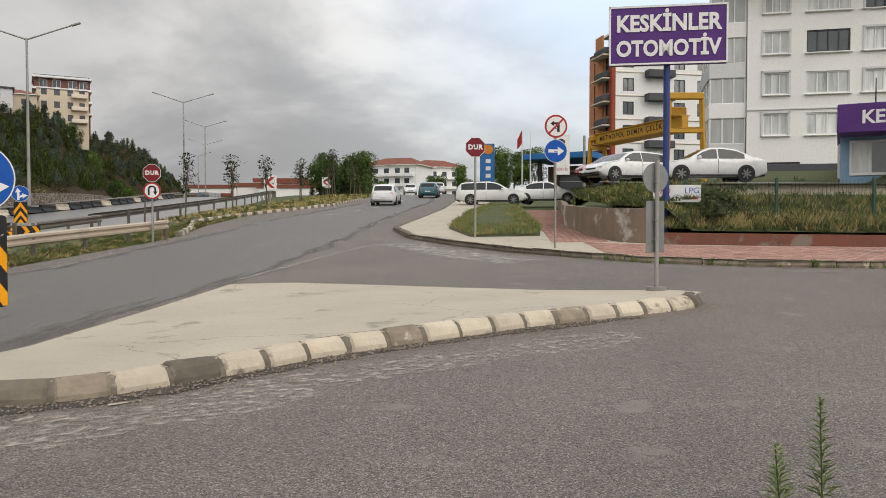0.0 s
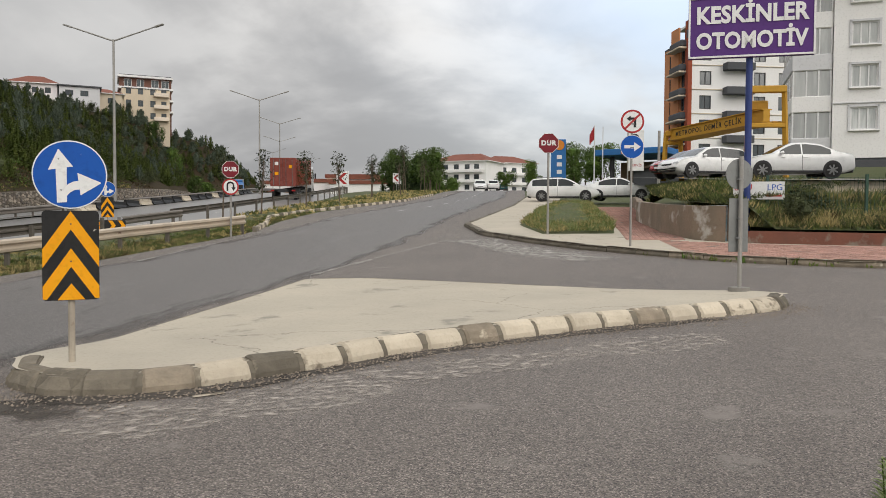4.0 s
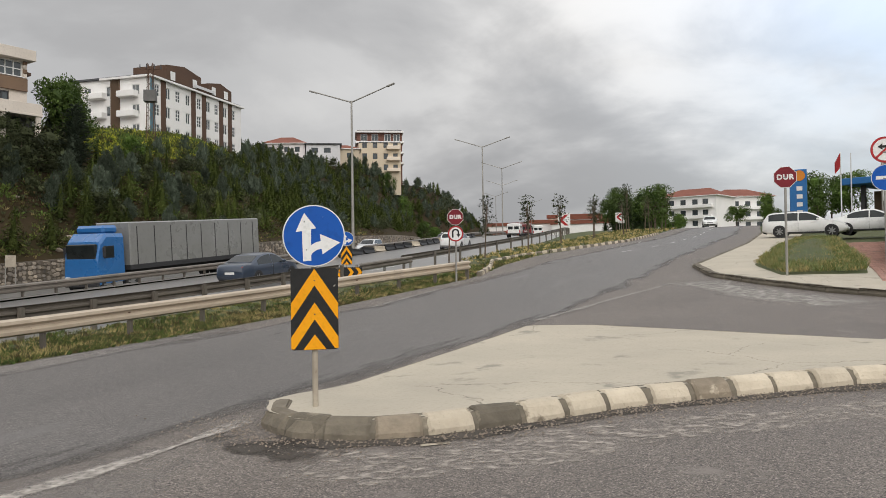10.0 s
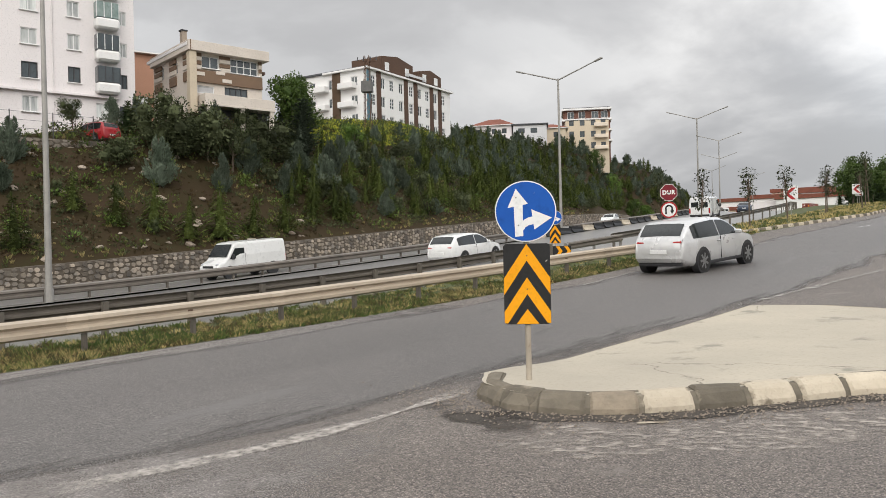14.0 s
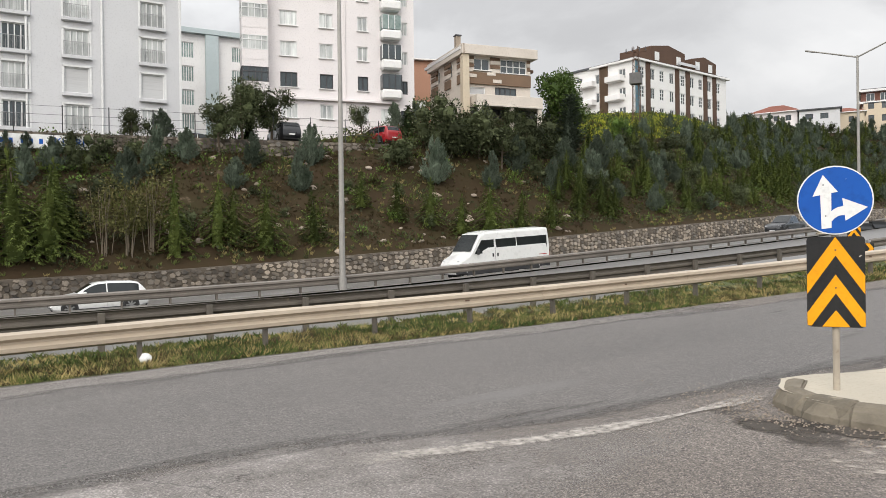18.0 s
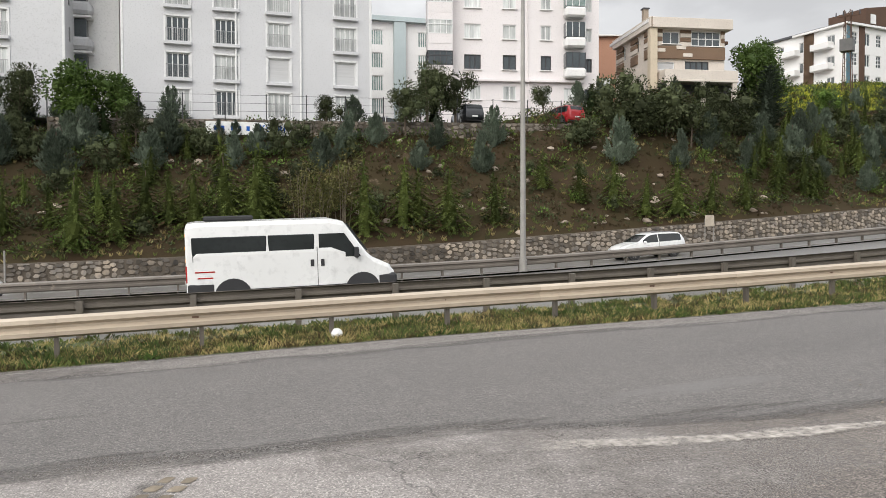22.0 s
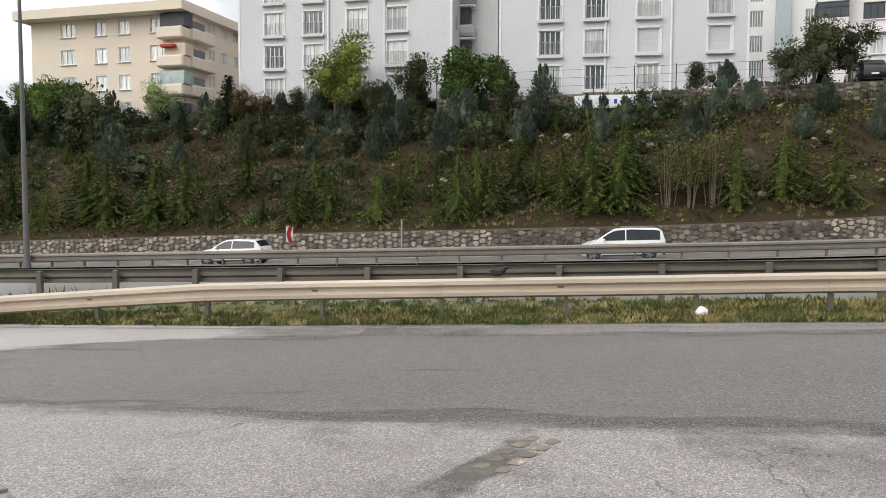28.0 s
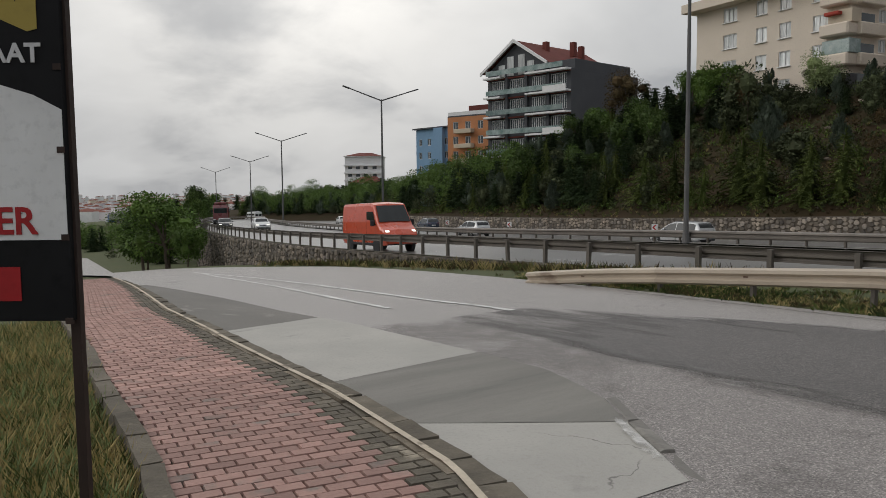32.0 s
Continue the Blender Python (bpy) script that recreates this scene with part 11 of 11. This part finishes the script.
def ramp_pose(y, lane):
    x = line_x(lane, y)
    slope = (line_x(lane, y + 2) - line_x(lane, y - 2)) / 4
    rise = math.degrees(math.atan((ground(x, y + 2) - ground(x, y - 2)) / 4))
    return pose(x, y, ground(x, y) + 0.012, 0, -rise, math.degrees(math.atan2(1, slope)))


UPHILL = [(-33, -150), (-21.5, -90), (-18, -60), (-13.6, -30), (-10.2, -16), (-8.7, -8), (-8.1, 0), (-7.9, 6), (-7.6, 11), (-6.9, 18), (-5.2, 28), (-3.5, 38), (-2.7, 46), (-1.9, 62), (-0.4, 90), (-1.5, 125), (-3.5, 150), (-8, 200), (-20, 560)]


NEAR_LANE = [(x - (1.3 if -20 < y < 60 else 0.6), y) for x, y in UPHILL]


def motions():
    white = "white car seen through the guard rails"
    up = [
        (make_truck("container", "lorry carrying a rust-red container"), 6.0, [(2.5, 46.6), (3.5, 68.9), (6, 118.0)]),
        (make_van("paint_white", "white minibus going uphill", 5.6, 2.0, 2.45), 7.5, [(5.5, 40.0), (6, 53.5), (7, 79.8)]),
        (make_van("paint_maroon", "dark red panel van going uphill", 4.4, 1.8, 1.9, False), 4.0, [(6, 35.4), (7, 56.6)]),
        (make_car("hatch", "paint_white", "white hatchback going uphill"), 4.0, [(8.5, 27.3), (9, 38.7)]),
        (make_van("paint_white", "white delivery van going uphill", 4.4, 1.85, 1.85), 3.5, [(7, 34.6), (8, 56.4)]),
        (make_car("sedan", "paint_navy", "dark saloon going uphill"), 4.0, [(9.5, 21.0), (10, 31.2)]),
        (make_van("paint_white", "white panel van going uphill", 5.5, 1.95, 2.2, False), 4.0, [(11.5, 21.2), (12, 32.3), (12.5, 43.2), (13, 53.9)]),
        (make_car("hatch", "paint_white", "white hatchback with dark windows"), 4.0, [(13, 11.6), (13.5, 21.2)]),
        (make_car("sedan", "paint_white", "white saloon overtaking uphill"), 4.0, [(20, -0.7), (20.5, 10.4), (21, 21.8)]),
        (make_van("paint_white", "white minibus with amber stripes on its rear", 6.0, 2.05, 2.55, True, False, True, clad=True), 2.9, [(22, 3.9), (22.5, 15.6)]),
        (make_car("hatch", "paint_white", "white hatchback coming uphill"), 4.0, [(24.5, -5.0), (25.0, 6.0)]),
        (make_car("compact", "paint_white", "white small family van going uphill"), 1.7, [(27, -4.2), (27.5, 10.0)]),
        (make_van("paint_orange", "bright orange-red panel van with lit headlights", 5.9, 2.05, 2.6, False, True), 8.0, [(31, -61.7), (31.5, -48.5), (32, -35.4)]),
        (make_car("hatch", "paint_white", "white car approaching with lights on", True), 4.5, [(31, -112.0), (32, -84.0)]),
        (make_car("sedan", "paint_black", "dark saloon approaching with lights on", True), 8.0, [(31, -122.0), (32, -95.0)]),
        (make_truck("tipper", "dark red lorry far down the road"), 8.0, [(31, -150.0), (32, -130.0)]),
    ]
    for th, off, rows in up:
        drive(th, off, rows)
    down = [
        (make_truck("trailer", "blue articulated lorry with a grey tarpaulin trailer"), -9.0, [(8, 77.5), (9, 58.0), (9.5, 50.0), (10, 42.0), (10.5, 34.5)]),
        (make_car("suv", "paint_grey", "dark grey off-road car going downhill"), -13.0, [(12.5, 56.0), (13, 38.8), (13.5, 22.8)]),
        (make_car("hatch", "paint_silver", "silver hatchback going downhill"), -9.0, [(12, 23.9), (12.5, 11.5)]),
        (make_van("paint_white", "white panel van going downhill", 5.3, 1.95, 2.2, False), -13.0, [(13.5, 46.1), (14, 31.0)]),
        (make_car("hatch", "paint_white", white), -13.0, [(16, 52.0), (16.5, 40.3), (17, 29.1), (17.5, 18.2), (18, 6.7)]),
        (make_van("paint_white", "white minibus with dark side windows", 6.6, 2.0, 2.7, clad=True), -10.0, [(16, 102.0), (16.5, 81.0), (17, 61.0), (17.5, 43.4), (18, 27.4), (18.5, 12.4), (19, -1.5)]),
        (make_car("pickup", "paint_black", "black pickup with an open load bed"), -15.0, [(18, 67.0), (18.5, 53.2), (19, 40.5), (19.5, 28.1), (20, 16.3), (20.5, 4.3)]),
        (make_car("sedan", "paint_white", "white saloon going downhill"), -14.0, [(19.5, 63.0), (20, 47.4), (20.5, 31.9), (21, 17.6), (21.5, 4.2)]),
        (make_car("hatch", "paint_silver", "silver hatchback beyond the guard rails"), -14.0, [(20.5, 51.5), (21, 36.5), (21.5, 22.6), (22.5, -5.4)]),
        (make_car("estate", "paint_white", "white estate car going downhill"), -14.0, [(21.5, 42.5), (22, 27.8), (22.5, 13.3), (23, -0.6)]),
        (make_car("hatch", "paint_green", "dark green hatchback going downhill"), -14.0, [(22.5, 42.6), (23, 28.1), (23.5, 14.2), (24, 0.6)]),
        (make_van("paint_white", "white minibus going downhill", 5.9, 2.0, 2.6, clad=True), -10.0, [(24, 35.4), (24.5, 22.1)]),
        (make_car("hatch", "paint_white", "white hatchback close to the stone wall"), -15.0, [(26.5, 20.6), (27, 8.1), (27.5, -4.6), (28, -16.9), (28.5, -28.7), (29, -41.0), (29.5, -54.4), (30, -68.0)]),
        (make_car("mpv", "paint_white", "white family van with roof rails"), -15.0, [(27.5, 19.8), (28, 5.0), (28.5, -8.4), (29, -22.0), (29.5, -36.4), (30, -51.4), (30.5, -67.0), (31, -83.0)]),
        (make_car("hatch", "paint_navy", "dark blue hatchback going downhill"), -17.0, [(29, 2.4), (29.5, -11.0), (30, -24.4), (31, -50.5), (32, -77.5)]),
        (make_car("estate", "paint_silver", "silver estate car going downhill"), -13.0, [(30.5, -11.0), (31, -25.6), (31.5, -41.3), (32, -57.8)]),
        (make_car("estate", "paint_silver", "silver hatchback with bright tail lights"), -14.0, [(31.5, -18.6), (32, -30.9)]),
        (make_car("hatch", "paint_silver", "silver car coming over the rise"), -8.5, [(6, 91.0), (7, 64.5), (8, 41.7)]),
        (make_car("suv", "paint_white", "white crossover descending the highway"), -6.5, [(7, 73.0), (8, 42.6)]),
    ]
    for th, off, rows in down:
        drive(th, off, rows, False)
    # the road uphill, past the island
    silver = make_car("hatch", "paint_silver", "silver hatchback passing close on the near road")
    walk(silver, [(t, ramp_pose(11.9 + 21.0 * (t - 13.5), NEAR_LANE)) for t in (0, 4, 8, 9, 10, 11, 11.5, 12, 12.5, 13, 13.5, 14, 14.5, 15, 16, 17, 18, 20, 22, 24, 28, 32)])
    outer = [(x - 1.8, y) for x, y in UPHILL]
    for form, paint, y0, v, lane, label in (("hatch", "paint_white", 56.0, 13.6, outer, "white hatchback driving away uphill"), ("hatch", "paint_teal", 74.0, 14.0, UPHILL, "dark teal hatchback ahead of the white one"), ("hatch", "paint_white", 98.0, 13.5, UPHILL, "white car far up the road")):
        th = make_car(form, paint, label)
        walk(th, [(t, ramp_pose(y0 + v * t, lane)) for t in (0, 0.5, 1, 2, 3, 4, 5, 6, 8, 10, 13, 16, 20, 24, 28, 32)])
    oncoming = make_car("hatch", "paint_white", "white car waiting at the crest of the road")
    oncoming.matrix_basis = pose(-4.6, 108, ground(-4.6, 108) + 0.01, 0, 2, -86)
    bird = crow()
    spot = Vector((-12.46, -0.4))
    z = ground(spot.x, spot.y) + 0.665
    flight = [(0, pose(-40, -60, 14, 0, 0, 60)), (18, pose(-40, -60, 14, 0, 0, 60)), (21, pose(-22, -18, 6, 0, 0, 60)), (22.0, pose(-14, -3.4, z + 0.7, 0, 0, 55)), (22.4, pose(spot.x, spot.y, z, 0, 0, 55)), (24.5, pose(spot.x, spot.y, z, 0, 0, 50)), (27, pose(spot.x, spot.y, z, 0, 0, 70)), (32, pose(spot.x, spot.y, z, 0, 0, 70))]
    walk(bird, flight)


motions()
